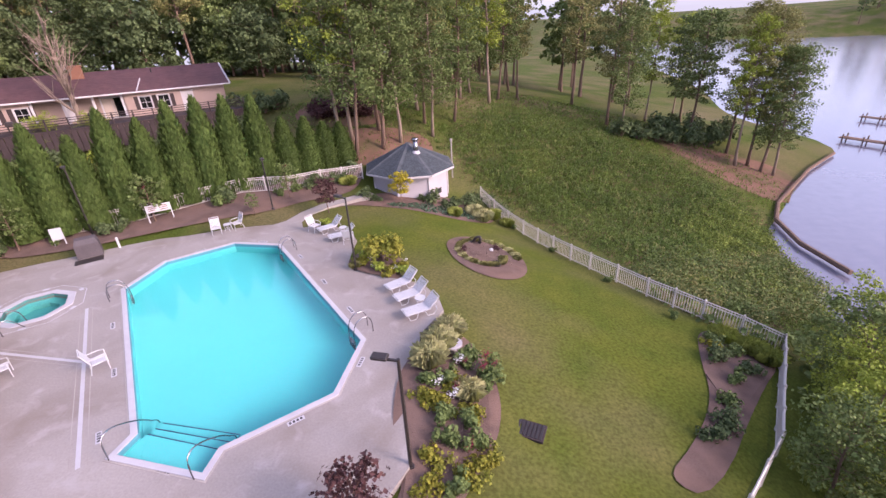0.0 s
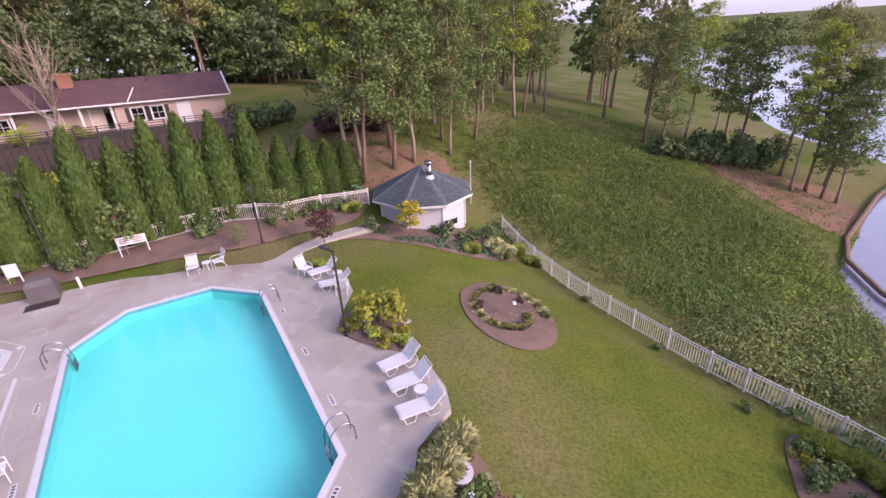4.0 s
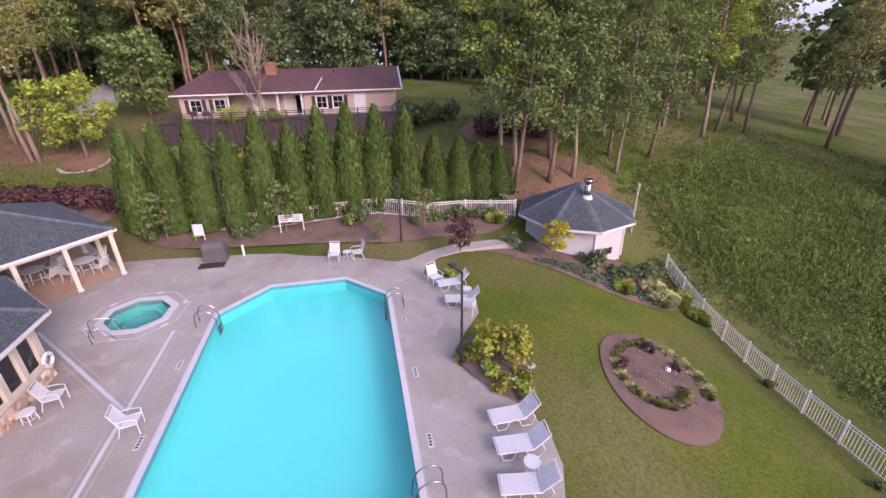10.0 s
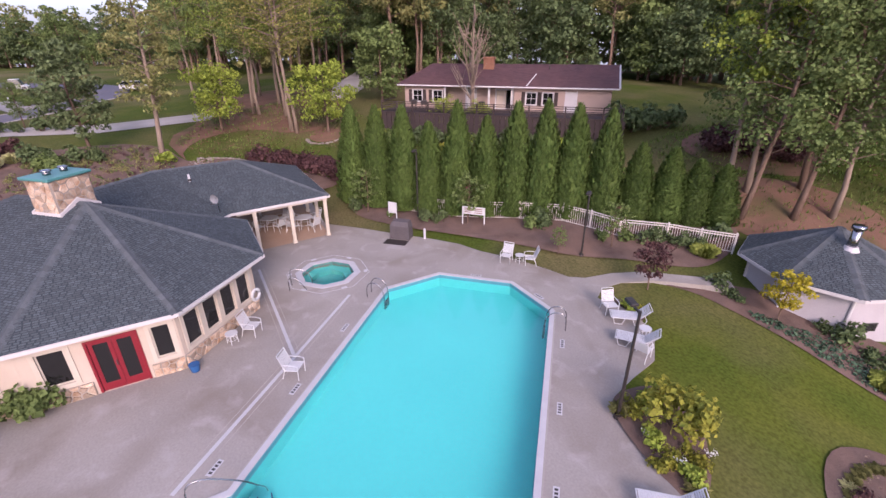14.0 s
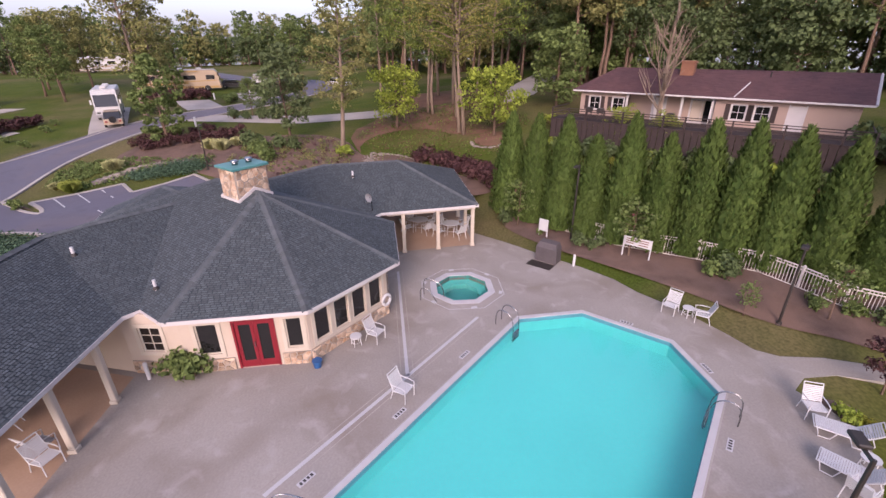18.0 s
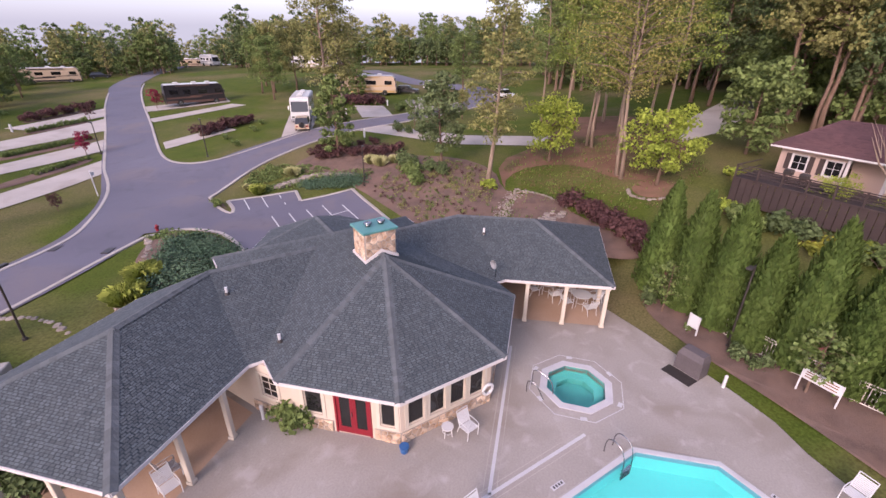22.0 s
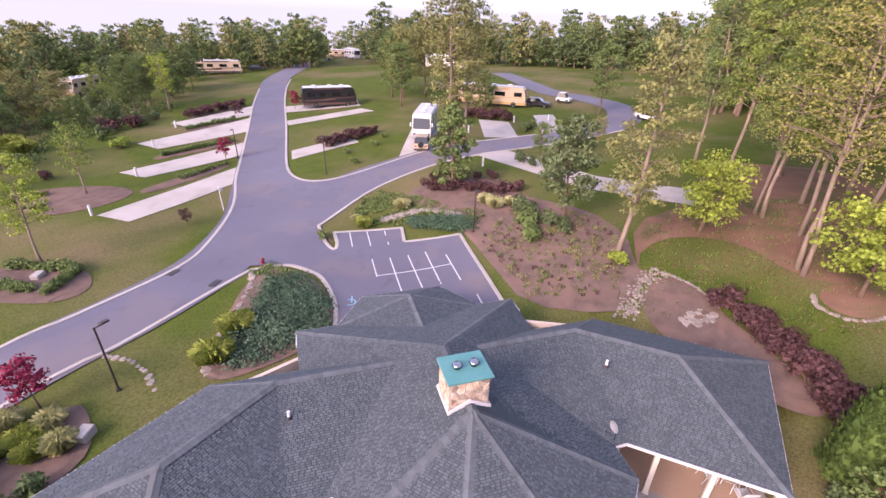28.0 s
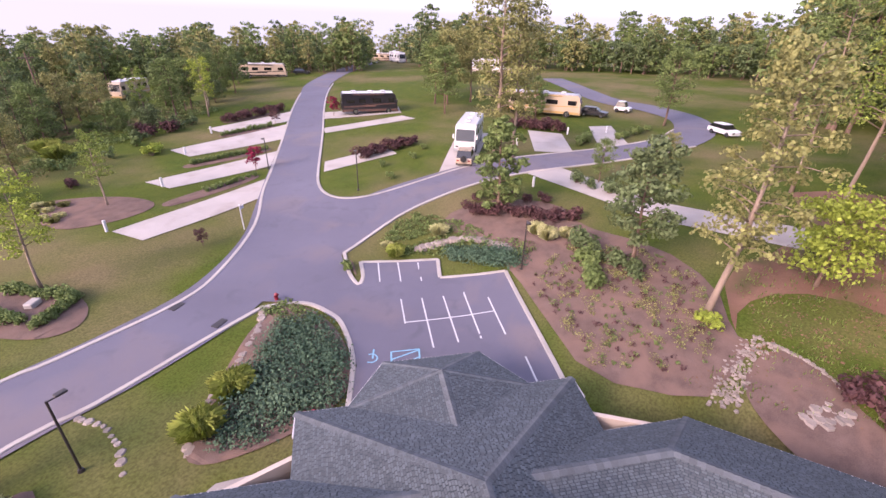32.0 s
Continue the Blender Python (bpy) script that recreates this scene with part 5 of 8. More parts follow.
bed([(-44.24, 0.23), (-39.92, 3.73), (-35.97, 7.07), (-36.45, 12.33), (-38.29, 13.45), (-41.22, 14.68), (-41.66, 13.59), (-45.9, 12.82), (-50.13, 9.1), (-51.94, 2.69), (-55.31, 0.49), (-54.51, -5.19), (-51.28, -8.31), (-48.61, -8.39), (-46.87, -3.13)], MULCH, "broad reddish mulch bank behind the car park", 0.04, 0.03, 2.0, 1)
bed([(-41.16, 13.73), (-44.2, 13.92), (-46.8, 16.5), (-46.57, 20.62), (-43, 23.22), (-42.17, 26.08), (-45.34, 29.84), (-52.54, 31.99), (-64.9, 32.77), (-66.92, 18.77), (-58.41, 19.03), (-52.15, 17.05), (-47.88, 13.07)], PINE_STRAW, "rust-red pine straw under the trees", 0.04, 0.0, 2.5, 1)
bed([(-42.38, 24.84), (-41, 23.92), (-39.5, 24.77), (-39.34, 26.55), (-40.74, 27.77), (-42.35, 27.31)], PINE_STRAW, "stone-edged mulch bed under the maple")
bed([(-34.41, -12.69), (-34.12, -8.48), (-31.66, -4.92), (-28.86, -3.37), (-25.09, -4.93), (-22.69, -7), (-24.18, -8.92), (-27.12, -10.25), (-31.15, -12.41)], MULCH, "mulch bed of juniper beside the car park", 0.05)
bed([(-41.75, 15.59), (-40.57, 17.92), (-39.11, 18.61), (-36.9, 20.53), (-34.12, 22.39), (-31.62, 22.82), (-33.07, 19.06), (-36.23, 14.95), (-38.61, 13.85)], MULCH, "mulch bed behind the clubhouse wing", 0.04)
bed([(-19.5, -12.29), (-14.54, -12.28), (-13.84, -8.99), (-17.34, -7.83), (-19.08, -10.39)], MULCH, "mulch bed of grasses near the lane", 0.05)
bed([(-40.85, -12.48), (-38.71, -9.95), (-40.58, -11.71)], MULCH, "small kerbed planter at the car park", 0.06)
bed([(-22.0, -30.8), (-22.8, -25.6), (-24.3, -21.9), (-26.4, -21.4), (-28.0, -24.0), (-27.6, -27.8), (-25.2, -31.0)], MULCH, "mulch bed with low hedge")
bed([(-16.41, 43.3), (-11.77, 42.97), (-7.78, 45.29), (-10.56, 50.48), (-16.17, 50.7), (-18.03, 46.71)], PINE_STRAW, "rust-red straw round the burgundy bushes", 0.04)
bed([(-13.49, 38.01), (-7.36, 36.69), (-2.85, 40.51), (-3.8, 43.97), (-8.81, 44.25), (-13.78, 40.9)], PINE_STRAW, "rust-red straw under the hill trees", 0.04)
bed([(19, 60.5), (24.5, 54.0), (28.6, 45.5), (32.5, 44.5), (37.03, 48.06), (38.02, 55.12), (30.11, 57.64), (22.19, 58.56)], PINE_STRAW, "bare reddish bank under the shore trees", 0.04, 0.0, 2.5)
for x0, y0, x1, y1 in ((-41.0, -34.6, -50.6, -33.9), (-49.4, -43.2, -58.9, -40.5), (-60.5, -50.6, -67.6, -49.0), (-66.5, -57.0, -75.5, -55.2)):
    d = Vector((x1 - x0, y1 - y0)).normalized() * 1.0
    bed([(x0 - d.x, y0 - d.y), (x0 - d.y, y0 + d.x), (x1 - d.y, y1 + d.x), (x1 + d.x, y1 + d.y), (x1 + d.y, y1 - d.x), (x0 + d.y, y0 - d.x)], MULCH, "mulch strip between the camper pads")


def scatter(name, poly, n, make, label, category, material, seed):
    """Countless small plants inside an outline, as one mesh."""
    r2, me = random.Random(seed), Mesh()
    xs, ys = [p[0] for p in poly], [p[1] for p in poly]
    done = 0
    while done < n:
        x, y = r2.uniform(min(xs), max(xs)), r2.uniform(min(ys), max(ys))
        if inside(poly, np.array(x), np.array(y)):
            make(me, x, y, gz(x, y), r2)
            done += 1
    return tagged(part(name, me, material), label, category, kind="stuff")


WEEDS = [(-0.2, 38.9), (4.3, 36.2), (7.99, 32.69), (10.25, 29.46), (11.81, 26.14), (14.79, 21.4), (18.13, 20.84), (22.23, 24.21), (25.6, 29.34), (27.6, 36.5), (27.2, 45.0), (22.5, 52.0), (15.0, 59.0), (4.0, 57.0), (-2.73, 45.89)]


def clump(size, spread, n, up=0.4):
    def make(me, x, y, z, r2):
        k = 0.7 + 0.6 * r2.random() + 0.35 * math.sin(x * 0.5) * math.cos(y * 0.4)
        leaf_quads(me, (x, y, z + spread * 0.35 * k), (spread * k, spread * k, spread * 0.55 * k), n, size, r2, up)
    return make


def edge_gap(x, y):
    """How far a place lies from the outline of the weeds."""
    p, best = Vector((x, y)), 99.0
    for a, b in zip(WEEDS, WEEDS[1:] + WEEDS[:1]):
        a, b = Vector(a), Vector(b)
        t = max(0.0, min(1.0, (p - a).dot(b - a) / (b - a).length_squared))
        best = min(best, (p - a - (b - a) * t).length)
    return best


def patchy(x, y):
    return 0.5 + 0.25 * math.sin(x * 0.55 + 1.3 * math.sin(y * 0.31)) + 0.25 * math.cos(y * 0.62 + 1.1 * math.sin(x * 0.43))


def rank(size, height, n, rough=0.5):
    """A tussock of upright narrow leaves with looser ones round it, uneven from place to place."""
    def make(me, x, y, z, r2):
        x, y = x + r2.gauss(0, rough), y + r2.gauss(0, rough)
        z, k = gz(x, y), (0.35 + 0.9 * patchy(x, y) * r2.uniform(0.6, 1.2)) * min(1.0, 0.2 + edge_gap(x, y) / 4)
        for _ in range(n):
            a, lean = r2.uniform(0, 6.283), r2.uniform(0.1, 0.9)
            d, h = Vector((math.cos(a), math.sin(a), 0)), height * k * r2.uniform(0.5, 1.1)
            b = Vector((x, y, z)) + Vector((r2.gauss(0, 0.22), r2.gauss(0, 0.22), -0.03))
            sd = Vector((-d.y, d.x, r2.uniform(-0.4, 0.4))) * size * r2.uniform(0.6, 1.2)
            m1 = b + d * h * lean * 0.4 + Vector((0, 0, h * 0.7))
            me.add([b, m1 - sd, b + d * h * lean + Vector((0, 0, h * (1 - 0.3 * lean))), m1 + sd], [(0, 1, 2, 3)])
    return make


scatter("tall_weeds", WEEDS, 8200, rank(0.05, 0.55, 11, 0.7), "rank green weeds covering the bank outside the fence", "weeds", WEED, 1)
scatter("tall_weeds", WEEDS, 760, clump(0.12, 0.6, 26), "leafy green bushes bulging out of the weeds", "weeds", WEED, 25)
scatter("tall_weeds", WEEDS, 1500, rank(0.05, 0.6, 10, 0.7), "darker brambles among the weeds", "weeds", LEAF, 2)
scatter("tall_weeds", WEEDS, 900, rank(0.045, 0.65, 9, 0.7), "dry olive weeds on the bank", "weeds", LEAF_WARM, 14)
HILL_GRASS = [(-13.95, 38.15), (-6.34, 36.83), (0.47, 40.95), (-0.66, 45.21), (6.29, 55.7), (16.41, 51.31), (24.43, 42.45), (30.25, 42.24), (36.05, 49.08), (30.09, 60.12), (14.07, 69.27), (-7.98, 67.84), (-11.52, 52.24), (-18.86, 49.38), (-19.16, 42.96)]
def blade_tuft(me, x, y, z, r2):
    for _ in range(5):
        b, h = Vector((x + r2.gauss(0, 0.15), y + r2.gauss(0, 0.15), z - 0.02)), r2.uniform(0.12, 0.34)
        a = r2.uniform(0, 6.283)
        sd = Vector((math.cos(a), math.sin(a), 0)) * 0.04
        me.add([b - sd, b + sd, b + Vector((r2.gauss(0, 0.08), r2.gauss(0, 0.08), h))], [(0, 1, 2)])


scatter("rough_grass", HILL_GRASS, 4200, blade_tuft, "rough grass tufts over the wooded slope", "grass", WEED, 21)
WOOD_EDGE = [(-37.25, 11.21), (-41.98, 15.11), (-46.15, 13.93), (-53.09, 17.42), (-56.12, 29.15), (-43.18, 30.79), (-38.24, 26.41)]
scatter("rough_grass", WOOD_EDGE, 600, blade_tuft, "rough grass tufts at the edge of the straw", "grass", WEED, 22)
scatter("leaf_litter", WOOD_EDGE, 2600, lambda me, x, y, z, r: leaf_quads(me, (x, y, z + 0.06), (0.3, 0.3, 0.01), 2, 0.12, r, 2.0), "fallen brown leaves scattered over straw and grass", "leaf litter", PINE_STRAW, 23)
scatter("leaf_litter", HILL_GRASS, 3600, lambda me, x, y, z, r: leaf_quads(me, (x, y, z + 0.06), (0.3, 0.3, 0.01), 2, 0.13, r, 2.0), "fallen brown leaves scattered over the slope", "leaf litter", PINE_STRAW, 24)
LOW_BANK = [(11, 26), (12.5, 23.5), (16, 21.5), (22, 24), (25.5, 29), (24, 33), (18, 31), (13.5, 29)]
scatter("tall_weeds", LOW_BANK, 300, clump(0.15, 1.0, 52), "bushy green brambles near the shore", "weeds", LEAF, 3)
scatter("tall_weeds", LOW_BANK, 190, clump(0.14, 0.95, 46), "olive brambles near the shore", "weeds", LEAF_WARM, 15)
scatter("tall_weeds", [(0.6, 37.2), (2.0, 37.6), (3.6, 35.4), (3.0, 34.6)], 26, clump(0.13, 0.8, 60), "leafy bushes behind the pump house", "weeds", LEAF_DARK, 26)
scatter("tall_weeds", [(14, 25), (17, 23), (24, 27), (26, 36), (25, 42), (20, 40), (16, 33)], 130, clump(0.14, 0.95, 70), "bulging bright green bushes on the bank", "weeds", LEAF_FRESH, 27)
scatter("leaf_litter", WEEDS, 1500, lambda me, x, y, z, r: leaf_quads(me, (x, y, z + 0.3 * patchy(x, y)), (0.5, 0.5, 0.1), 5, 0.12, r, 2.0), "dry brown stalks among the weeds", "leaf litter", PINE_STRAW, 28)
scatter("undergrowth", [(10.46, 22.93), (15.1, 18.93), (22.11, 22.13), (27.22, 26.19), (28.05, 21.04), (21.67, 11.9), (15.43, 4.35), (8.68, 2.26), (11.16, 8.65), (15.47, 16.24)], 520, clump(0.35, 0.8, 9), "green undergrowth on the lake bank", "undergrowth", LEAF, 4)
scatter("undergrowth", [(-25, -42), (-33, -52), (-44, -55), (-52, -60), (-62, -63), (-72, -66), (-77, -84), (-60, -78), (-40, -70), (-24, -52)], 620, clump(0.28, 0.7, 14), "green undergrowth between the pads and the woods", "undergrowth", LEAF, 5)
scatter("ground_ivy", [(-34.26, -12.48), (-33.87, -8.95), (-32.15, -9.67), (-32.7, -13.36)], 160, clump(0.16, 0.3, 9), "low green ground cover at the car park entry", "ground cover", LEAF, 6)
scatter("ground_ivy", [(-6.2, 30.8), (-1.39, 30.9), (1.6, 32.6), (1.0, 33.6), (-3.32, 32.3)], 430, clump(0.15, 0.28, 9), "low grey-green ground cover before the pump house", "ground cover", JUNIPER, 7)
scatter("ground_ivy", [(-48.28, -7.51), (-44.73, -9.06), (-43.18, -9.63), (-44.85, -5.66), (-46.26, 0.24), (-48.39, 0.81)], 240, clump(0.2, 0.35, 9), "low green ground cover above the car park", "ground cover", LEAF, 8)
scatter("juniper_carpet", [(-33.83, -9.42), (-31.61, -5.47), (-28.84, -3.75), (-25.89, -5.2), (-23.9, -7.12), (-25.81, -8.11), (-28.85, -9.02), (-31.79, -10.9)], 240, clump(0.15, 0.85, 60, 0.8), "mounded blue-green spreading juniper", "juniper", JUNIPER, 9)
scatter("juniper_carpet", [(-44.3, -6.19), (-45.4, -5.83), (-46.91, -1.35), (-46.26, 0.24), (-44.98, -0.07)], 100, clump(0.15, 0.8, 60, 0.8), "mounded blue-green juniper above the kerb", "juniper", JUNIPER, 10)
scatter("bank_seedlings", [(-43.6, 1.35), (-36.93, 7.18), (-37.87, 12.2), (-40.42, 12.81), (-46.29, 11.95), (-49.72, 8), (-48.78, 2.56)], 170, lambda me, x, y, z, r: leaf_quads(me, (x, y, z + 0.15), (0.16, 0.16, 0.14), 16, 0.11, r), "small seedlings scattered over the mulch bank", "seedlings", LEAF, 12)
scatter("bank_seedlings", [(-43.6, 1.35), (-36.93, 7.18), (-37.87, 12.2), (-40.42, 12.81), (-46.29, 11.95), (-49.72, 8), (-48.78, 2.56)], 130, lambda me, x, y, z, r: leaf_quads(me, (x, y, z + 0.2), (0.4, 0.4, 0.25), 36, 0.1, r), "loose green ground plants on the mulch bank", "seedlings", LEAF_WARM, 16)
scatter("ground_ivy", [(-49.57, -11.5), (-47.23, -12.25), (-44.16, -11.66), (-45.75, -9.4), (-47.75, -8.25), (-48.76, -3.91), (-49.7, -7.45)], 330, clump(0.16, 0.32, 9), "low green ground cover above the car park", "ground cover", LEAF, 17)
scatter("bank_seedlings", [(-43.6, 1.35), (-36.93, 7.18), (-37.87, 12.2), (-40.42, 12.81), (-46.29, 11.95), (-49.72, 8), (-48.78, 2.56)], 120, lambda me, x, y, z, r: leaf_quads(me, (x, y, z + 0.2), (0.2, 0.2, 0.16), 16, 0.11, r), "small dry plants scattered over the mulch bank", "seedlings", BURGUNDY, 13)
scatter("mulch_chips", [(-0.33, 26.45), (2.37, 26.63), (3.02, 23.11), (1.1, 21.88), (-0.54, 23.52)], 260, lambda me, x, y, z, r: leaf_quads(me, (x, y, z + 0.14), (0.05, 0.05, 0.02), 1, 0.09, r), "scattered chips and dry leaves on the mulch", "mulch", PALE_BARK, 11)

S_GREEN = [shrub_parts(s, 0.6, 0.8, LEAF, 420, 0.16) for s in (1, 2)]
S_BURG = [shrub_parts(s, 0.8, 1.0, BURGUNDY, 420, 0.17) for s in (3, 4)]
S_GOLD = shrub_parts(5, 1.25, 1.7, LEAF_GOLD, 900, 0.2)
S_LIME = [shrub_parts(6, 0.6, 0.7, LEAF_LIME, 420, 0.15), shrub_parts(9, 0.7, 0.6, LEAF_GOLD, 420, 0.14)]
S_DARK = [shrub_parts(7, 0.8, 1.1, LEAF_DARK, 460, 0.17), shrub_parts(8, 0.7, 0.9, LEAF_DARK, 420, 0.17)]
GRASSY = [grass_parts(1, 0.42, 0.85, STRAW, 1300, 0.004, 14), grass_parts(2, 0.42, 0.8, TUFT_LIME, 1300, 0.004, 14), grass_parts(3, 0.3, 0.42, STRAW, 300, 0.006, 6), grass_parts(4, 0.3, 0.46, LEAF_WARM, 300, 0.006, 6)]
FLOWERS = {k: shrub_parts(20 + i, 0.4, 0.6, m, 60, 0.09, 1.0) for i, (k, m) in enumerate((("crimson", CRIMSON), ("white", WHITE_FLOWER)))}


def bush(meshes, x, y, s, label, group="", name="shrub"):
    t = shrub(meshes, name, label, at(x, y, None, (x * 37 + y * 91) % 360), group)
    t.scale = (s, s, s)
    return t


def tuft(k, x, y, s, label, group=""):
    t = thing("ornamental_grass", label, "grass clump", at(x, y, None, (x * 53) % 360), group)
    part("blades", GRASSY[k], None, t)
    t.scale = (s, s, s)


def blossoms(k, x, y, z, s, label):
    t = shrub(FLOWERS[k], "flowers", label, pose(x, y, gz(x, y) + z), "", "flowers")
    t.scale = (s, s, s)


# bed at the deck edge
bush(S_GOLD, -4.24, 21.03, 0.95, "large golden-green shrub at the deck edge")
for x, y, k in ((-5.21, 21.32, 0), (-3.26, 20.2, 1), (-4.32, 19.8, 0), (-5.41, 20.49, 1), (-2.94, 19.58, 0), (-3.72, 19.47, 1)):
    bush(S_LIME[k], x, y, 0.75, "low yellow-green perennial in the deck bed", "bed perennials")
for x, y in ((-4.52, 19.98), (-3.44, 19.84), (-3.07, 20.91), (-4.92, 20.8)):
    blossoms("white", x, y, 0.1, 0.55, "white daisies in the deck bed")
tuft(3, -5.6, 20.12, 0.9, "grassy green clump at the deck edge")
tuft(3, -2.74, 19.39, 0.9, "grassy green clump at the deck edge")
# flower bed beside the lawn
for x, y, s, ms, lb in ((-0.33, 14.77, 1.15, GRASSY[0], "g"), (-0.67, 13.84, 1.2, GRASSY[0], "g"), (-0.98, 12.9, 1.2, GRASSY[0], "g"), (0.48, 11.56, 0.9, GRASSY[0], "g")):
    tuft(GRASSY.index(ms), x, y, s, "tall feathery ornamental grass in the flower bed", "bed grasses")
for x, y, k in ((-0.9, 11.85, 0), (-0.06, 11.87, 1), (-1.05, 11.01, 1), (0.53, 10.31, 0), (-0.32, 10.3, 0), (0.69, 9.48, 0), (-0.48, 8.84, 1), (0.56, 8.44, 1), (-0.33, 12.07, 0), (0.45, 10.62, 1), (-0.17, 9.47, 0), (0.96, 9.07, 1), (0.41, 13.43, 0), (-0.67, 10.91, 1), (0.17, 8.02, 0), (-0.62, 7.8, 1), (-1.13, 6.76, 0), (-0.45, 6.36, 1), (1.04, 12.19, 0)):
    bush(S_LIME[k] if k else S_GREEN[0], x, y, 0.8, "mixed green perennials in the flower bed", "bed perennials")
for x, y, z, s in ((1.05, 12.71, 0.9, 0.6), (1.37, 12.5, 0.8, 0.5), (0.32, 12.49, 0.7, 0.4), (0.95, 11.98, 1.0, 0.6), (0.02, 11.55, 0.3, 0.6), (0.49, 9.27, 0.3, 0.6)):
    blossoms("crimson", x, y, z, s, "crimson flower heads in the bed")
for x, y in ((-0.63, 11.75), (-0.09, 11.24), (0.06, 13.01)):
    blossoms("white", x, y, 0.2, 0.7, "white flowers in the bed")
bush(S_GREEN[1], 1.14, 12.5, 1.1, "red-flowered canna among the grasses")
bush(S_GREEN[0], 0.24, 13.01, 0.7, "leafy green perennial among the grasses")
CRAPE = [tree_parts(s, 3.0, 1.0, 0.05, m, BARK, 0.3, n, 0.17, 26, 0.3) for s, m, n in ((51, BURGUNDY, 800), (52, CRIMSON, 800), (53, LEAF, 380))]
lone(CRAPE[0], -2.13, 6.43, 0.8, "dark red-leaved crape myrtle by the deck")
lone(CRAPE[0], 1.96, 5.36, 0.9, "dark red-leaved crape myrtle on the lawn", 70)
for i, (x, y, s) in enumerate(((-26.78, 22.32, 1.05), (-20.68, 26.28, 1.1), (-12.96, 30.45, 0.9))):
    lone(CRAPE[2], x, y, s, "multi-stemmed crape myrtle with fading leaves", i * 80, "crape myrtles")
    blossoms("crimson", x + 0.3, y - 0.4, 2.6, 0.35, "crimson crape myrtle blossom")
lone(CRAPE[0], -9.56, 28.58, 0.8, "small red crape myrtle at the path", 30)
lone(CRAPE[2], -14.48, 27.67, 0.5, "small leafy shrub in the grass", 30)
# strip under the arborvitae
for i, (x, y) in enumerate(((-22.9, 24.5), (-22.2, 25.2), (-27.58, 21.75), (-28.35, 22.51), (-10.61, 33.9), (-10.05, 34.4))):
    bush(S_DARK[i % 2], x, y, 0.9, "dark green shrub under the arborvitae", "strip shrubs")
for i, (x, y, s) in enumerate(((-13.84, 30.6, 0.8), (-12.81, 31.76, 0.9), (-11.83, 32.58, 1.1), (-11.32, 33.57, 1.0),
                               (-25.3, 23.3, 0.8), (-17.4, 28.5, 1.2), (-17.0, 29.1, 1.1), (-9.78, 35.43, 1.3))):
    bush((S_GREEN + S_DARK)[i % 4], x, y, s, "leafy green shrub crowding the picket fence", "strip shrubs")
tuft(1, -9.5, 33.95, 1.1, "round clump of pale green ornamental grass by the fence")
# oval bed
for i in range(34):
    a, q = i * 2.4, 0.45 + 0.5 * ((i * 0.618) % 1) ** 0.6
    tuft(3 if i % 4 else 2, 1.3 + 2.1 * q * math.cos(a), 24.2 + 2.9 * q * math.sin(a), 0.5 + 0.4 * ((i * 0.37) % 1), "dry tufted grass in the oval bed", "oval bed grasses")
bush(S_BURG[1], -0.04, 23.63, 0.45, "small red shrub in the oval bed")
bush(S_BURG[0], 2.04, 25.65, 0.4, "small red shrub in the oval bed")
# pump house bed
GOLDEN = tree_parts(54, 2.5, 0.85, 0.04, LEAF_YELLOW, BARK, 0.32, 1100, 0.13, 26, 0.3)
lone(GOLDEN, -4.9, 31.6, 1.0, "small golden-yellow tree before the pump house")
for i, (x, y, s) in enumerate(((-7.61, 31.76, 0.9), (-6.68, 31.56, 0.7), (-2.58, 33.07, 1.1), (-0.79, 33.71, 1.1), (0.26, 34.57, 1.2), (-1.56, 32.91, 0.8), (0.5, 33.6, 0.9), (-3.34, 33.17, 1.0))):
    bush(S_DARK[i % 2], x, y, s, "dark green shrub by the pump house wall", "hut shrubs")
for x, y, s, k in ((-0.86, 31.59, 1.0, 1), (1.29, 32.46, 1.3, 0), (2.12, 33.62, 1.2, 1), (0.6, 33.18, 1.2, 0), (3.22, 32.85, 0.9, 1)):
    tuft(k, x, y, s, "arching ornamental grass by the pump house", "hut grasses")
bush(S_LIME[0], -8.93, 25.93, 0.8, "low lime-green shrub at the path")
bush(S_LIME[1], -8.61, 26.26, 0.7, "low yellow-green shrub at the path")
# along the fence
for x, y in ((6.14, 28.51), (8.71, 23.81), (3.77, 32.55), (10.95, 19.88)):
    bush(S_GREEN[0], x, y, 0.55, "small green shrub at the foot of the fence", "fence shrubs")
for i, (x, y) in enumerate(((11.99, 17.82), (12.72, 17.02), (11.46, 16.47), (12.72, 15.85), (11.64, 15.08), (10.61, 13.51), (9.94, 12.44), (8.92, 11.54))):
    bush((S_GREEN + S_DARK)[i % 4], x, y, 0.8, "green shrub in the curved bed", "curved bed shrubs")
bush(S_LIME[1], 11.63, 17.26, 0.8, "yellow-flowered perennial in the curved bed")
for x, y in ((12.62, 18.1), (13.57, 17.42), (14.13, 16.89)):
    tuft(1, x, y, 1.1, "ornamental grass in the corner of the fence", "corner grasses")
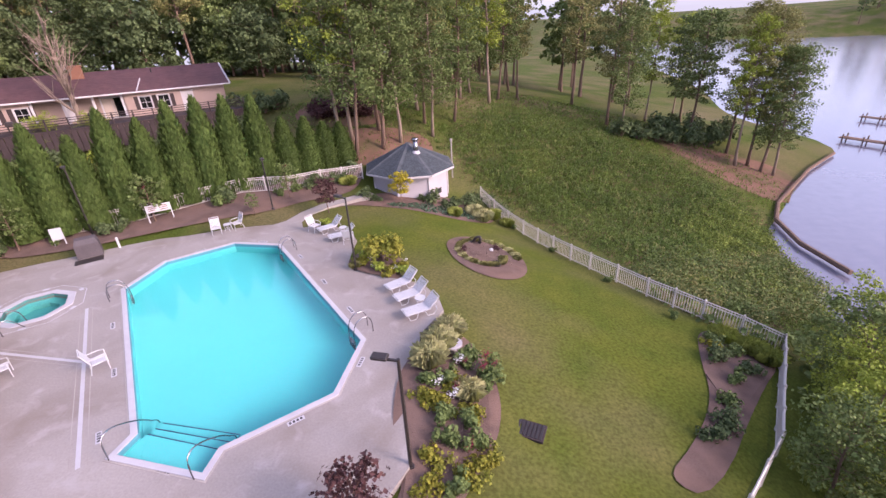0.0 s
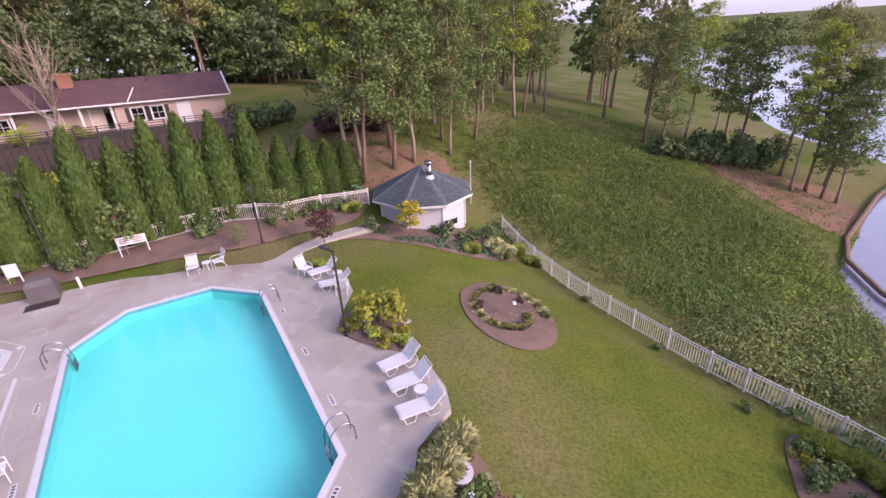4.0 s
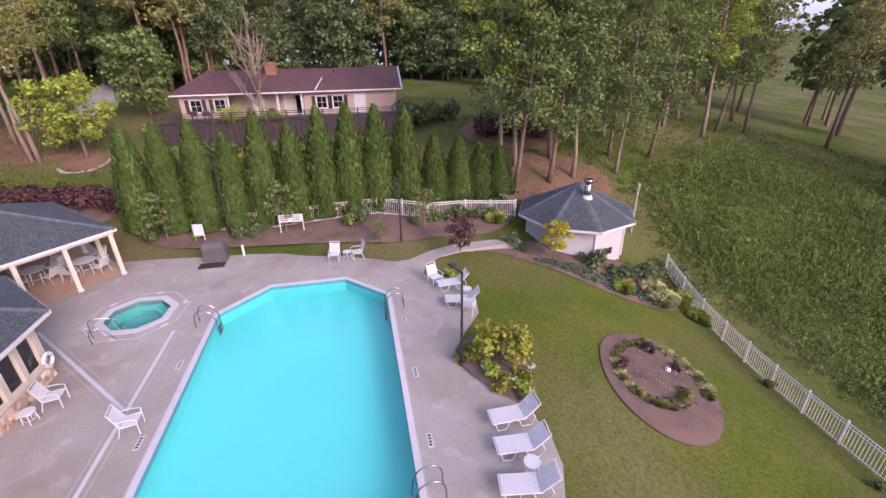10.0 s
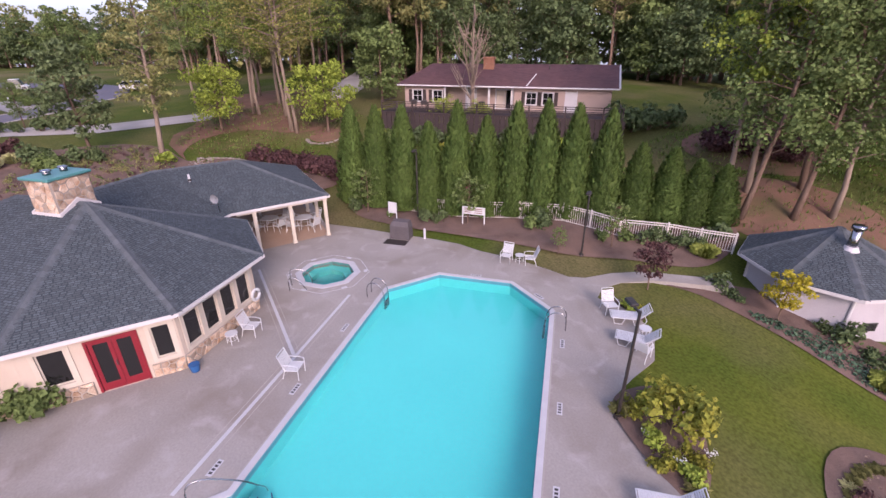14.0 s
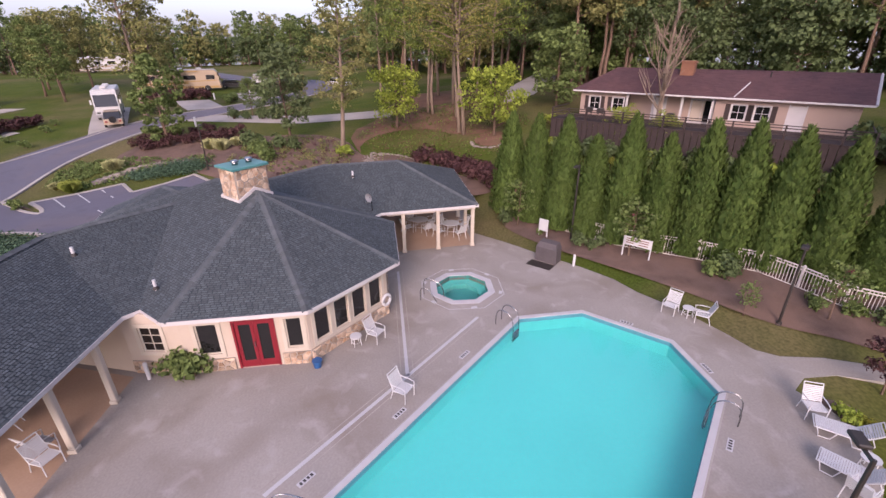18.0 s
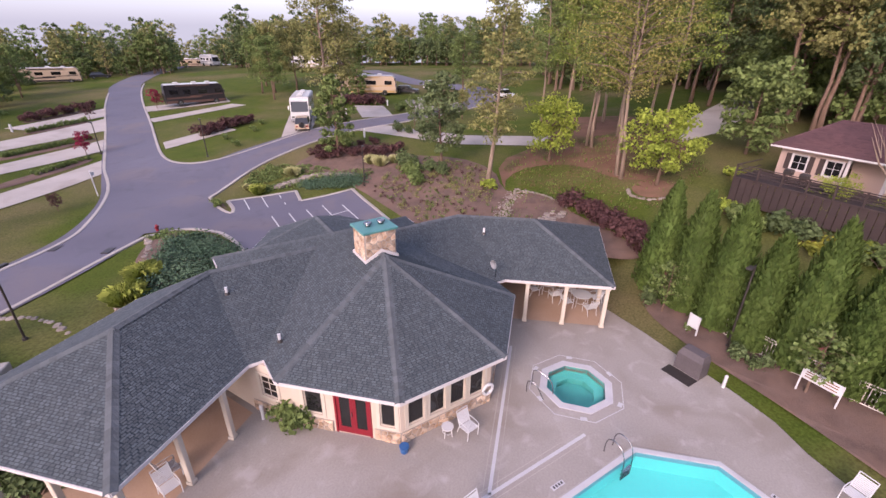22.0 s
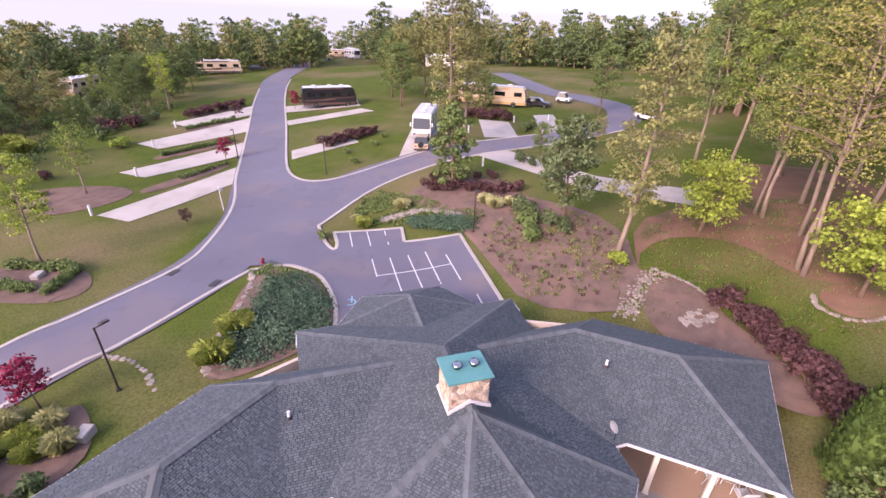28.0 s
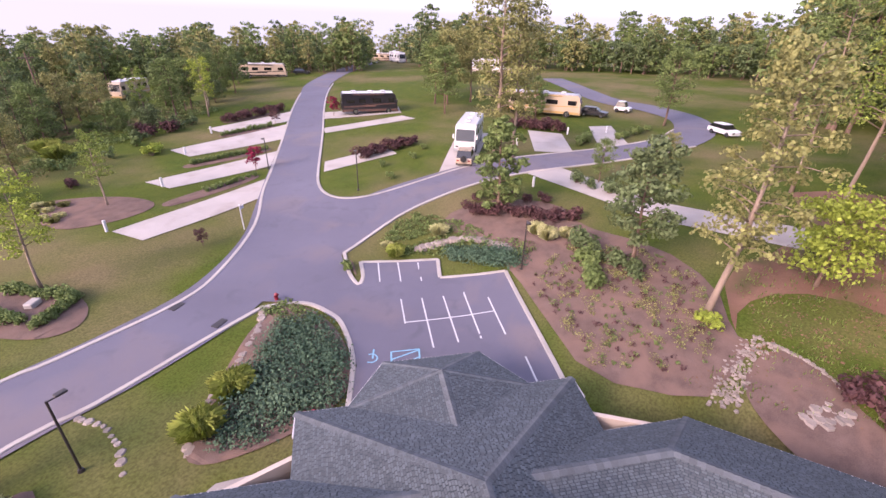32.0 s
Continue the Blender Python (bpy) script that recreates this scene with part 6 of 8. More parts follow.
# by the wings of the clubhouse
for x, y, s in ((-17.2, 4.6, 1.5), (-16.75, 5.1, 1.3), (-17.1, 5.2, 1.2)):
    bush(S_GREEN[1], x, y, s, "leafy green shrub in the corner of the clubhouse", "corner shrubs")
bed([(-15.9, -7.6), (-13.6, -4.4), (-12.8, -1.8), (-11.6, -2.6), (-12.0, -5.0), (-10.0, -8.4), (-11.6, -11.6), (-14.6, -13.4)], MULCH, "dark mulch beside the open wing", 0.045)
for i, (x, y, s) in enumerate(((-13.0, -2.4, 1.3), (-13.6, -3.6, 1.4), (-14.4, -5.4, 1.5), (-14.9, -6.6, 1.4), (-14.2, -7.0, 1.2), (-15.2, -8.2, 1.3), (-13.9, -8.6, 1.6), (-12.9, -7.4, 1.1), (-12.6, -9.4, 1.7), (-11.4, -8.6, 1.5), (-13.6, -10.4, 1.7),
                               (-12.2, -10.9, 1.8), (-14.4, -11.7, 1.7), (-13.2, -12.6, 1.7), (-10.6, -9.9, 1.6), (-12.4, -3.6, 0.8), (-15.0, -12.9, 1.4), (-10.2, -8.2, 1.3))):
    bush((S_DARK + S_GREEN)[i % 4], x, y, s, "dark green shrub beside the open wing", "wing shrubs")
for i, (x, y) in enumerate(((-17.2, -13.4), (-17.0, -11.6), (-18.0, -11.5), (-16.7, -10.4), (-17.4, -9.8), (-15.9, -12.0))):
    tuft(i % 2, x, y, 1.2, "arching ornamental grass near the lane", "lane grasses")
for x, y, s, k in ((-26.9, -8.9, 1.75, 1), (-24.4, -8.1, 1.75, 1), (-43.12, -9.44, 1.3, 1), (-47.24, -7.64, 1.3, 0), (-49.21, 1.06, 1.4, 0), (-49.77, -0.03, 1.3, 0), (-49.83, 2.42, 1.1, 0), (-43.74, -10.73, 0.8, 0)):
    tuft(k, x, y, s, "rounded clump of yellow-green ornamental grass", "park grasses")
lone(CRAPE[1], -18.5, -13.29, 1.0, "crimson-flowered crape myrtle beside the lane", 0)
for i, (x, y, s) in enumerate(((-69.6, -49.6, 0.8), (-52.6, -35.4, 0.95), (-80.5, -44.3, 0.7), (-78.1, -44.5, 1.05), (-36.9, -24.4, 0.5))):
    lone(CRAPE[1 if i % 2 else 0], x, y, s, "small red-leaved tree beside a camper pad", i * 70, "park crape myrtles")
for i, (x, y, s) in enumerate(((-40, -68, 0.9), (-51, -73, 0.95), (-79, -76, 1.0), (-33, -60, 0.85), (-45, -66, 0.95), (-55, -70, 0.9), (-65.5, -68.5, 1.05), (-37, -54.5, 0.8), (-70, -70.5, 1.0), (-30.5, -49.5, 0.8), (-86, -78, 1.05))):
    lone(YOUNG[i % 2], x, y, s, "slender leafy tree by the camper pads", i * 83, "park trees")
for i, (x, y, s) in enumerate(((-57.5, -63.0, 0.42), (-55, -67, 0.45), (-63, -74, 0.5), (-70, -78, 0.55), (-77, -73, 0.5), (-85, -81, 0.55), (-47, -71, 0.5), (-30, -52, 0.4))):
    low_tree(x, y, i, s, i * 59, "park trees")
# hedges and shrubs of the park
def row(x0, y0, x1, y1, n, meshes, s, label, group):
    for i in range(n):
        t = i / max(1, n - 1)
        bush(meshes[i % len(meshes)], x0 + (x1 - x0) * t, y0 + (y1 - y0) * t, s * RND.uniform(0.85, 1.15), label, group)


bed([(-34.5, -46.5), (-38.4, -43.0), (-40.6, -38.5), (-40.2, -34.8), (-35.4, -34.6), (-31.6, -38.0)], MULCH, "rough brown mulch beside the camper pads")
for x, y, s in ((-44.2, -63.8, 2.6), (-43.4, -59.6, 2.5)):
    tuft(1, x, y, s, "tall round clump of pale green ornamental grass", "park grasses")
bush(S_BURG[1], -38.6, -47.6, 1.3, "brownish conical shrub beside the rough mulch")
bush(S_LIME[0], -49.6, -50.6, 1.9, "rounded lime-green shrub beside a camper pad")
bush(S_LIME[0], -50.8, -51.9, 1.7, "rounded lime-green shrub beside a camper pad")
for i, (x, y, s) in enumerate(((-46.5, -54.0, 1.2), (-53.1, -58.4, 1.8), (-51.2, -56.4, 1.5), (-52.7, -70.1, 2.2), (-54.9, -60.0, 2.0), (-57.6, -59.3, 2.1), (-59.4, -60.0, 1.9), (-62.5, -60.5, 1.6), (-40.5, -56.0, 1.7))):
    bush((S_DARK + S_GREEN + S_BURG)[i % 6], x, y, s, "loose dark shrub beyond the camper pads", "pad shrubs")
for i, (x, y) in enumerate(((-34.2, -42.6), (-35.0, -43.9), (-34.4, -44.8), (-33.6, -43.4), (-33.0, -41.0), (-35.6, -42.6), (-34.0, -40.2), (-33.2, -39.4))):
    tuft(2 + i % 2, x, y, 1.4, "dry tufted grass on the rough mulch", "pad grasses")
row(-45.0, -34.5, -51.2, -34.0, 8, S_GREEN, 0.75, "low clipped green shrub between the pads", "pad hedge")
row(-50.0, -43.2, -59.0, -40.6, 13, S_GREEN, 0.95, "low clipped green shrub between the pads", "pad hedge")
row(-60.4, -50.7, -67.8, -49.1, 10, S_GREEN, 0.95, "low clipped green shrub between the pads", "pad hedge")
row(-66.5, -57.0, -75.8, -55.3, 8, S_BURG, 1.5, "dark red-brown shrub between the pads", "pad hedge")
row(-60.65, -25.71, -68.05, -22.91, 8, S_BURG, 1.5, "dark red-brown shrub on the island", "island shrubs")
for x, y in ((-55.74, -18.24), (-58.9, -21.47), (-62.74, -19.53), (-66.61, -20.23)):
    bush(S_GREEN[0], x, y, 0.95, "round clipped green shrub on the island grass", "island shrubs")
row(-82.22, -13.82, -83.04, -6.54, 8, S_BURG, 1.7, "brownish hedge before the tan coach", "coach hedge")
row(-76.93, -2.49, -79.98, -2.13, 3, S_GREEN, 1.7, "rounded green shrub between the pads", "loop shrubs")
row(-82.18, 1.8, -89.71, 4.78, 5, S_GREEN, 1.3, "rounded green shrub on the loop bed", "loop shrubs")
row(-51.02, -6.33, -52.22, 2.13, 8, S_BURG, 1.2, "red-brown shrub on the mulch bank", "bank shrubs")
row(-53.67, -6.83, -55.12, -0.99, 5, S_BURG, 0.9, "red-brown shrub on the mulch bank", "bank shrubs")
row(-46.97, 4.45, -43.97, 5.88, 4, S_GREEN, 1.5, "open green shrub on the mulch bank", "bank shrubs")
row(-48.38, 3.71, -45.48, 8.11, 4, S_DARK, 1.6, "open green shrub on the mulch bank", "bank shrubs")
row(-61.18, 0.6, -58.31, 5.74, 4, S_DARK, 1.3, "dark shrub beside the curved pad", "bank shrubs")
bush(S_LIME[0], -41.6, 12.4, 1.4, "leafy lime-green shrub at the foot of the oak")
bush(S_GREEN[0], -39.57, -11.52, 1.1, "green shrub in the kerbed planter")
row(-39.42, 18.92, -36.06, 21.41, 5, S_BURG, 1.3, "dense burgundy hedge behind the clubhouse", "burgundy hedge")
row(-35.29, 21.97, -31.47, 23.38, 5, S_BURG, 1.4, "dense burgundy hedge behind the clubhouse", "burgundy hedge")
row(-38.08, 20.64, -33.09, 23.46, 7, S_BURG, 1.3, "dense burgundy hedge behind the clubhouse", "burgundy hedge")
row(-26.0, -29.6, -27.5, -24.8, 9, S_GREEN, 1.0, "low green hedge round a plaque", "plaque hedge")
row(-23.4, -29.8, -24.6, -25.0, 9, S_GREEN, 0.9, "low green hedge round a plaque", "plaque hedge")
row(-27.3, -24.4, -24.9, -23.7, 6, S_GREEN, 1.0, "low green hedge round a plaque", "plaque hedge")
row(-14.94, 44.84, -10.17, 46.37, 7, S_BURG, 1.5, "burgundy bush on the hillside", "hill bushes")
row(-15.32, 46.53, -11.07, 48.19, 6, S_BURG, 1.5, "burgundy bush on the hillside", "hill bushes")
row(-41.11, 31.67, -35.51, 35.31, 8, S_LIME, 1.6, "yellow-green shrub below the house deck", "house shrubs")
row(-34.5, 35.88, -23.67, 42.9, 10, S_DARK, 1.2, "dark shrub below the house deck", "house shrubs")
row(-22.31, 43.82, -20.12, 47.33, 4, S_DARK, 2.2, "dark evergreen at the corner of the house", "house shrubs")
MHF = pose(-30.85, 38.42, 4.9, 0, 0, 36.4)
for i in range(16):
    p = MHF @ Vector((-9.8 + i * 1.3, -4.2 - 0.4 * (i % 3), 0))
    bush((S_LIME + S_DARK + S_GREEN)[i * 5 % 6], p.x, p.y, 1.5 + 0.3 * (i % 2), "leafy shrub along the foot of the house deck", "deck shrubs")
lone(LAKE_T[0], -33.77, 34.15, 0.55, "small yellow-green tree below the house", 10)
lone(LAKE_T[0], -31.11, 36.01, 0.5, "small yellow-green tree below the house", 100)
row(18.29, 55.13, 30.11, 58.14, 6, S_DARK, 2.4, "dark bush among the shore trees", "shore bushes")
row(24.15, 60.05, 34.04, 62.13, 5, S_DARK, 2.6, "dark bush among the shore trees", "shore bushes")

# ---- ranch house on the hill ----
MH = pose(-30.85, 38.42, 4.9, 0, 0, 36.4) @ Matrix.Diagonal((0.91, 0.91, 0.86, 1))
house = thing("house", "long tan ranch house with a brown roof and dark deck", "house", MH)
HZ, HR = 3.0, 4.9
for p0, p1, ops in (((-10.3, 0.3), (-6.0, 0.3), [(0.9, 1.9, 1.2, 2.4), (3.1, 4.1, 1.2, 2.4)]), ((-6.0, 1.5), (1.2, 1.5), [(2.2, 3.1, 0.55, 2.5), (5.2, 6.9, 0.55, 2.5)]),
                    ((1.2, 0.3), (10.3, 0.3), [(1.2, 2.2, 1.2, 2.4), (2.8, 3.8, 1.2, 2.4), (5.0, 5.95, 0.55, 2.55)])):
    w = wall_piece(p0, p1, -0.8, 2.9, ops)
    wl = part("wall", w[0], SIDING, house, "tan lap siding")
    for k in range(12):
        part("siding_board", Mesh().box(0, -0.012, 0.6 + k * 0.19, ops[0][0] - 0.15, -0.002, 0.6 + k * 0.19 + 0.012, w[1]), SIDING, wl)
    for a, b, lo, hi in ops:
        if lo > 1:
            win = window(wl, w[1], a, b, lo, hi, TRIM, (2, 2), surround=0.08)
            for s0, s1 in ((a - 0.45, a - 0.1), (b + 0.1, b + 0.45)):
                part("shutter", Mesh().box(s0, -0.05, lo - 0.05, s1, -0.004, hi + 0.05, w[1]), DARK_WOOD, win, "dark shutter")
        elif b - a < 1:
            part("door", Mesh().box(a, 0.02, lo, b, 0.08, hi, w[1]).box(a - 0.1, -0.03, lo, a, -0.002, hi + 0.1, w[1]).box(b, -0.03, lo, b + 0.1, -0.002, hi + 0.1, w[1]), TRIM, wl, "white panelled door")
        else:
            win = window(wl, w[1], a, b, lo, hi, TRIM, (2, 1), surround=0.1)
            part("curtain", Mesh().box(a + 0.06, 0.046, lo + 0.06, (a + b) / 2 + 0.2, 0.053, hi - 0.06, w[1]), STUCCO, win, "pale drawn curtain")
for x in (-5.9, -3.6, -1.3, 1.0):
    part("post", Mesh().box(x - 0.1, 0.2, 0.55, x + 0.1, 0.4, 2.85, None, 0.02), TRIM, house, "white porch post")
for q in ((-10.3, 0.5, -10.1, 8.5), (10.1, 0.5, 10.3, 8.5), (-10.1, 8.3, 10.1, 8.5)):
    part("wall", Mesh().box(q[0], q[1], -0.8, q[2], q[3], 2.9), SIDING, house)
part("gable", Mesh().add([(10.25, -0.2, HZ - 0.1), (10.25, 9.0, HZ - 0.1), (10.25, 4.4, HR - 0.1), (10.15, -0.2, HZ - 0.1), (10.15, 9.0, HZ - 0.1), (10.15, 4.4, HR - 0.1)], [(0, 1, 2), (5, 4, 3), (0, 3, 4, 1), (1, 4, 5, 2), (2, 5, 3, 0)]), SIDING, house)
h0, h1, h2, h3 = (-10.9, -0.3, HZ), (10.9, -0.3, HZ), (10.9, 9.1, HZ), (-10.9, 9.1, HZ)
r0, r1 = (-8.5, 4.4, HR), (10.9, 4.4, HR)
roof(house, [[h0, h1, r1, r0], [h2, h3, r0, r1], [h3, h0, r0]], [(r0, r1), (h0, r0)], [(h0, h1), (h3, h0)], BROWN_SHINGLE, BROWN_SHINGLE, 0.4, 0.2, 60)
for a, b in (((10.9, -0.3, HZ), (10.9, 4.4, HR)), ((10.9, 9.1, HZ), (10.9, 4.4, HR))):
    part("barge_board", Mesh().tube([a, b], 0.09, 4), TRIM, house, "white barge board")
cap(house, (2.4, -0.3, HZ + 0.06), (3.0, 2.2, HZ + 1.07), TRIM, 0.06)
part("chimney", Mesh().box(-2.6, 3.2, 3.6, -1.5, 4.0, 5.7, None, 0.03).box(-2.68, 3.12, 5.5, -1.42, 4.08, 5.62), BRICK, house, "small brick chimney")
part("roof_vent", Mesh().cyl(4.2, 3.4, 4.3, 4.9, 0.06, n=8), DARK_METAL, house)
hd = part("deck", Mesh().box(-11.5, -3.4, 0.42, 11.2, 0.3, 0.55), DARK_WOOD, house, "dark wooden deck with railing")
for i in range(46):
    x = -11.4 + i * 0.5
    part("skirt_board", Mesh().box(x, -3.36, -1.6, x + 0.46, -3.3, 0.42), DARK_WOOD, hd)
for x in [-11.4 + i * 1.62 for i in range(15)]:
    part("rail_post", Mesh().box(x - 0.06, -3.4, 0.4, x + 0.06, -3.28, 1.6), DARK_WOOD, hd)
for z in (0.85, 1.1, 1.33, 1.52):
    part("rail", Mesh().box(-11.4, -3.37, z, 11.1, -3.3, z + 0.06), DARK_WOOD, hd)
for x in (-11.46, 11.08):
    for z in (0.95, 1.5):
        part("rail", Mesh().box(x, -3.3, z, x + 0.08, 0.3, z + 0.08), DARK_WOOD, hd)
for x in (-11.5, 11.1):
    part("skirt_board", Mesh().box(x, -3.3, -1.6, x + 0.08, 0.3, 0.42), DARK_WOOD, hd)
for x, y in ((-8.6, -1.6), (-7.4, -2.0), (-1.6, -1.6)):
    gm2 = Mesh().box(-0.3, -0.25, 0.7, 0.3, 0.25, 1.15, None, 0.08).cyl(0.2, 0.15, 0.1, 0.7, 0.03).cyl(-0.2, 0.15, 0.1, 0.7, 0.03).cyl(0.2, -0.15, 0.1, 0.7, 0.03).cyl(-0.2, -0.15, 0.1, 0.7, 0.03)
    t = thing("deck_chair", "dark patio seat on the wooden deck", "chair", MH @ pose(x, y, 0.45))
    part("seat", gm2, DARK_METAL, t)

# ---- octagonal pump house ----
HUT_M = pose(-4.7, 35.9, -1.25, 0, 0, 12) @ Matrix.Diagonal((1.1, 1.1, 1.06, 1))
hut = thing("pump_house", "small octagonal white hut with a dark shingle roof", "hut", HUT_M)
octo = lambda r, z: [(r * math.cos(radians(22.5 + 45 * i)), r * math.sin(radians(22.5 + 45 * i)), z) for i in range(8)]
part("wall", Mesh().prism([p[:2] for p in octo(2.9, 0)], -0.4, 2.2), HUT_WALL, hut, "white painted siding")
for i, p in enumerate(octo(2.92, 0)):
    part("corner_board", Mesh().cyl(p[0], p[1], 0, 2.2, 0.06, n=8), TRIM, hut)
ev = octo(3.45, 2.2)
roof(hut, [[ev[i], ev[(i + 1) % 8], (0, 0, 3.95)] for i in range(8)], [(ev[i], (0, 0, 3.95)) for i in range(8)], [(ev[i], ev[(i + 1) % 8]) for i in range(8)], seed=80)
part("vent_pipe", Mesh().cyl(0.5, -0.9, 3.2, 4.3, 0.17, n=14).cyl(0.5, -0.9, 4.3, 4.45, 0.26, 0.24, n=14), METAL, hut, "shiny metal vent", True)
part("flashing", Mesh().cyl(0.5, -0.9, 3.3, 3.5, 0.32, 0.22, n=14), TRIM, hut)
for k in range(6):
    part("louvre", Mesh().box(-0.3, -0.03, 0.35 + k * 0.07, 0.3, 0.04, 0.39 + k * 0.07, pose(2.7 * math.cos(radians(-45)), 2.7 * math.sin(radians(-45)), 0, 0, 0, 45)), METAL, hut, "slatted wall vent")
pole = thing("light_pole", "short grey pole behind the pump house", "pole", at(-1.3, 38.65))
part("pole", Mesh().cyl(0, 0, -0.3, 3.3, 0.06, n=8), PAD, pole)
part("lamp_head", Mesh().cyl(0, 0, 3.3, 3.45, 0.12, 0.1, n=10), PAD, pole)

# ---- fences ----
def fence(pts, label, height=1.15, gap=0.13, panel=1.9, material=None):
    """White aluminium fence following the ground: posts, rails and pickets."""
    t = thing("fence", label, "fence")
    mt = material or FENCE
    run = []
    for a, b in zip(pts, pts[1:]):
        n = max(1, round(math.dist(a, b) / panel))
        run += [(a[0] + (b[0] - a[0]) * i / n, a[1] + (b[1] - a[1]) * i / n) for i in range(n)]
    run.append(pts[-1])
    for p in run:
        z = gz(*p)
        part("post", Mesh().box(p[0] - 0.045, p[1] - 0.045, z - 0.2, p[0] + 0.045, p[1] + 0.045, z + height + 0.06).cyl(p[0], p[1], z + height + 0.06, z + height + 0.1, 0.05, 0.02, 6), mt, t)
    pk = Mesh()
    for a, b in zip(run, run[1:]):
        za, zb = gz(*a), gz(*b)
        for h in (0.12, height - 0.16, height - 0.02):
            part("rail", Mesh().tube([(*a, za + h), (*b, zb + h)], 0.03, 4), mt, t)
        n = int(math.dist(a, b) / gap)
        for i in range(1, n):
            f = i / n
            x, y, z = a[0] + (b[0] - a[0]) * f, a[1] + (b[1] - a[1]) * f, za + (zb - za) * f
            pk.box(x - 0.012, y - 0.012, z + 0.05, x + 0.012, y + 0.012, z + height)
    tagged(part("picket_run", pk, mt, t), kind="stuff")
    return t


fence([(1.2, 36.6), (2.3, 35.0), (4.4, 31.7), (6.2, 28.7), (8.1, 25.9), (10.5, 22.4), (12.6, 20.2), (15.4, 18.0)], "white metal picket fence along the lawn")
fence([(15.4, 18.0), (12.8, 14.0), (11.2, 11.5), (8.4, 8.6)], "white metal picket fence at the lake corner")
fence([(-29.6, 22.5), (-25.4, 24.3), (-21.9, 26.4), (-18.7, 28.9), (-16.6, 30.5), (-13.4, 31.7), (-11.5, 33.5), (-8.6, 35.3)], "white metal picket fence before the arborvitae")
fence([(-14.0, -4.6), (-12.2, -5.7), (-10.9, -6.8), (-9.0, -7.5)], "white metal picket fence beside the wing")

# ---- pool furniture ----
def frame_tube(me, pts, r=0.017):
    return me.tube(pts, r, 6)


def build_lounge():
    t = thing("sun_lounger", "white strap sun lounger with a raised back", "sun lounger")
    for s in (-0.31, 0.31):
        part("side_rail", frame_tube(Mesh(), [(0.0, s, 0.31), (0.8, s, 0.31), (1.12, s, 0.31)]), WHITE, t)
        part("back_rail", frame_tube(Mesh(), [(1.08, s, 0.32), (1.34, s, 0.56), (1.56, s, 0.80)]), WHITE, t)
        part("leg", frame_tube(Mesh(), [(0.08, s, 0.31), (0.16, s, 0.02), (0.45, s, 0.02), (0.56, s, 0.31)]), WHITE, t)
        part("leg", frame_tube(Mesh(), [(0.85, s, 0.31), (0.98, s, 0.02), (1.3, s, 0.02), (1.42, s, 0.28), (1.3, s, 0.53)]), WHITE, t)
    part("cross_bar", frame_tube(Mesh(), [(0, -0.31, 0.31), (0, 0.31, 0.31)]), WHITE, t)
    part("cross_bar", frame_tube(Mesh(), [(1.56, -0.31, 0.8), (1.56, 0.31, 0.8)]), WHITE, t)
    for i in range(19):
        x = 0.04 + i * 0.056
        part("strap", Mesh().box(x, -0.31, 0.315, x + 0.045, 0.31, 0.332), WHITE, t)
    for i in range(10):
        f = (i + 0.5) / 11
        part("strap", Mesh().box(-0.022, -0.31, 0.0, 0.022, 0.31, 0.016, pose(1.08 + 0.48 * f, 0, 0.33 + 0.48 * f, 0, -45, 0)), WHITE, t)
    return t


def build_chair():
    t = thing("patio_chair", "white strap patio armchair", "chair")
    for s in (-0.27, 0.27):
        part("arm_frame", frame_tube(Mesh(), [(0.28, s, 0.0), (0.3, s, 0.6), (0.1, s, 0.64), (-0.26, s, 0.62)]), WHITE, t)
        part("back_leg", frame_tube(Mesh(), [(-0.32, s, 0.0), (-0.2, s, 0.4), (-0.42, s, 0.98)]), WHITE, t)
        part("seat_rail", frame_tube(Mesh(), [(0.28, s, 0.42), (-0.2, s, 0.38)]), WHITE, t)
    part("top_rail", frame_tube(Mesh(), [(-0.42, -0.27, 0.98), (-0.42, 0.27, 0.98)]), WHITE, t)
    for i in range(9):
        x = -0.18 + i * 0.052
        part("strap", Mesh().box(x, -0.27, 0.395, x + 0.042, 0.27, 0.41), WHITE, t)
    for i in range(9):
        f = (i + 0.5) / 10
        part("strap", Mesh().box(-0.01, -0.27, -0.022, 0.01, 0.27, 0.022, pose(-0.2 - 0.22 * f, 0, 0.42 + 0.54 * f, 0, -22, 0)), WHITE, t)
    return t


def build_side_table(r=0.24, h=0.45, label="small round white side table", name="side_table"):
    t = thing(name, label, "table")
    part("tabletop", Mesh().cyl(0, 0, h - 0.03, h, r, n=20), WHITE, t)
    for i in range(4):
        a = radians(45 + 90 * i)
        part("leg", frame_tube(Mesh(), [(math.cos(a) * r * 0.75, math.sin(a) * r * 0.75, h - 0.03), (math.cos(a) * r * 0.9, math.sin(a) * r * 0.9, 0)]), WHITE, t)
    part("ring", Mesh().tube([(r * 0.7 * math.cos(radians(a)), r * 0.7 * math.sin(radians(a)), h * 0.35) for a in range(0, 361, 30)], 0.012, 5), WHITE, t)
    return t


def spread_out(build, spots, group):
    first = build()
    first["group"] = group
    x, y, turn = spots[0]
    first.matrix_world = pose(x, y, 0.0, 0, 0, turn)
    for x, y, turn in spots[1:]:
        copy_thing(first, pose(x, y, 0.0, 0, 0, turn))
    return first


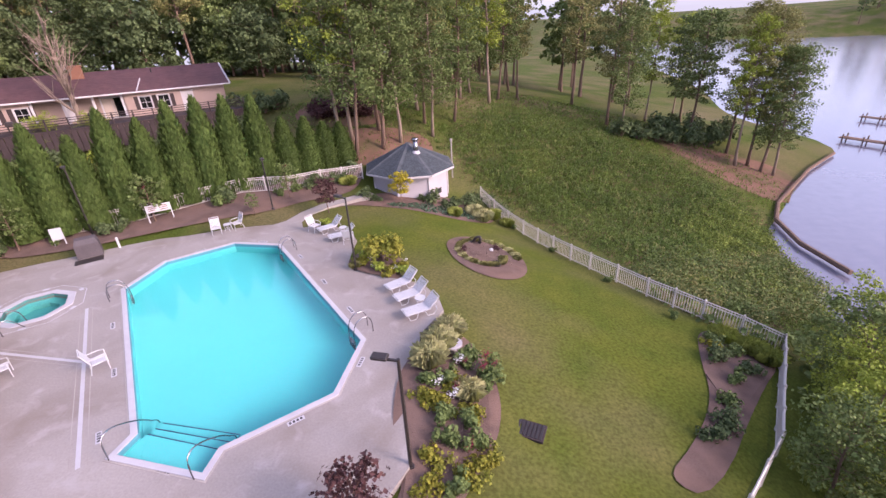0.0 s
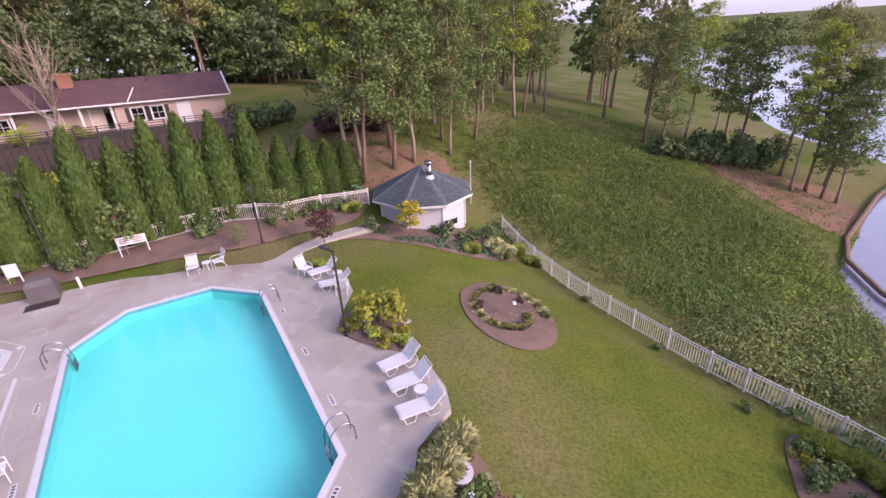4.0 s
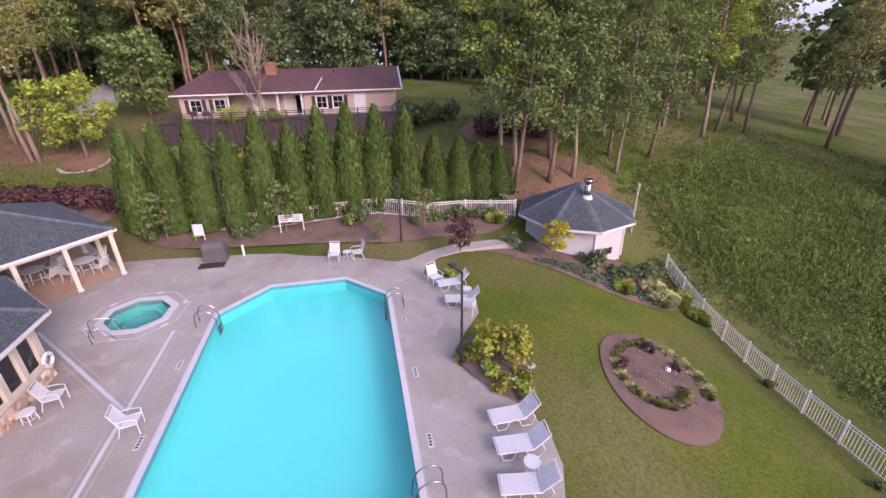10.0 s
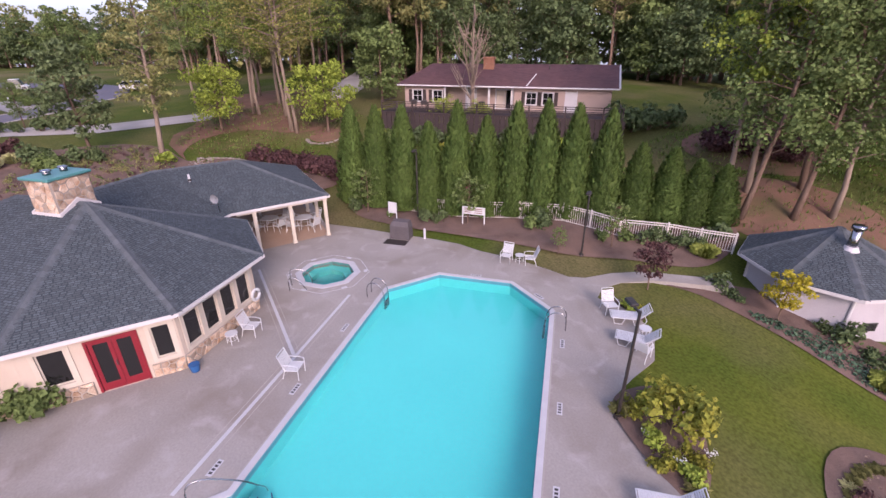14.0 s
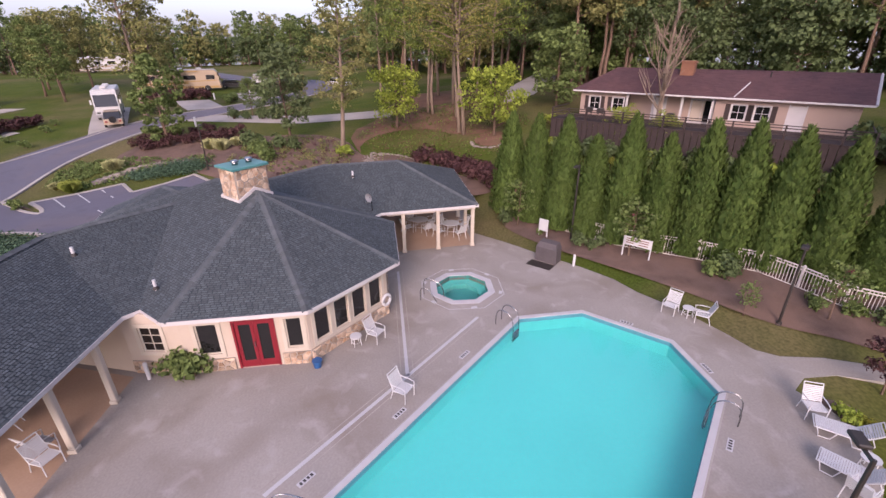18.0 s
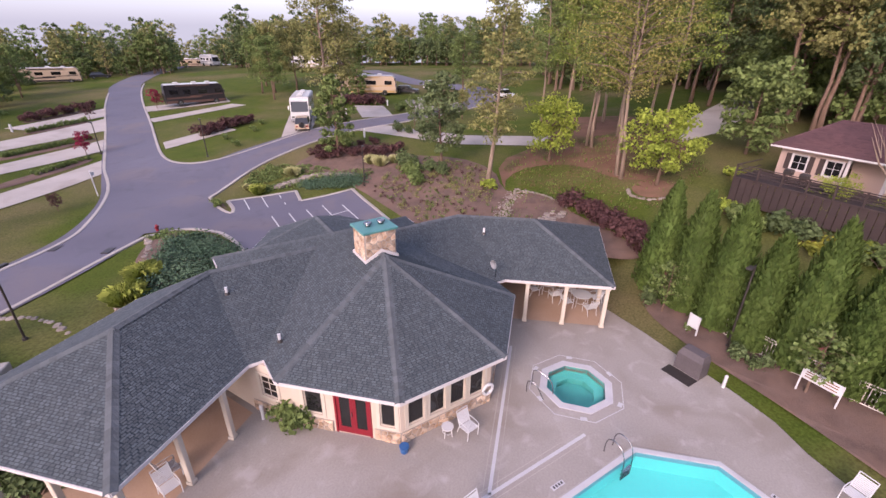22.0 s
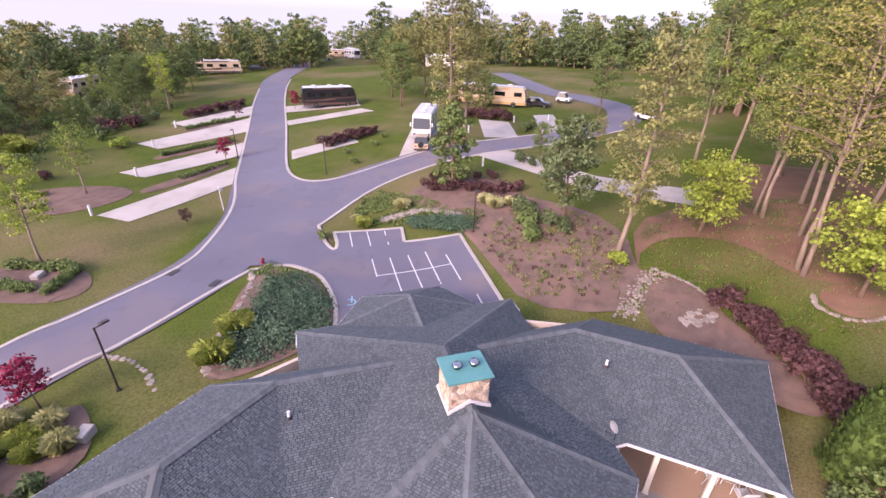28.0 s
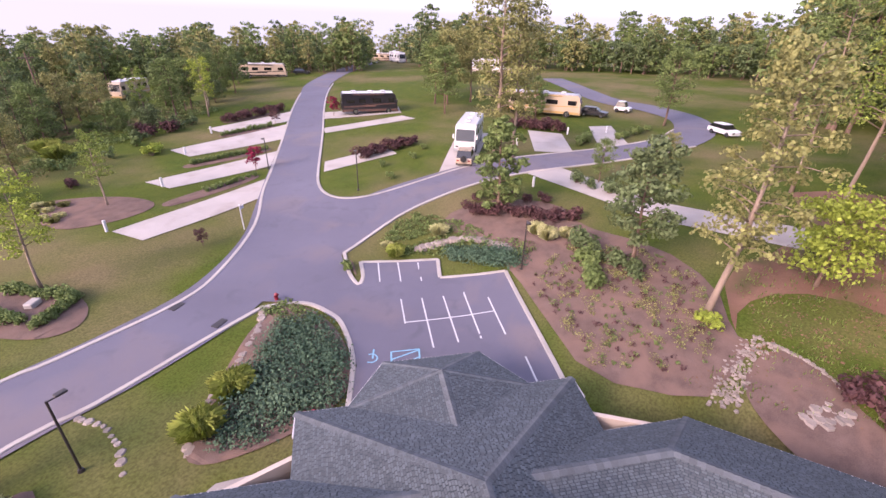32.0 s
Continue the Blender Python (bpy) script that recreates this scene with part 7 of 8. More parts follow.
spread_out(build_lounge, [(-3.45, 17.65, 40), (-2.9, 16.7, 35), (-2.35, 15.55, 30), (-9.0, 24.6, 42), (-8.0, 23.5, 28)], "sun loungers")
spread_out(build_side_table, [(-1.75, 16.55, 0), (-7.4, 24.6, 0), (-15.3, 25.5, 0), (-17.1, 11.1, 20)], "side tables")
spread_out(build_chair, [(-9.4, 25.1, -30), (-6.75, 23.3, 100), (-15.8, 25.0, -60), (-14.8, 25.8, -130), (-13.7, 12.4, 45), (-17.25, 11.9, 45), (-14.2, 1.6, 150), (-13.6, 2.0, 60)], "patio chairs")
# tables and chairs under the open wings
def build_dining():
    t = build_side_table(0.55, 0.72, "round white patio table with a slatted top", "patio_table")
    return t


spread_out(build_dining, [(-28.6, 16.2, 0), (-27.4, 18.0, 0), (-15.2, -0.8, 0)], "patio tables")
spread_out(build_chair, [(x + 0.95 * math.cos(radians(a)), y + 0.95 * math.sin(radians(a)), a + 180) for x, y in ((-28.6, 16.2), (-27.4, 18.0), (-15.2, -0.8)) for a in (20, 110, 200, 290)], "chairs round the tables")
# covered grill
grill = thing("covered_grill", "gas grill under a fitted dark grey cover", "grill", pose(-22.1, 22.15, 0, 0, 0, 38))
part("cover", Mesh().add([(-0.62, -0.36, 0.02), (0.62, -0.36, 0.02), (0.62, 0.36, 0.02), (-0.62, 0.36, 0.02), (-0.6, -0.34, 0.85), (0.6, -0.34, 0.85), (0.6, 0.34, 0.9), (-0.6, 0.34, 0.9), (-0.5, -0.18, 1.12), (0.5, -0.18, 1.12), (0.5, 0.28, 1.16), (-0.5, 0.28, 1.16)],
     [(k * 4 + i, k * 4 + (i + 1) % 4, k * 4 + 4 + (i + 1) % 4, k * 4 + 4 + i) for k in range(2) for i in range(4)] + [(8, 9, 10, 11)]), mat("grill_cover", (0.10, 0.085, 0.09), (0.14, 0.12, 0.125), 2.0, 18.0, 0.8, bump=0.3), grill)
mat_ob = thing("floor_mat", "dark rubber mat before the covered grill", "mat", pose(-21.7, 21.5, 0, 0, 0, 38))
part("mat", Mesh().box(-0.7, -0.35, 0.004, 0.7, 0.35, 0.016), DARK_METAL, mat_ob)
for x, y in ((-21.1, 23.2), (-17.05, 3.6)):
    b = thing("bollard", "short white path bollard", "bollard", at(x, y), "bollards")
    part("post", Mesh().cyl(0, 0, -0.1, 0.62, 0.07, n=12).cyl(0, 0, 0.62, 0.68, 0.08, 0.05, n=12), WHITE, b, smooth=False)


def sign_board(x, y, turn, w, h, z, label, bars):
    t = thing("sign", label, "sign", at(x, y, None, turn))
    part("board", Mesh().box(-w / 2, -0.02, z, w / 2, 0.02, z + h, None, 0.01), WHITE, t)
    part("post", Mesh().box(-w / 2 - 0.06, -0.03, -0.2, -w / 2 - 0.004, 0.03, z + h), WHITE, t)
    part("post", Mesh().box(w / 2 + 0.004, -0.03, -0.2, w / 2 + 0.06, 0.03, z + h), WHITE, t)
    for bx, bz, bw in bars:
        part("bar", Mesh().box(bx, -0.026, z + bz, bx + bw, -0.021, z + bz + 0.05), BRICK, t)


sign_board(-20.32, 26.43, 36, 1.35, 0.5, 0.75, "white notice board with red lettering on the fence", [(-0.6, 0.36, 0.5), (-0.6, 0.24, 0.5), (-0.6, 0.12, 0.4), (0.06, 0.36, 0.5), (0.06, 0.24, 0.5), (0.06, 0.1, 0.5)])
sign_board(-24.83, 23.18, 30, 0.5, 0.75, 0.45, "plain white arched tablet by the fence", [])


def lamp_post(x, y, h, label, turn=0.0, z=None, lean_head=0.55):
    t = thing("lamp_post", label, "lamp post", at(x, y, z, turn), "lamp posts")
    part("pole", Mesh().cyl(0, 0, -0.2, h, 0.06, 0.045, 10), DARK_METAL, t)
    part("base_plate", Mesh().cyl(0, 0, -0.02, 0.12, 0.14, 0.11, 12), DARK_METAL, t)
    part("arm", Mesh().box(0, -0.03, h - 0.08, lean_head, 0.03, h - 0.03), DARK_METAL, t)
    head = part("lamp_head", Mesh().box(lean_head - 0.28, -0.13, h - 0.05, lean_head + 0.16, 0.13, h + 0.06, None, 0.03), DARK_METAL, t)
    part("lens", Mesh().box(lean_head - 0.2, -0.09, h - 0.065, lean_head + 0.1, 0.09, h - 0.05), PAD, head)


lamp_post(-5.51, 19.96, 4.0, "dark brown deck lamp post", 150, 0.0)
lamp_post(-1.18, 8.51, 4.0, "dark brown deck lamp post in the flower bed", 170)
lamp_post(-13.46, 28.41, 3.7, "dark lamp post before the arborvitae", -60)
lamp_post(-23.83, 24.54, 4.6, "dark lamp post among the arborvitae", -50)
for x, y, h, turn in ((-51.55, -19.43, 4.2, 30), (-44.9, 0.46, 4.0, 30), (-20.77, -10.9, 4.0, 180), (-53.58, -34.41, 3.8, 30)):
    lamp_post(x, y, h, "black lamp post beside the park lane", turn)

# pool rails, ladders, markers
def rail(parent, pts, label="", r=0.022):
    return part("rail", Mesh().tube(smooth_rail(pts), r, 8), METAL, parent, label, True)


def smooth_rail(pts, n=4):
    pts = [Vector(p) for p in pts]
    out = []
    for i in range(len(pts) - 1):
        p0, p1, p2, p3 = [pts[min(max(k, 0), len(pts) - 1)] for k in (i - 1, i, i + 1, i + 2)]
        out += [0.5 * (2 * p1 + (p2 - p0) * t + (2 * p0 - 5 * p1 + 4 * p2 - p3) * t * t + (3 * p1 - p0 - 3 * p2 + p3) * t ** 3) for t in [k / n for k in range(n)]]
    return out + [pts[-1]]


def ladder(x, y, turn):
    t = thing("pool_ladder", "polished steel pool ladder", "ladder", MP @ pose(x, y, 0, 0, 0, turn), "pool ladders")
    for s in (-0.25, 0.25):
        rail(t, [(0.75, s, 0.0), (0.72, s, 0.55), (0.5, s, 0.8), (0.1, s, 0.7), (-0.1, s, 0.2), (-0.12, s, -0.95)])
    for z in (-0.3, -0.58, -0.86):
        part("tread", Mesh().box(-0.16, -0.25, z, -0.06, 0.25, z + 0.03), METAL, t)


ladder(-4.6, 3.8, 90)
ladder(5.2, 3.8, 90)
ladder(-5.0, -3.8, -90)
steps = part("steps", Mesh().prism([(5.5, -3.7), (5.95, -4.38), (8.28, -2.35), (7.6, -1.8)], -1.1, -0.35, MP).prism([(5.2, -3.5), (5.5, -3.7), (7.6, -1.8), (7.3, -1.5)], -1.1, -0.62, MP).prism([(4.9, -3.3), (5.2, -3.5), (7.3, -1.5), (7.0, -1.2)], -1.1, -0.86, MP), PLASTER, pool, "broad underwater steps")
for q in ([(5.5, -3.66), (7.62, -1.82)], [(5.2, -3.46), (7.32, -1.52)], [(4.9, -3.26), (7.02, -1.22)]):
    z = {5.5: -0.345, 5.2: -0.615, 4.9: -0.855}[q[0][0]]
    part("step_edge", Mesh().tube([(*q[0], z), (*q[1], z)], 0.02, 4, MP), TILE, pool, "dark step nosing")
for x, y, a in ((5.7, -4.1, 220), (8.0, -2.1, 220)):
    t = thing("handrail", "bent steel handrail at the pool steps", "handrail", MP @ pose(x, y, 0, 0, 0, 135), "pool handrails")
    rail(t, [(-0.75, 0, 0.0), (-0.7, 0, 0.75), (-0.3, 0, 0.85), (0.5, 0, 0.3), (1.0, 0, -0.3), (1.1, 0, -0.7)])
spa_rail = thing("handrail", "bent steel handrail at the hot tub steps", "handrail", pose(-20.0, 15.15, 0, 0, 0, 60))
rail(spa_rail, [(-0.6, 0, 0.0), (-0.58, 0, 0.8), (-0.2, 0, 0.85), (0.3, 0, 0.55), (0.45, 0, -0.4)])
rail(spa_rail, [(-0.6, -0.55, 0.0), (-0.58, -0.55, 0.6), (-0.2, -0.55, 0.6), (0.2, -0.55, 0.0)])
for k in range(3):
    part("step", Mesh().box(0.1 + 0.22 * k, -0.6, -0.9, 0.32 + 0.22 * k, 0.1, -0.15 - 0.2 * k, pose(-20.0, 15.15, 0, 0, 0, 60)), TILE, spa, "green spa steps")
n = 0
for x, y, turn in ((-3.4, 4.45, 0), (0.2, 4.45, 0), (3.4, 4.45, 0), (5.0, -4.9, 0), (1.6, -4.45, 0), (-2.2, -4.45, 0), (6.9, 3.3, -45), (8.2, 0.4, 90), (-8.2, 0, 90), (-6.9, 3.3, 45), (7.7, -3.3, 40)):
    t = thing("depth_marker", "small white depth marker tile with dark figures", "marker", MP @ pose(x, y, 0.003, 0, 0, turn), "depth markers")
    part("tile", Mesh().box(-0.28, -0.09, 0, 0.28, 0.09, 0.008), COPING, t)
    for k in range(4):
        part("bar", Mesh().box(-0.22 + k * 0.12, -0.05, 0.008, -0.15 + k * 0.12, 0.05, 0.012), DARK_METAL, t)
for a in range(0, 360, 60):
    t = thing("depth_marker", "small white marker tile round the hot tub", "marker", pose(SPA_C[0] + 1.95 * math.cos(radians(a)), SPA_C[1] + 1.95 * math.sin(radians(a)), 0.003, 0, 0, a), "spa markers")
    part("tile", Mesh().box(-0.09, -0.14, 0, 0.09, 0.14, 0.008), COPING, t)
part("apron_joint", ring(SPA_IN, 0.72, 0.75, -0.02, 0.006), COPING, spa, "pale joint round the tub")
# white drain strips in the deck
for (x0, y0), (x1, y1), w in (((-14.7, 12.75), (-17.7, 16.5), 0.13), ((-14.7, 12.75), (-23.0, 13.8), 0.13), ((-14.7, 12.75), (-11.0, 8.1), 0.13)):
    d = Vector((x1 - x0, y1 - y0))
    m = pose(x0, y0, 0, 0, 0, math.degrees(math.atan2(d.y, d.x)))
    part("drain_strip", Mesh().box(0, -w / 2, 0.002, d.length, w / 2, 0.010, m), COPING, deck, "white deck drain strip")
    for s in (-0.24, 0.22):
        part("joint", Mesh().box(0, s, 0.001, d.length, s + 0.025, 0.004, m), PAD, deck)
# life ring, blue bucket, sprinklers of the wall
lr = thing("life_ring", "white life ring hung on the clubhouse wall", "life ring", MB @ pose(5.33, 1.9, 0.85))
part("ring", Mesh().tube([(0.03, 0.24 * math.cos(radians(a)), 0.24 * math.sin(radians(a))) for a in range(0, 361, 20)], 0.07, 8), WHITE, lr, smooth=True)
bk = thing("bucket", "small blue bucket at the wall corner", "bucket", MB @ pose(5.6, -2.2, 0))
part("bucket", Mesh().cyl(0, 0, 0.0, 0.3, 0.14, 0.19, 14), mat("blue_plastic", (0.04, 0.16, 0.42), (0.03, 0.13, 0.36), 2, 20, 0.4), bk)
# drain grate in the lawn, sculptures of the oval bed
gr = thing("drain_grate", "dark rectangular drain grate in the lawn", "grate", at(2.39, 10.54, None, -20))
part("frame", Mesh().box(-0.55, -0.35, -0.05, 0.55, 0.35, 0.05), DARK_WOOD, gr)
for k in range(8):
    part("slat", Mesh().box(-0.5 + k * 0.13, -0.3, 0.05, -0.42 + k * 0.13, 0.3, 0.07), DARK_METAL, gr)
sc = thing("garden_ornament", "dark curled garden ornament on the mulch", "ornament", at(0.64, 25.79))
part("body", Mesh().tube(smooth_rail([(-0.5, 0, 0.12), (-0.1, 0.1, 0.2), (0.1, 0, 0.5), (0.35, 0, 0.55), (0.4, 0, 0.2), (0.3, 0.2, 0.1)]), 0.09, 8), DARK_METAL, sc, smooth=True)
ball = thing("garden_globe", "small white globe on the mulch", "ornament", at(1.69, 25.09))
part("globe", Mesh().tube([(0, 0, 0.02), (0, 0, 0.06), (0, 0, 0.14), (0, 0, 0.22), (0, 0, 0.27)], [0.03, 0.1, 0.13, 0.1, 0.03], 12), WHITE, ball, smooth=True)
pt = thing("basin", "dark round basin in the oval bed", "basin", at(1.85, 22.62))
part("bowl", Mesh().cyl(0, 0, 0.0, 0.2, 0.3, 0.34, 18), DARK_METAL, pt)
part("water", Mesh().cyl(0, 0, 0.16, 0.205, 0.28, 0.28, 18), GLASS, pt)
disc = thing("garden_table", "round pale stone-topped table in the flower bed", "table", at(-0.17, 13.63))
part("pedestal", Mesh().cyl(0, 0, -0.1, 0.5, 0.16, 0.1, 14), PAD, disc)
part("tabletop", Mesh().cyl(0, 0, 0.5, 0.56, 0.36, n=24), HUT_WALL, disc)
# stepping stones, dry stream and edging
def stone_run(parent, pts, n, width, size, seed, rise=0.35):
    r2 = random.Random(seed)
    c = smooth_line(pts, 10)
    for i in range(n):
        p = c[int(i / n * (len(c) - 1))]
        x, y = p[0] + r2.uniform(-width, width), p[1] + r2.uniform(-width, width)
        z, s = gz(x, y) + 0.03, size * r2.uniform(0.6, 1.3)
        k = 7
        a0 = r2.uniform(0, 6)
        o = [(x + s * r2.uniform(0.75, 1.1) * math.cos(a0 + 6.283 * j / k), y + s * r2.uniform(0.75, 1.1) * math.sin(a0 + 6.283 * j / k)) for j in range(k)]
        me = Mesh().add([(*q, z - 0.05) for q in o] + [(x + (q[0] - x) * 0.75, y + (q[1] - y) * 0.75, z + s * rise) for q in o], [(j, (j + 1) % k, k + (j + 1) % k, k + j) for j in range(k)] + [tuple(range(k, 2 * k))])
        part("stone", me, PALE_STONE, parent)


PALE_STONE = mat("pale_stone", (0.40, 0.34, 0.29), (0.30, 0.25, 0.21), 2.0, 20.0, 0.9, bump=0.4, island=0.25)
st = thing("stone_stream", "dry stream of pale cobbles on the mulch bank", "stones")
stone_run(st, [(-37.08, 13.24), (-38.13, 13.57), (-40.19, 14.23), (-41.6, 15.21)], 260, 0.6, 0.1, 1)
st = thing("stone_edging", "line of pale edging stones round the bed", "stones")
stone_run(st, [(-41.64, 15.34), (-41.44, 16.17), (-40.71, 17.52), (-39.25, 18.82)], 44, 0.06, 0.14, 2)
st = thing("stone_edging", "ring of pale stones round the maple bed", "stones")
stone_run(st, [(-41.12, 23.83), (-39.98, 24.02), (-39.18, 25.5), (-39.81, 27.07), (-41.03, 27.78)], 44, 0.06, 0.16, 3)
st = thing("stepping_stones", "curved row of pale stepping stones in the grass", "stones")
stone_run(st, [(-22.2, -14.0), (-22.5, -12.9), (-22.4, -11.6), (-22.1, -10.4), (-21.2, -8.6)], 12, 0.04, 0.24, 4, 0.05)
st = thing("stone_edging", "low wall of pale boulders beside the juniper", "stones")
stone_run(st, [(-32.59, -13.03), (-30.82, -11.68), (-27.59, -10.06), (-24.78, -9.05), (-23.39, -7.65)], 70, 0.12, 0.24, 5)
st = thing("stone_wall", "low retaining wall of pale rough boulders", "stones")
stone_run(st, [(-44.77, -8.16), (-46.07, -7.06), (-47.27, -5.42), (-47.53, -3.27), (-47.05, -1.16)], 60, 0.12, 0.42, 6)
st = thing("stone_wall", "stepped pale boulders behind the clubhouse", "stones")
stone_run(st, [(-37.38, 16.84), (-37.9, 17.47), (-38.37, 18.1)], 26, 0.45, 0.3, 7)

# ---- roof fittings ----
for x, y, z in ((-20.0, 1.2, 4.0), (-18.0, -0.9, 4.0), (-18.22, 4.23, 3.1), (-27.67, 12.13, 4.15)):
    t = thing("vent_pipe", "short white plumbing vent on the roof", "vent pipe", pose(x, y, z - 0.1), "roof vents")
    part("pipe", Mesh().cyl(0, 0, 0, 0.4, 0.06, n=10), WHITE, t)
    part("collar", Mesh().cyl(0, 0, 0.04, 0.16, 0.12, 0.065, n=10), DARK_METAL, t)
dish = thing("satellite_dish", "grey satellite dish on the edge of the wing roof", "satellite dish", pose(-24.85, 12.85, 3.2, 0, 0, -50))
part("mast", Mesh().tube([(0, 0, -0.3), (0, 0, 0.25), (0.1, 0, 0.4)], 0.03, 8), METAL, dish)
part("reflector", Mesh().add([(0.12 + 0.09 * (r / 0.25) ** 2, r * math.cos(radians(a)), 0.5 + r * math.sin(radians(a))) for r in (0.02, 0.14, 0.25) for a in range(0, 360, 30)], [(k * 12 + i, k * 12 + (i + 1) % 12, k * 12 + 12 + (i + 1) % 12, k * 12 + 12 + i) for k in range(2) for i in range(12)]), mat("dish_grey", (0.30, 0.31, 0.33), (0.26, 0.27, 0.29), 4, 30, 0.5), dish)
part("feed_arm", Mesh().tube([(0.1, 0, 0.25), (0.5, 0, 0.3), (0.55, 0, 0.45)], 0.018, 6), METAL, dish)

# ---- car park markings ----
def stripe(x0, y0, x1, y1, w=0.10, material=None, name="stall_line", label="white stall line"):
    d = Vector((x1 - x0, y1 - y0))
    nn = max(1, int(d.length / 1.5))
    sd = Vector((-d.y, d.x)).normalized() * w / 2
    me = Mesh()
    vs = []
    for i in range(nn + 1):
        p = Vector((x0, y0)) + d * i / nn
        vs += [(p.x + sd.x, p.y + sd.y, gz(p.x + sd.x, p.y + sd.y) + 0.098), (p.x - sd.x, p.y - sd.y, gz(p.x - sd.x, p.y - sd.y) + 0.098)]
    me.add(vs, [(2 * i, 2 * i + 1, 2 * i + 3, 2 * i + 2) for i in range(nn)])
    ob = part(name, me, material or LINE)
    return tagged(ob, label, "road marking", "car park lines", "structure")


for x0, y0, x1, y1 in ((-41.4, -10.0, -39.3, -8.4), (-42.2, -8.7, -40.1, -7.1), (-42.9, -7.3, -40.9, -5.8), (-38.2, -5.9, -36.0, -4.2), (-39.0, -4.7, -34.8, -1.5), (-39.9, -3.5, -35.9, -0.4),
                       (-40.9, -2.4, -36.8, 0.7), (-41.8, -1.2, -37.7, 1.9), (-36.1, -4.3, -39.7, 0.4), (-36.3, 3.6, -34.0, 5.3), (-35.2, 2.3, -32.6, 4.2), (-34.3, 1.0, -31.6, 3.0)):
    stripe(x0, y0, x1, y1)
HC = [(-31.7, -2.4), (-33.3, -3.5), (-34.3, -2.2), (-32.7, -1.2)]
for a, b in zip(HC, HC[1:] + HC[:1]):
    stripe(*a, *b, 0.1, BLUE_LINE, label="blue line of the accessible bay")
for f in (0.33, 0.66):
    stripe(HC[0][0] + (HC[1][0] - HC[0][0]) * f, HC[0][1] + (HC[1][1] - HC[0][1]) * f, HC[3][0] + (HC[2][0] - HC[3][0]) * min(1, f + 0.3), HC[3][1] + (HC[2][1] - HC[3][1]) * min(1, f + 0.3), 0.1, BLUE_LINE, label="blue hatching of the accessible bay")
for a in range(0, 240, 30):
    p = [(-32.3 + 0.36 * math.cos(radians(b)), -4.2 + 0.36 * math.sin(radians(b))) for b in (a, a + 30)]
    stripe(*p[0], *p[1], 0.09, BLUE_LINE, label="blue wheelchair symbol")
stripe(-32.3, -4.1, -33.0, -4.5, 0.1, BLUE_LINE, label="blue wheelchair symbol")
for x, y, turn in ((-30.3, -18.35, 8), (-30.4, -14.35, 8), (-31.06, -2.48, 30)):
    t = thing("storm_drain", "dark cast iron storm drain at the kerb", "drain", at(x, y, None, turn), "storm drains")
    part("grate", Mesh().box(-0.45, -0.25, -0.05, 0.45, 0.25, 0.1), DARK_METAL, t)
for i, (x, y) in enumerate(((-34.38, -33.41), (-43.64, -39.74), (-51.97, -47.42), (-60.63, -53.47), (-72.72, -9.62), (-82.05, -5.21), (-58.54, -3.03), (-85.43, -0.39))):
    t = thing("utility_post", "short white utility post at a camper pad", "post", at(x, y), "utility posts")
    part("post", Mesh().box(-0.1, -0.1, -0.1, 0.1, 0.1, 1.0, None, 0.02), WHITE, t)
hyd = thing("fire_hydrant", "red fire hydrant at the car park entry", "hydrant", at(-34, -13.18))
part("barrel", Mesh().cyl(0, 0, 0, 0.5, 0.13, 0.11, 12).cyl(0, 0, 0.5, 0.62, 0.14, 0.04, 12).cyl(0, 0, 0.0, 0.06, 0.2, 0.2, 12), RED, hyd)
part("outlet", Mesh().tube([(-0.2, 0, 0.38), (0.2, 0, 0.38)], 0.06, 8), RED, hyd)
hyd2 = thing("fire_hydrant", "red standpipe by the clubhouse entry", "hydrant", at(-27.42, -4.01))
part("barrel", Mesh().cyl(0, 0, 0, 0.7, 0.1, 0.1, 10), RED, hyd2)
sg = thing("street_sign", "white street sign on a leaning post", "sign", at(-40.71, -23.94, None, 20))
part("post", Mesh().tube([(0, 0, -0.2), (0.1, 0, 2.4)], 0.05, 8), WHITE, sg)
part("blade", Mesh().box(-0.5, -0.02, 1.9, 0.1, 0.02, 2.2), WHITE, sg)
plq = thing("plaque", "pale stone plaque within the low hedge", "plaque", at(-25.9, -26.4, None, 30))
part("stone", Mesh().box(-0.45, -0.3, 0, 0.45, 0.3, 0.4, None, 0.06), PAD, plq)
box = thing("utility_box", "small grey utility box near the lane", "box", at(-18.15, -9.39, None, 20))
part("body", Mesh().box(-0.4, -0.3, 0, 0.4, 0.3, 0.5, None, 0.04), PAD, box)


# ---- vehicles ----
def paint(name, c, rough=0.3):
    return mat(name, c, tuple(x * 0.92 for x in c), 0.6, 20.0, rough, bump=0.0, spec=0.5)


P_WHITE, P_BLACK, P_TAN, P_BROWN, P_SILVER, P_GOLD = paint("white_paint", (0.78, 0.78, 0.77)), paint("black_paint", (0.02, 0.018, 0.022)), paint("tan_paint", (0.60, 0.47, 0.33)), paint("brown_paint", (0.16, 0.09, 0.07)), paint("silver_paint", (0.42, 0.42, 0.44)), paint("gold_paint", (0.55, 0.36, 0.12))
TYRE = mat("tyre", (0.018, 0.018, 0.018), (0.03, 0.03, 0.03), 5, 40, 0.9)
LAMP_RED = mat("tail_lamp", (0.35, 0.02, 0.02), (0.3, 0.02, 0.02), 5, 40, 0.3)


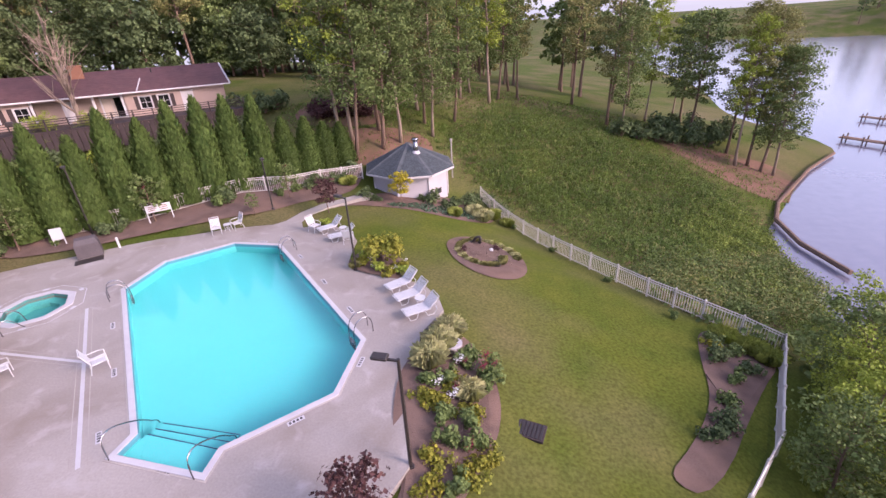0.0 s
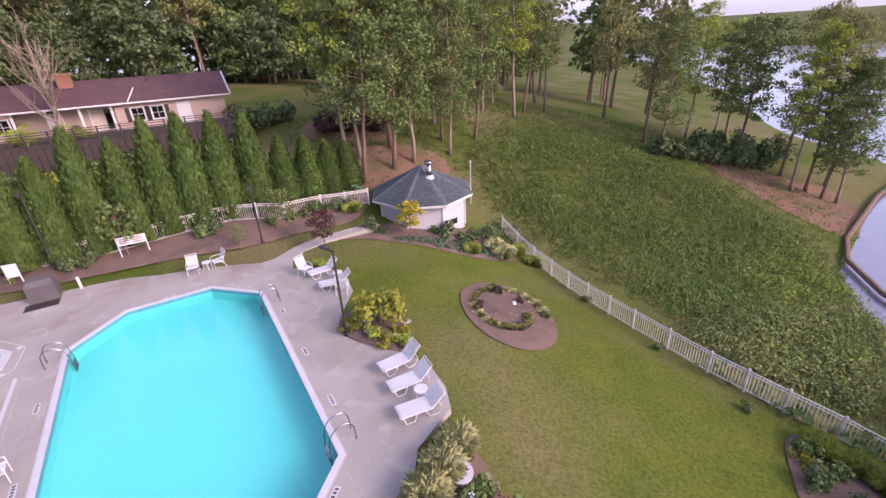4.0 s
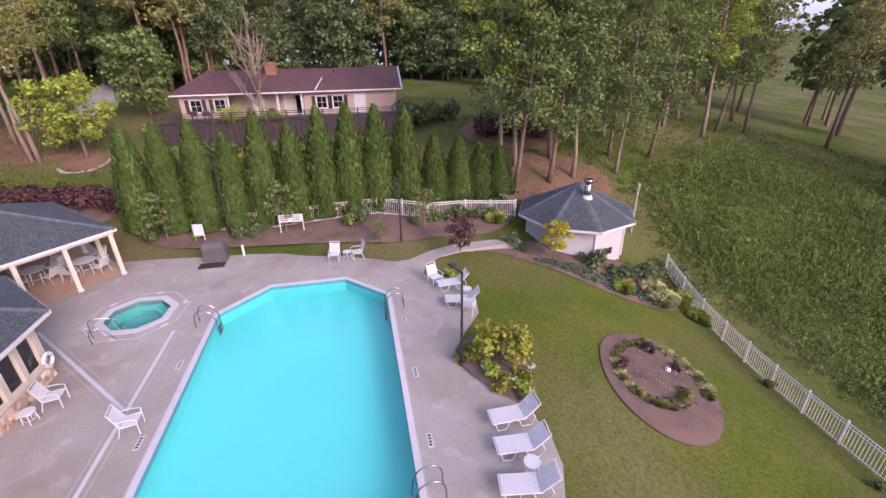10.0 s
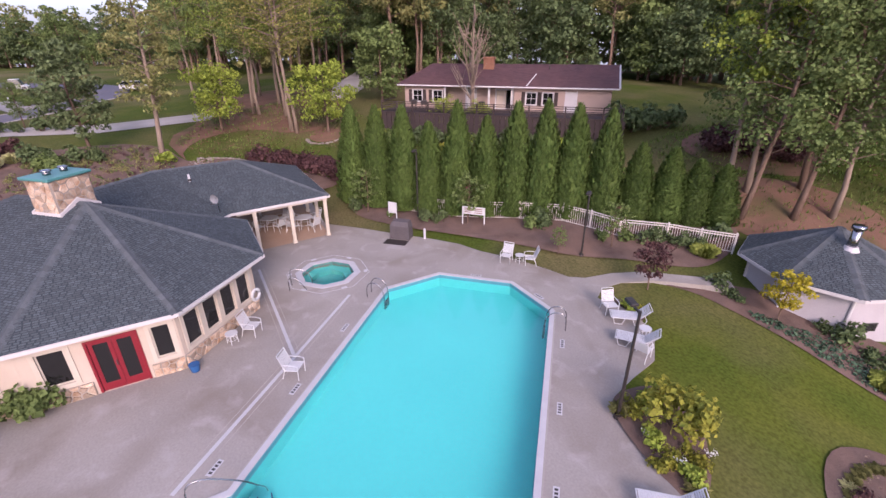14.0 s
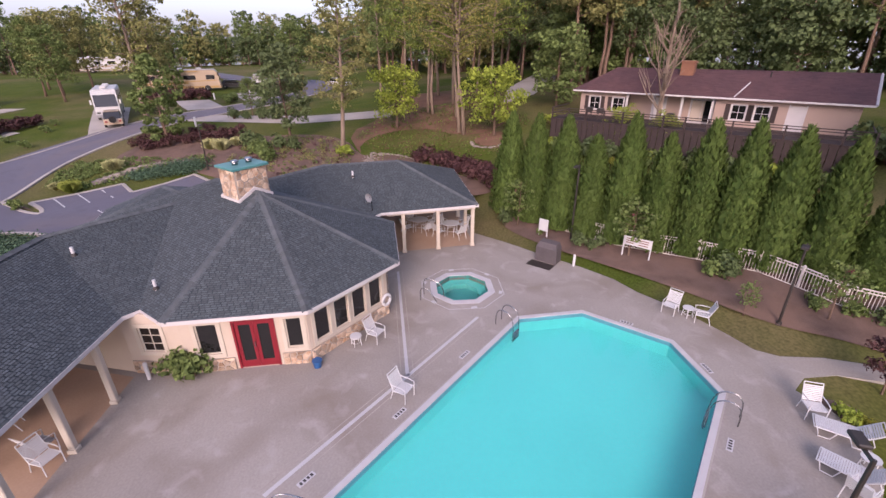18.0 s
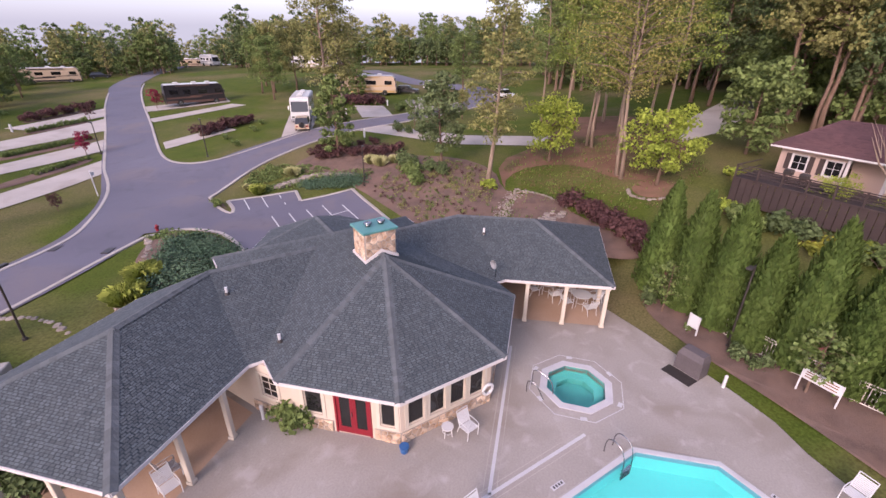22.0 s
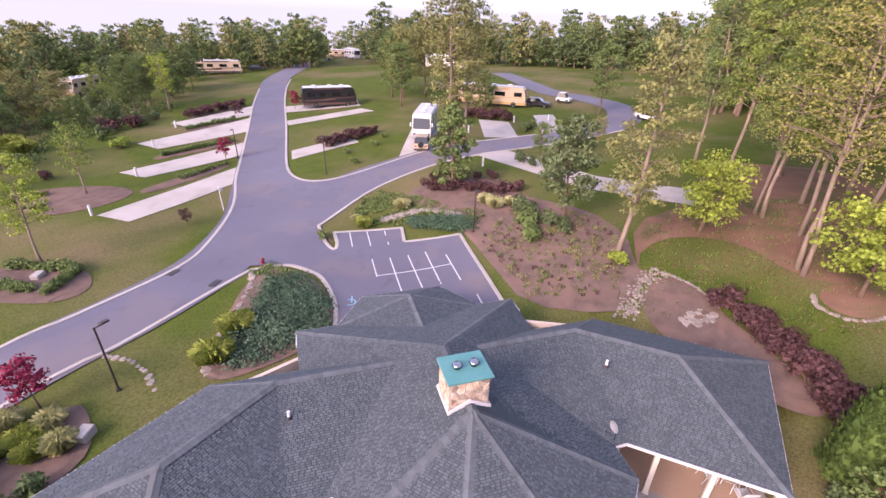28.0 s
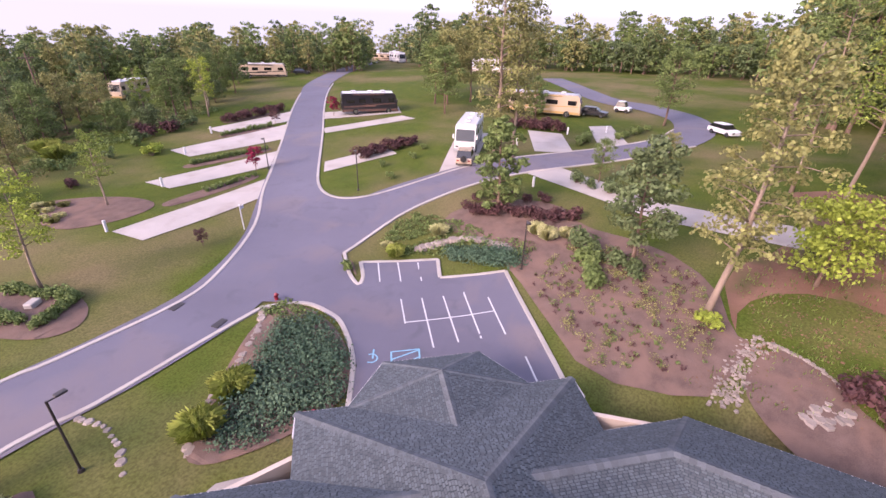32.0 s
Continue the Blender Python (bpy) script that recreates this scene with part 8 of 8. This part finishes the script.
def wheel(parent, x, y, r=0.48, w=0.28):
    m = pose(x, y, r, 90, 0, 0)
    t = part("wheel", Mesh().cyl(0, 0, -w / 2, w / 2, r, n=18, m=m), TYRE, parent)
    part("rim", Mesh().cyl(0, 0, -w / 2 - 0.012, w / 2 + 0.012, r * 0.58, n=14, m=m), METAL, t)


def motorhome(x, y, turn, body, stripe_mat, label, ln=10.5, z=None, roof_mat=None):
    t = thing("motorhome", label, "motorhome", at(x, y, z, turn), "motorhomes")
    h, w = 3.5, 1.25
    side = [(-ln / 2, 0.45), (ln / 2 - 0.2, 0.45), (ln / 2, 0.7), (ln / 2 - 0.05, 1.5), (ln / 2 - 0.35, 3.1), (ln / 2 - 0.7, h - 0.1), (-ln / 2 + 0.15, h - 0.1), (-ln / 2, 3.2)]
    n = len(side)
    part("body", Mesh().add([(a, -w, b) for a, b in side] + [(a, w, b) for a, b in side], [tuple(range(n)), tuple(range(2 * n - 1, n - 1, -1))] + [(i, n + i, n + (i + 1) % n, (i + 1) % n) for i in range(n)]), body, t)
    part("roof", Mesh().box(-ln / 2 + 0.2, -w + 0.05, h - 0.1, ln / 2 - 0.75, w - 0.05, h, None, 0.03), roof_mat or P_WHITE, t)
    for u in (-ln * 0.28, 0.2, ln * 0.25):
        part("air_conditioner", Mesh().box(u - 0.4, -0.35, h, u + 0.4, 0.35, h + 0.28, None, 0.08), P_WHITE, t)
    part("awning", Mesh().box(-ln * 0.3, w, h - 0.35, ln * 0.25, w + 0.14, h - 0.2, None, 0.03).box(-ln * 0.3, -w - 0.14, h - 0.35, ln * 0.25, -w, h - 0.2, None, 0.03), stripe_mat, t)
    part("windscreen", Mesh().add([(ln / 2 - 0.015, -w + 0.12, 1.62), (ln / 2 - 0.015, w - 0.12, 1.62), (ln / 2 - 0.3, w - 0.15, 2.95), (ln / 2 - 0.3, -w + 0.15, 2.95)], [(0, 1, 2, 3)]), GLASS, t)
    part("rear_window", Mesh().box(-ln / 2 - 0.02, -0.6, 1.9, -ln / 2 + 0.01, 0.6, 2.6), GLASS, t)
    part("bumper", Mesh().box(ln / 2 - 0.15, -w, 0.4, ln / 2 + 0.08, w, 0.75, None, 0.04), stripe_mat, t)
    for s in (-1, 1):
        for a, b in ((-0.42, -0.28), (-0.2, -0.08), (0.05, 0.2), (0.33, 0.44)):
            part("window", Mesh().box(ln * a, s * w - 0.015, 1.9, ln * b, s * w + 0.015, 2.6), GLASS, t)
        for k, (z0, z1, a, b) in enumerate(((0.5, 0.85, -0.5, 0.48), (1.15, 1.4, -0.48, 0.1), (1.45, 1.6, -0.1, 0.46))):
            part("stripe", Mesh().add([(ln * a, s * (w + 0.008), z0), (ln * b, s * (w + 0.008), z0 + 0.1 * k), (ln * b, s * (w + 0.008), z1 + 0.1 * k), (ln * a, s * (w + 0.008), z1)], [(0, 1, 2, 3)]), stripe_mat, t)
        for u in (-ln * 0.27, ln * 0.33):
            wheel(t, u, s * (w - 0.12))
        part("mirror", Mesh().box(ln / 2 - 0.2, s * (w + 0.1), 1.9, ln / 2 - 0.05, s * (w + 0.28) if s > 0 else s * (w + 0.1) + 0.01, 2.4) if s > 0 else Mesh().box(ln / 2 - 0.2, -w - 0.28, 1.9, ln / 2 - 0.05, -w - 0.1, 2.4), body, t)
        part("headlight", Mesh().box(ln / 2 - 0.02, s * 0.95 - 0.18, 0.85, ln / 2 + 0.03, s * 0.95 + 0.18, 1.05), METAL, t)
    return t


def car(x, y, turn, body, label, ln=4.5, h=1.5, z=None, open_top=False):
    t = thing("car", label, "car", at(x, y, z, turn), "parked cars")
    w, hl = 0.9, ln / 2
    prof = [(-hl, 0.35), (hl, 0.35), (hl, 0.75), (hl * 0.5, 0.92), (-hl * 0.95, 0.95), (-hl, 0.8)]
    n = len(prof)
    part("body", Mesh().add([(a, -w, b) for a, b in prof] + [(a, w, b) for a, b in prof], [tuple(range(n)), tuple(range(2 * n - 1, n - 1, -1))] + [(i, n + i, n + (i + 1) % n, (i + 1) % n) for i in range(n)]), body, t)
    cab = [(hl * 0.5, 0.9), (hl * 0.15, h - 0.05), (-hl * 0.7, h - 0.05), (-hl * 0.93, 0.93)]
    part("cabin", Mesh().add([(a, s * (w - (0.05 if b < 1 else 0.16)), b) for s in (-1, 1) for a, b in cab], [(0, 1, 2, 3), (7, 6, 5, 4), (0, 4, 5, 1), (2, 6, 7, 3)]), GLASS, t, "dark windows")
    part("roof", Mesh().box(-hl * 0.72, -w + 0.14, h - 0.06, hl * 0.17, w - 0.14, h, None, 0.02), body, t)
    for s in (-1, 1):
        for u in (-hl * 0.62, hl * 0.62):
            wheel(t, u, s * (w - 0.08), 0.33, 0.22)
        part("headlight", Mesh().box(hl - 0.02, s * 0.62 - 0.15, 0.58, hl + 0.02, s * 0.62 + 0.15, 0.72), METAL, t)
        part("tail_light", Mesh().box(-hl - 0.02, s * 0.65 - 0.12, 0.6, -hl + 0.01, s * 0.65 + 0.12, 0.78), LAMP_RED, t)
    if open_top:
        part("spare_wheel", Mesh().cyl(0, 0, -0.1, 0.1, 0.36, n=16, m=pose(-hl - 0.12, 0, 0.9, 0, 90, 0)), TYRE, t)
    return t


motorhome(-69.94, -15.21, 17, P_WHITE, P_SILVER, "white class A motorhome with grey stripes on its pad", 9.5)
car(-63.32, -12.7, 197, P_TAN, "small tan off-road car towed behind the motorhome", 3.7, 1.75, None, True)
motorhome(-82.4, -40.0, 133, P_BLACK, P_BROWN, "glossy black motor coach on its pad", 9.5)
motorhome(-93.41, -12.23, 96, P_TAN, P_GOLD, "long tan and gold motor coach behind the hedge", 12.5, None, P_SILVER)
motorhome(-106.81, -91.75, 128, P_TAN, P_BLACK, "tan and black motorhome at the edge of the woods", 12.0)
motorhome(-74.37, -95.99, 24, P_TAN, P_GOLD, "tan motorhome half hidden by trees", 9.0)
motorhome(-195.99, -111.98, 96, P_TAN, P_BROWN, "distant tan motorhome on its pad", 14)
motorhome(-163.39, -85.83, 60, P_WHITE, P_SILVER, "distant white camper trailer by trees", 8)
motorhome(-139.19, -39.71, 100, P_WHITE, P_TAN, "distant tan and white motorhome", 11)
car(-115.55, -86.53, 130, P_BLACK, "black car parked before the woods")
car(-96.09, -4.26, 90, P_BLACK, "dark car beside the tan coach")
car(-101.86, -0.35, 80, P_WHITE, "white golf cart on the loop road", 2.6, 1.8)
car(-90.78, 14.64, 40, P_WHITE, "white car parked under the trees")
# pavilion roof far off, power poles
for x, y in ((-127.55, -103.74), (-51.87, -79.8)):
    t = thing("power_pole", "wooden power pole at the edge of the woods", "pole", at(x, y), "power poles")
    part("pole", Mesh().cyl(0, 0, -0.5, 11, 0.16, 0.11, 8), BARK, t)
    part("cross_arm", Mesh().box(-1.0, -0.06, 10.2, 1.0, 0.06, 10.35), BARK, t)
# docks and shore wall
sw = thing("retaining_wall", "low timber wall along the lake shore", "wall", None)
for i, (a, b) in enumerate(zip([(48.5, 61.8), (41.0, 55.0), (36.0, 49.5), (31.2, 44.2), (28.6, 40), (27.6, 35)], [(41.0, 55.0), (36.0, 49.5), (31.2, 44.2), (28.6, 40), (27.6, 35), (28, 30)])):
    part("plank", Mesh().tube([(*a, LAKE_Z + 0.35), (*b, LAKE_Z + 0.35)], 0.2, 6), BARK, sw)
for x, y, turn, ln in ((55, 70, -60, 8), (68, 84, -62, 9)):
    t = thing("dock", "narrow wooden dock on the lake", "dock", pose(x, y, LAKE_Z, 0, 0, turn), "docks")
    part("deck", Mesh().box(0, -0.7, 0.45, ln, 0.7, 0.58), BARK, t)
    for i in range(int(ln / 2.5)):
        for s in (-0.65, 0.65):
            part("pile", Mesh().cyl(i * 2.5 + 0.5, s, -2.5, 1.1, 0.1, n=8), BARK, t)
    part("platform", Mesh().box(ln, -2, 0.45, ln + 4, 2, 0.58), BARK, t)
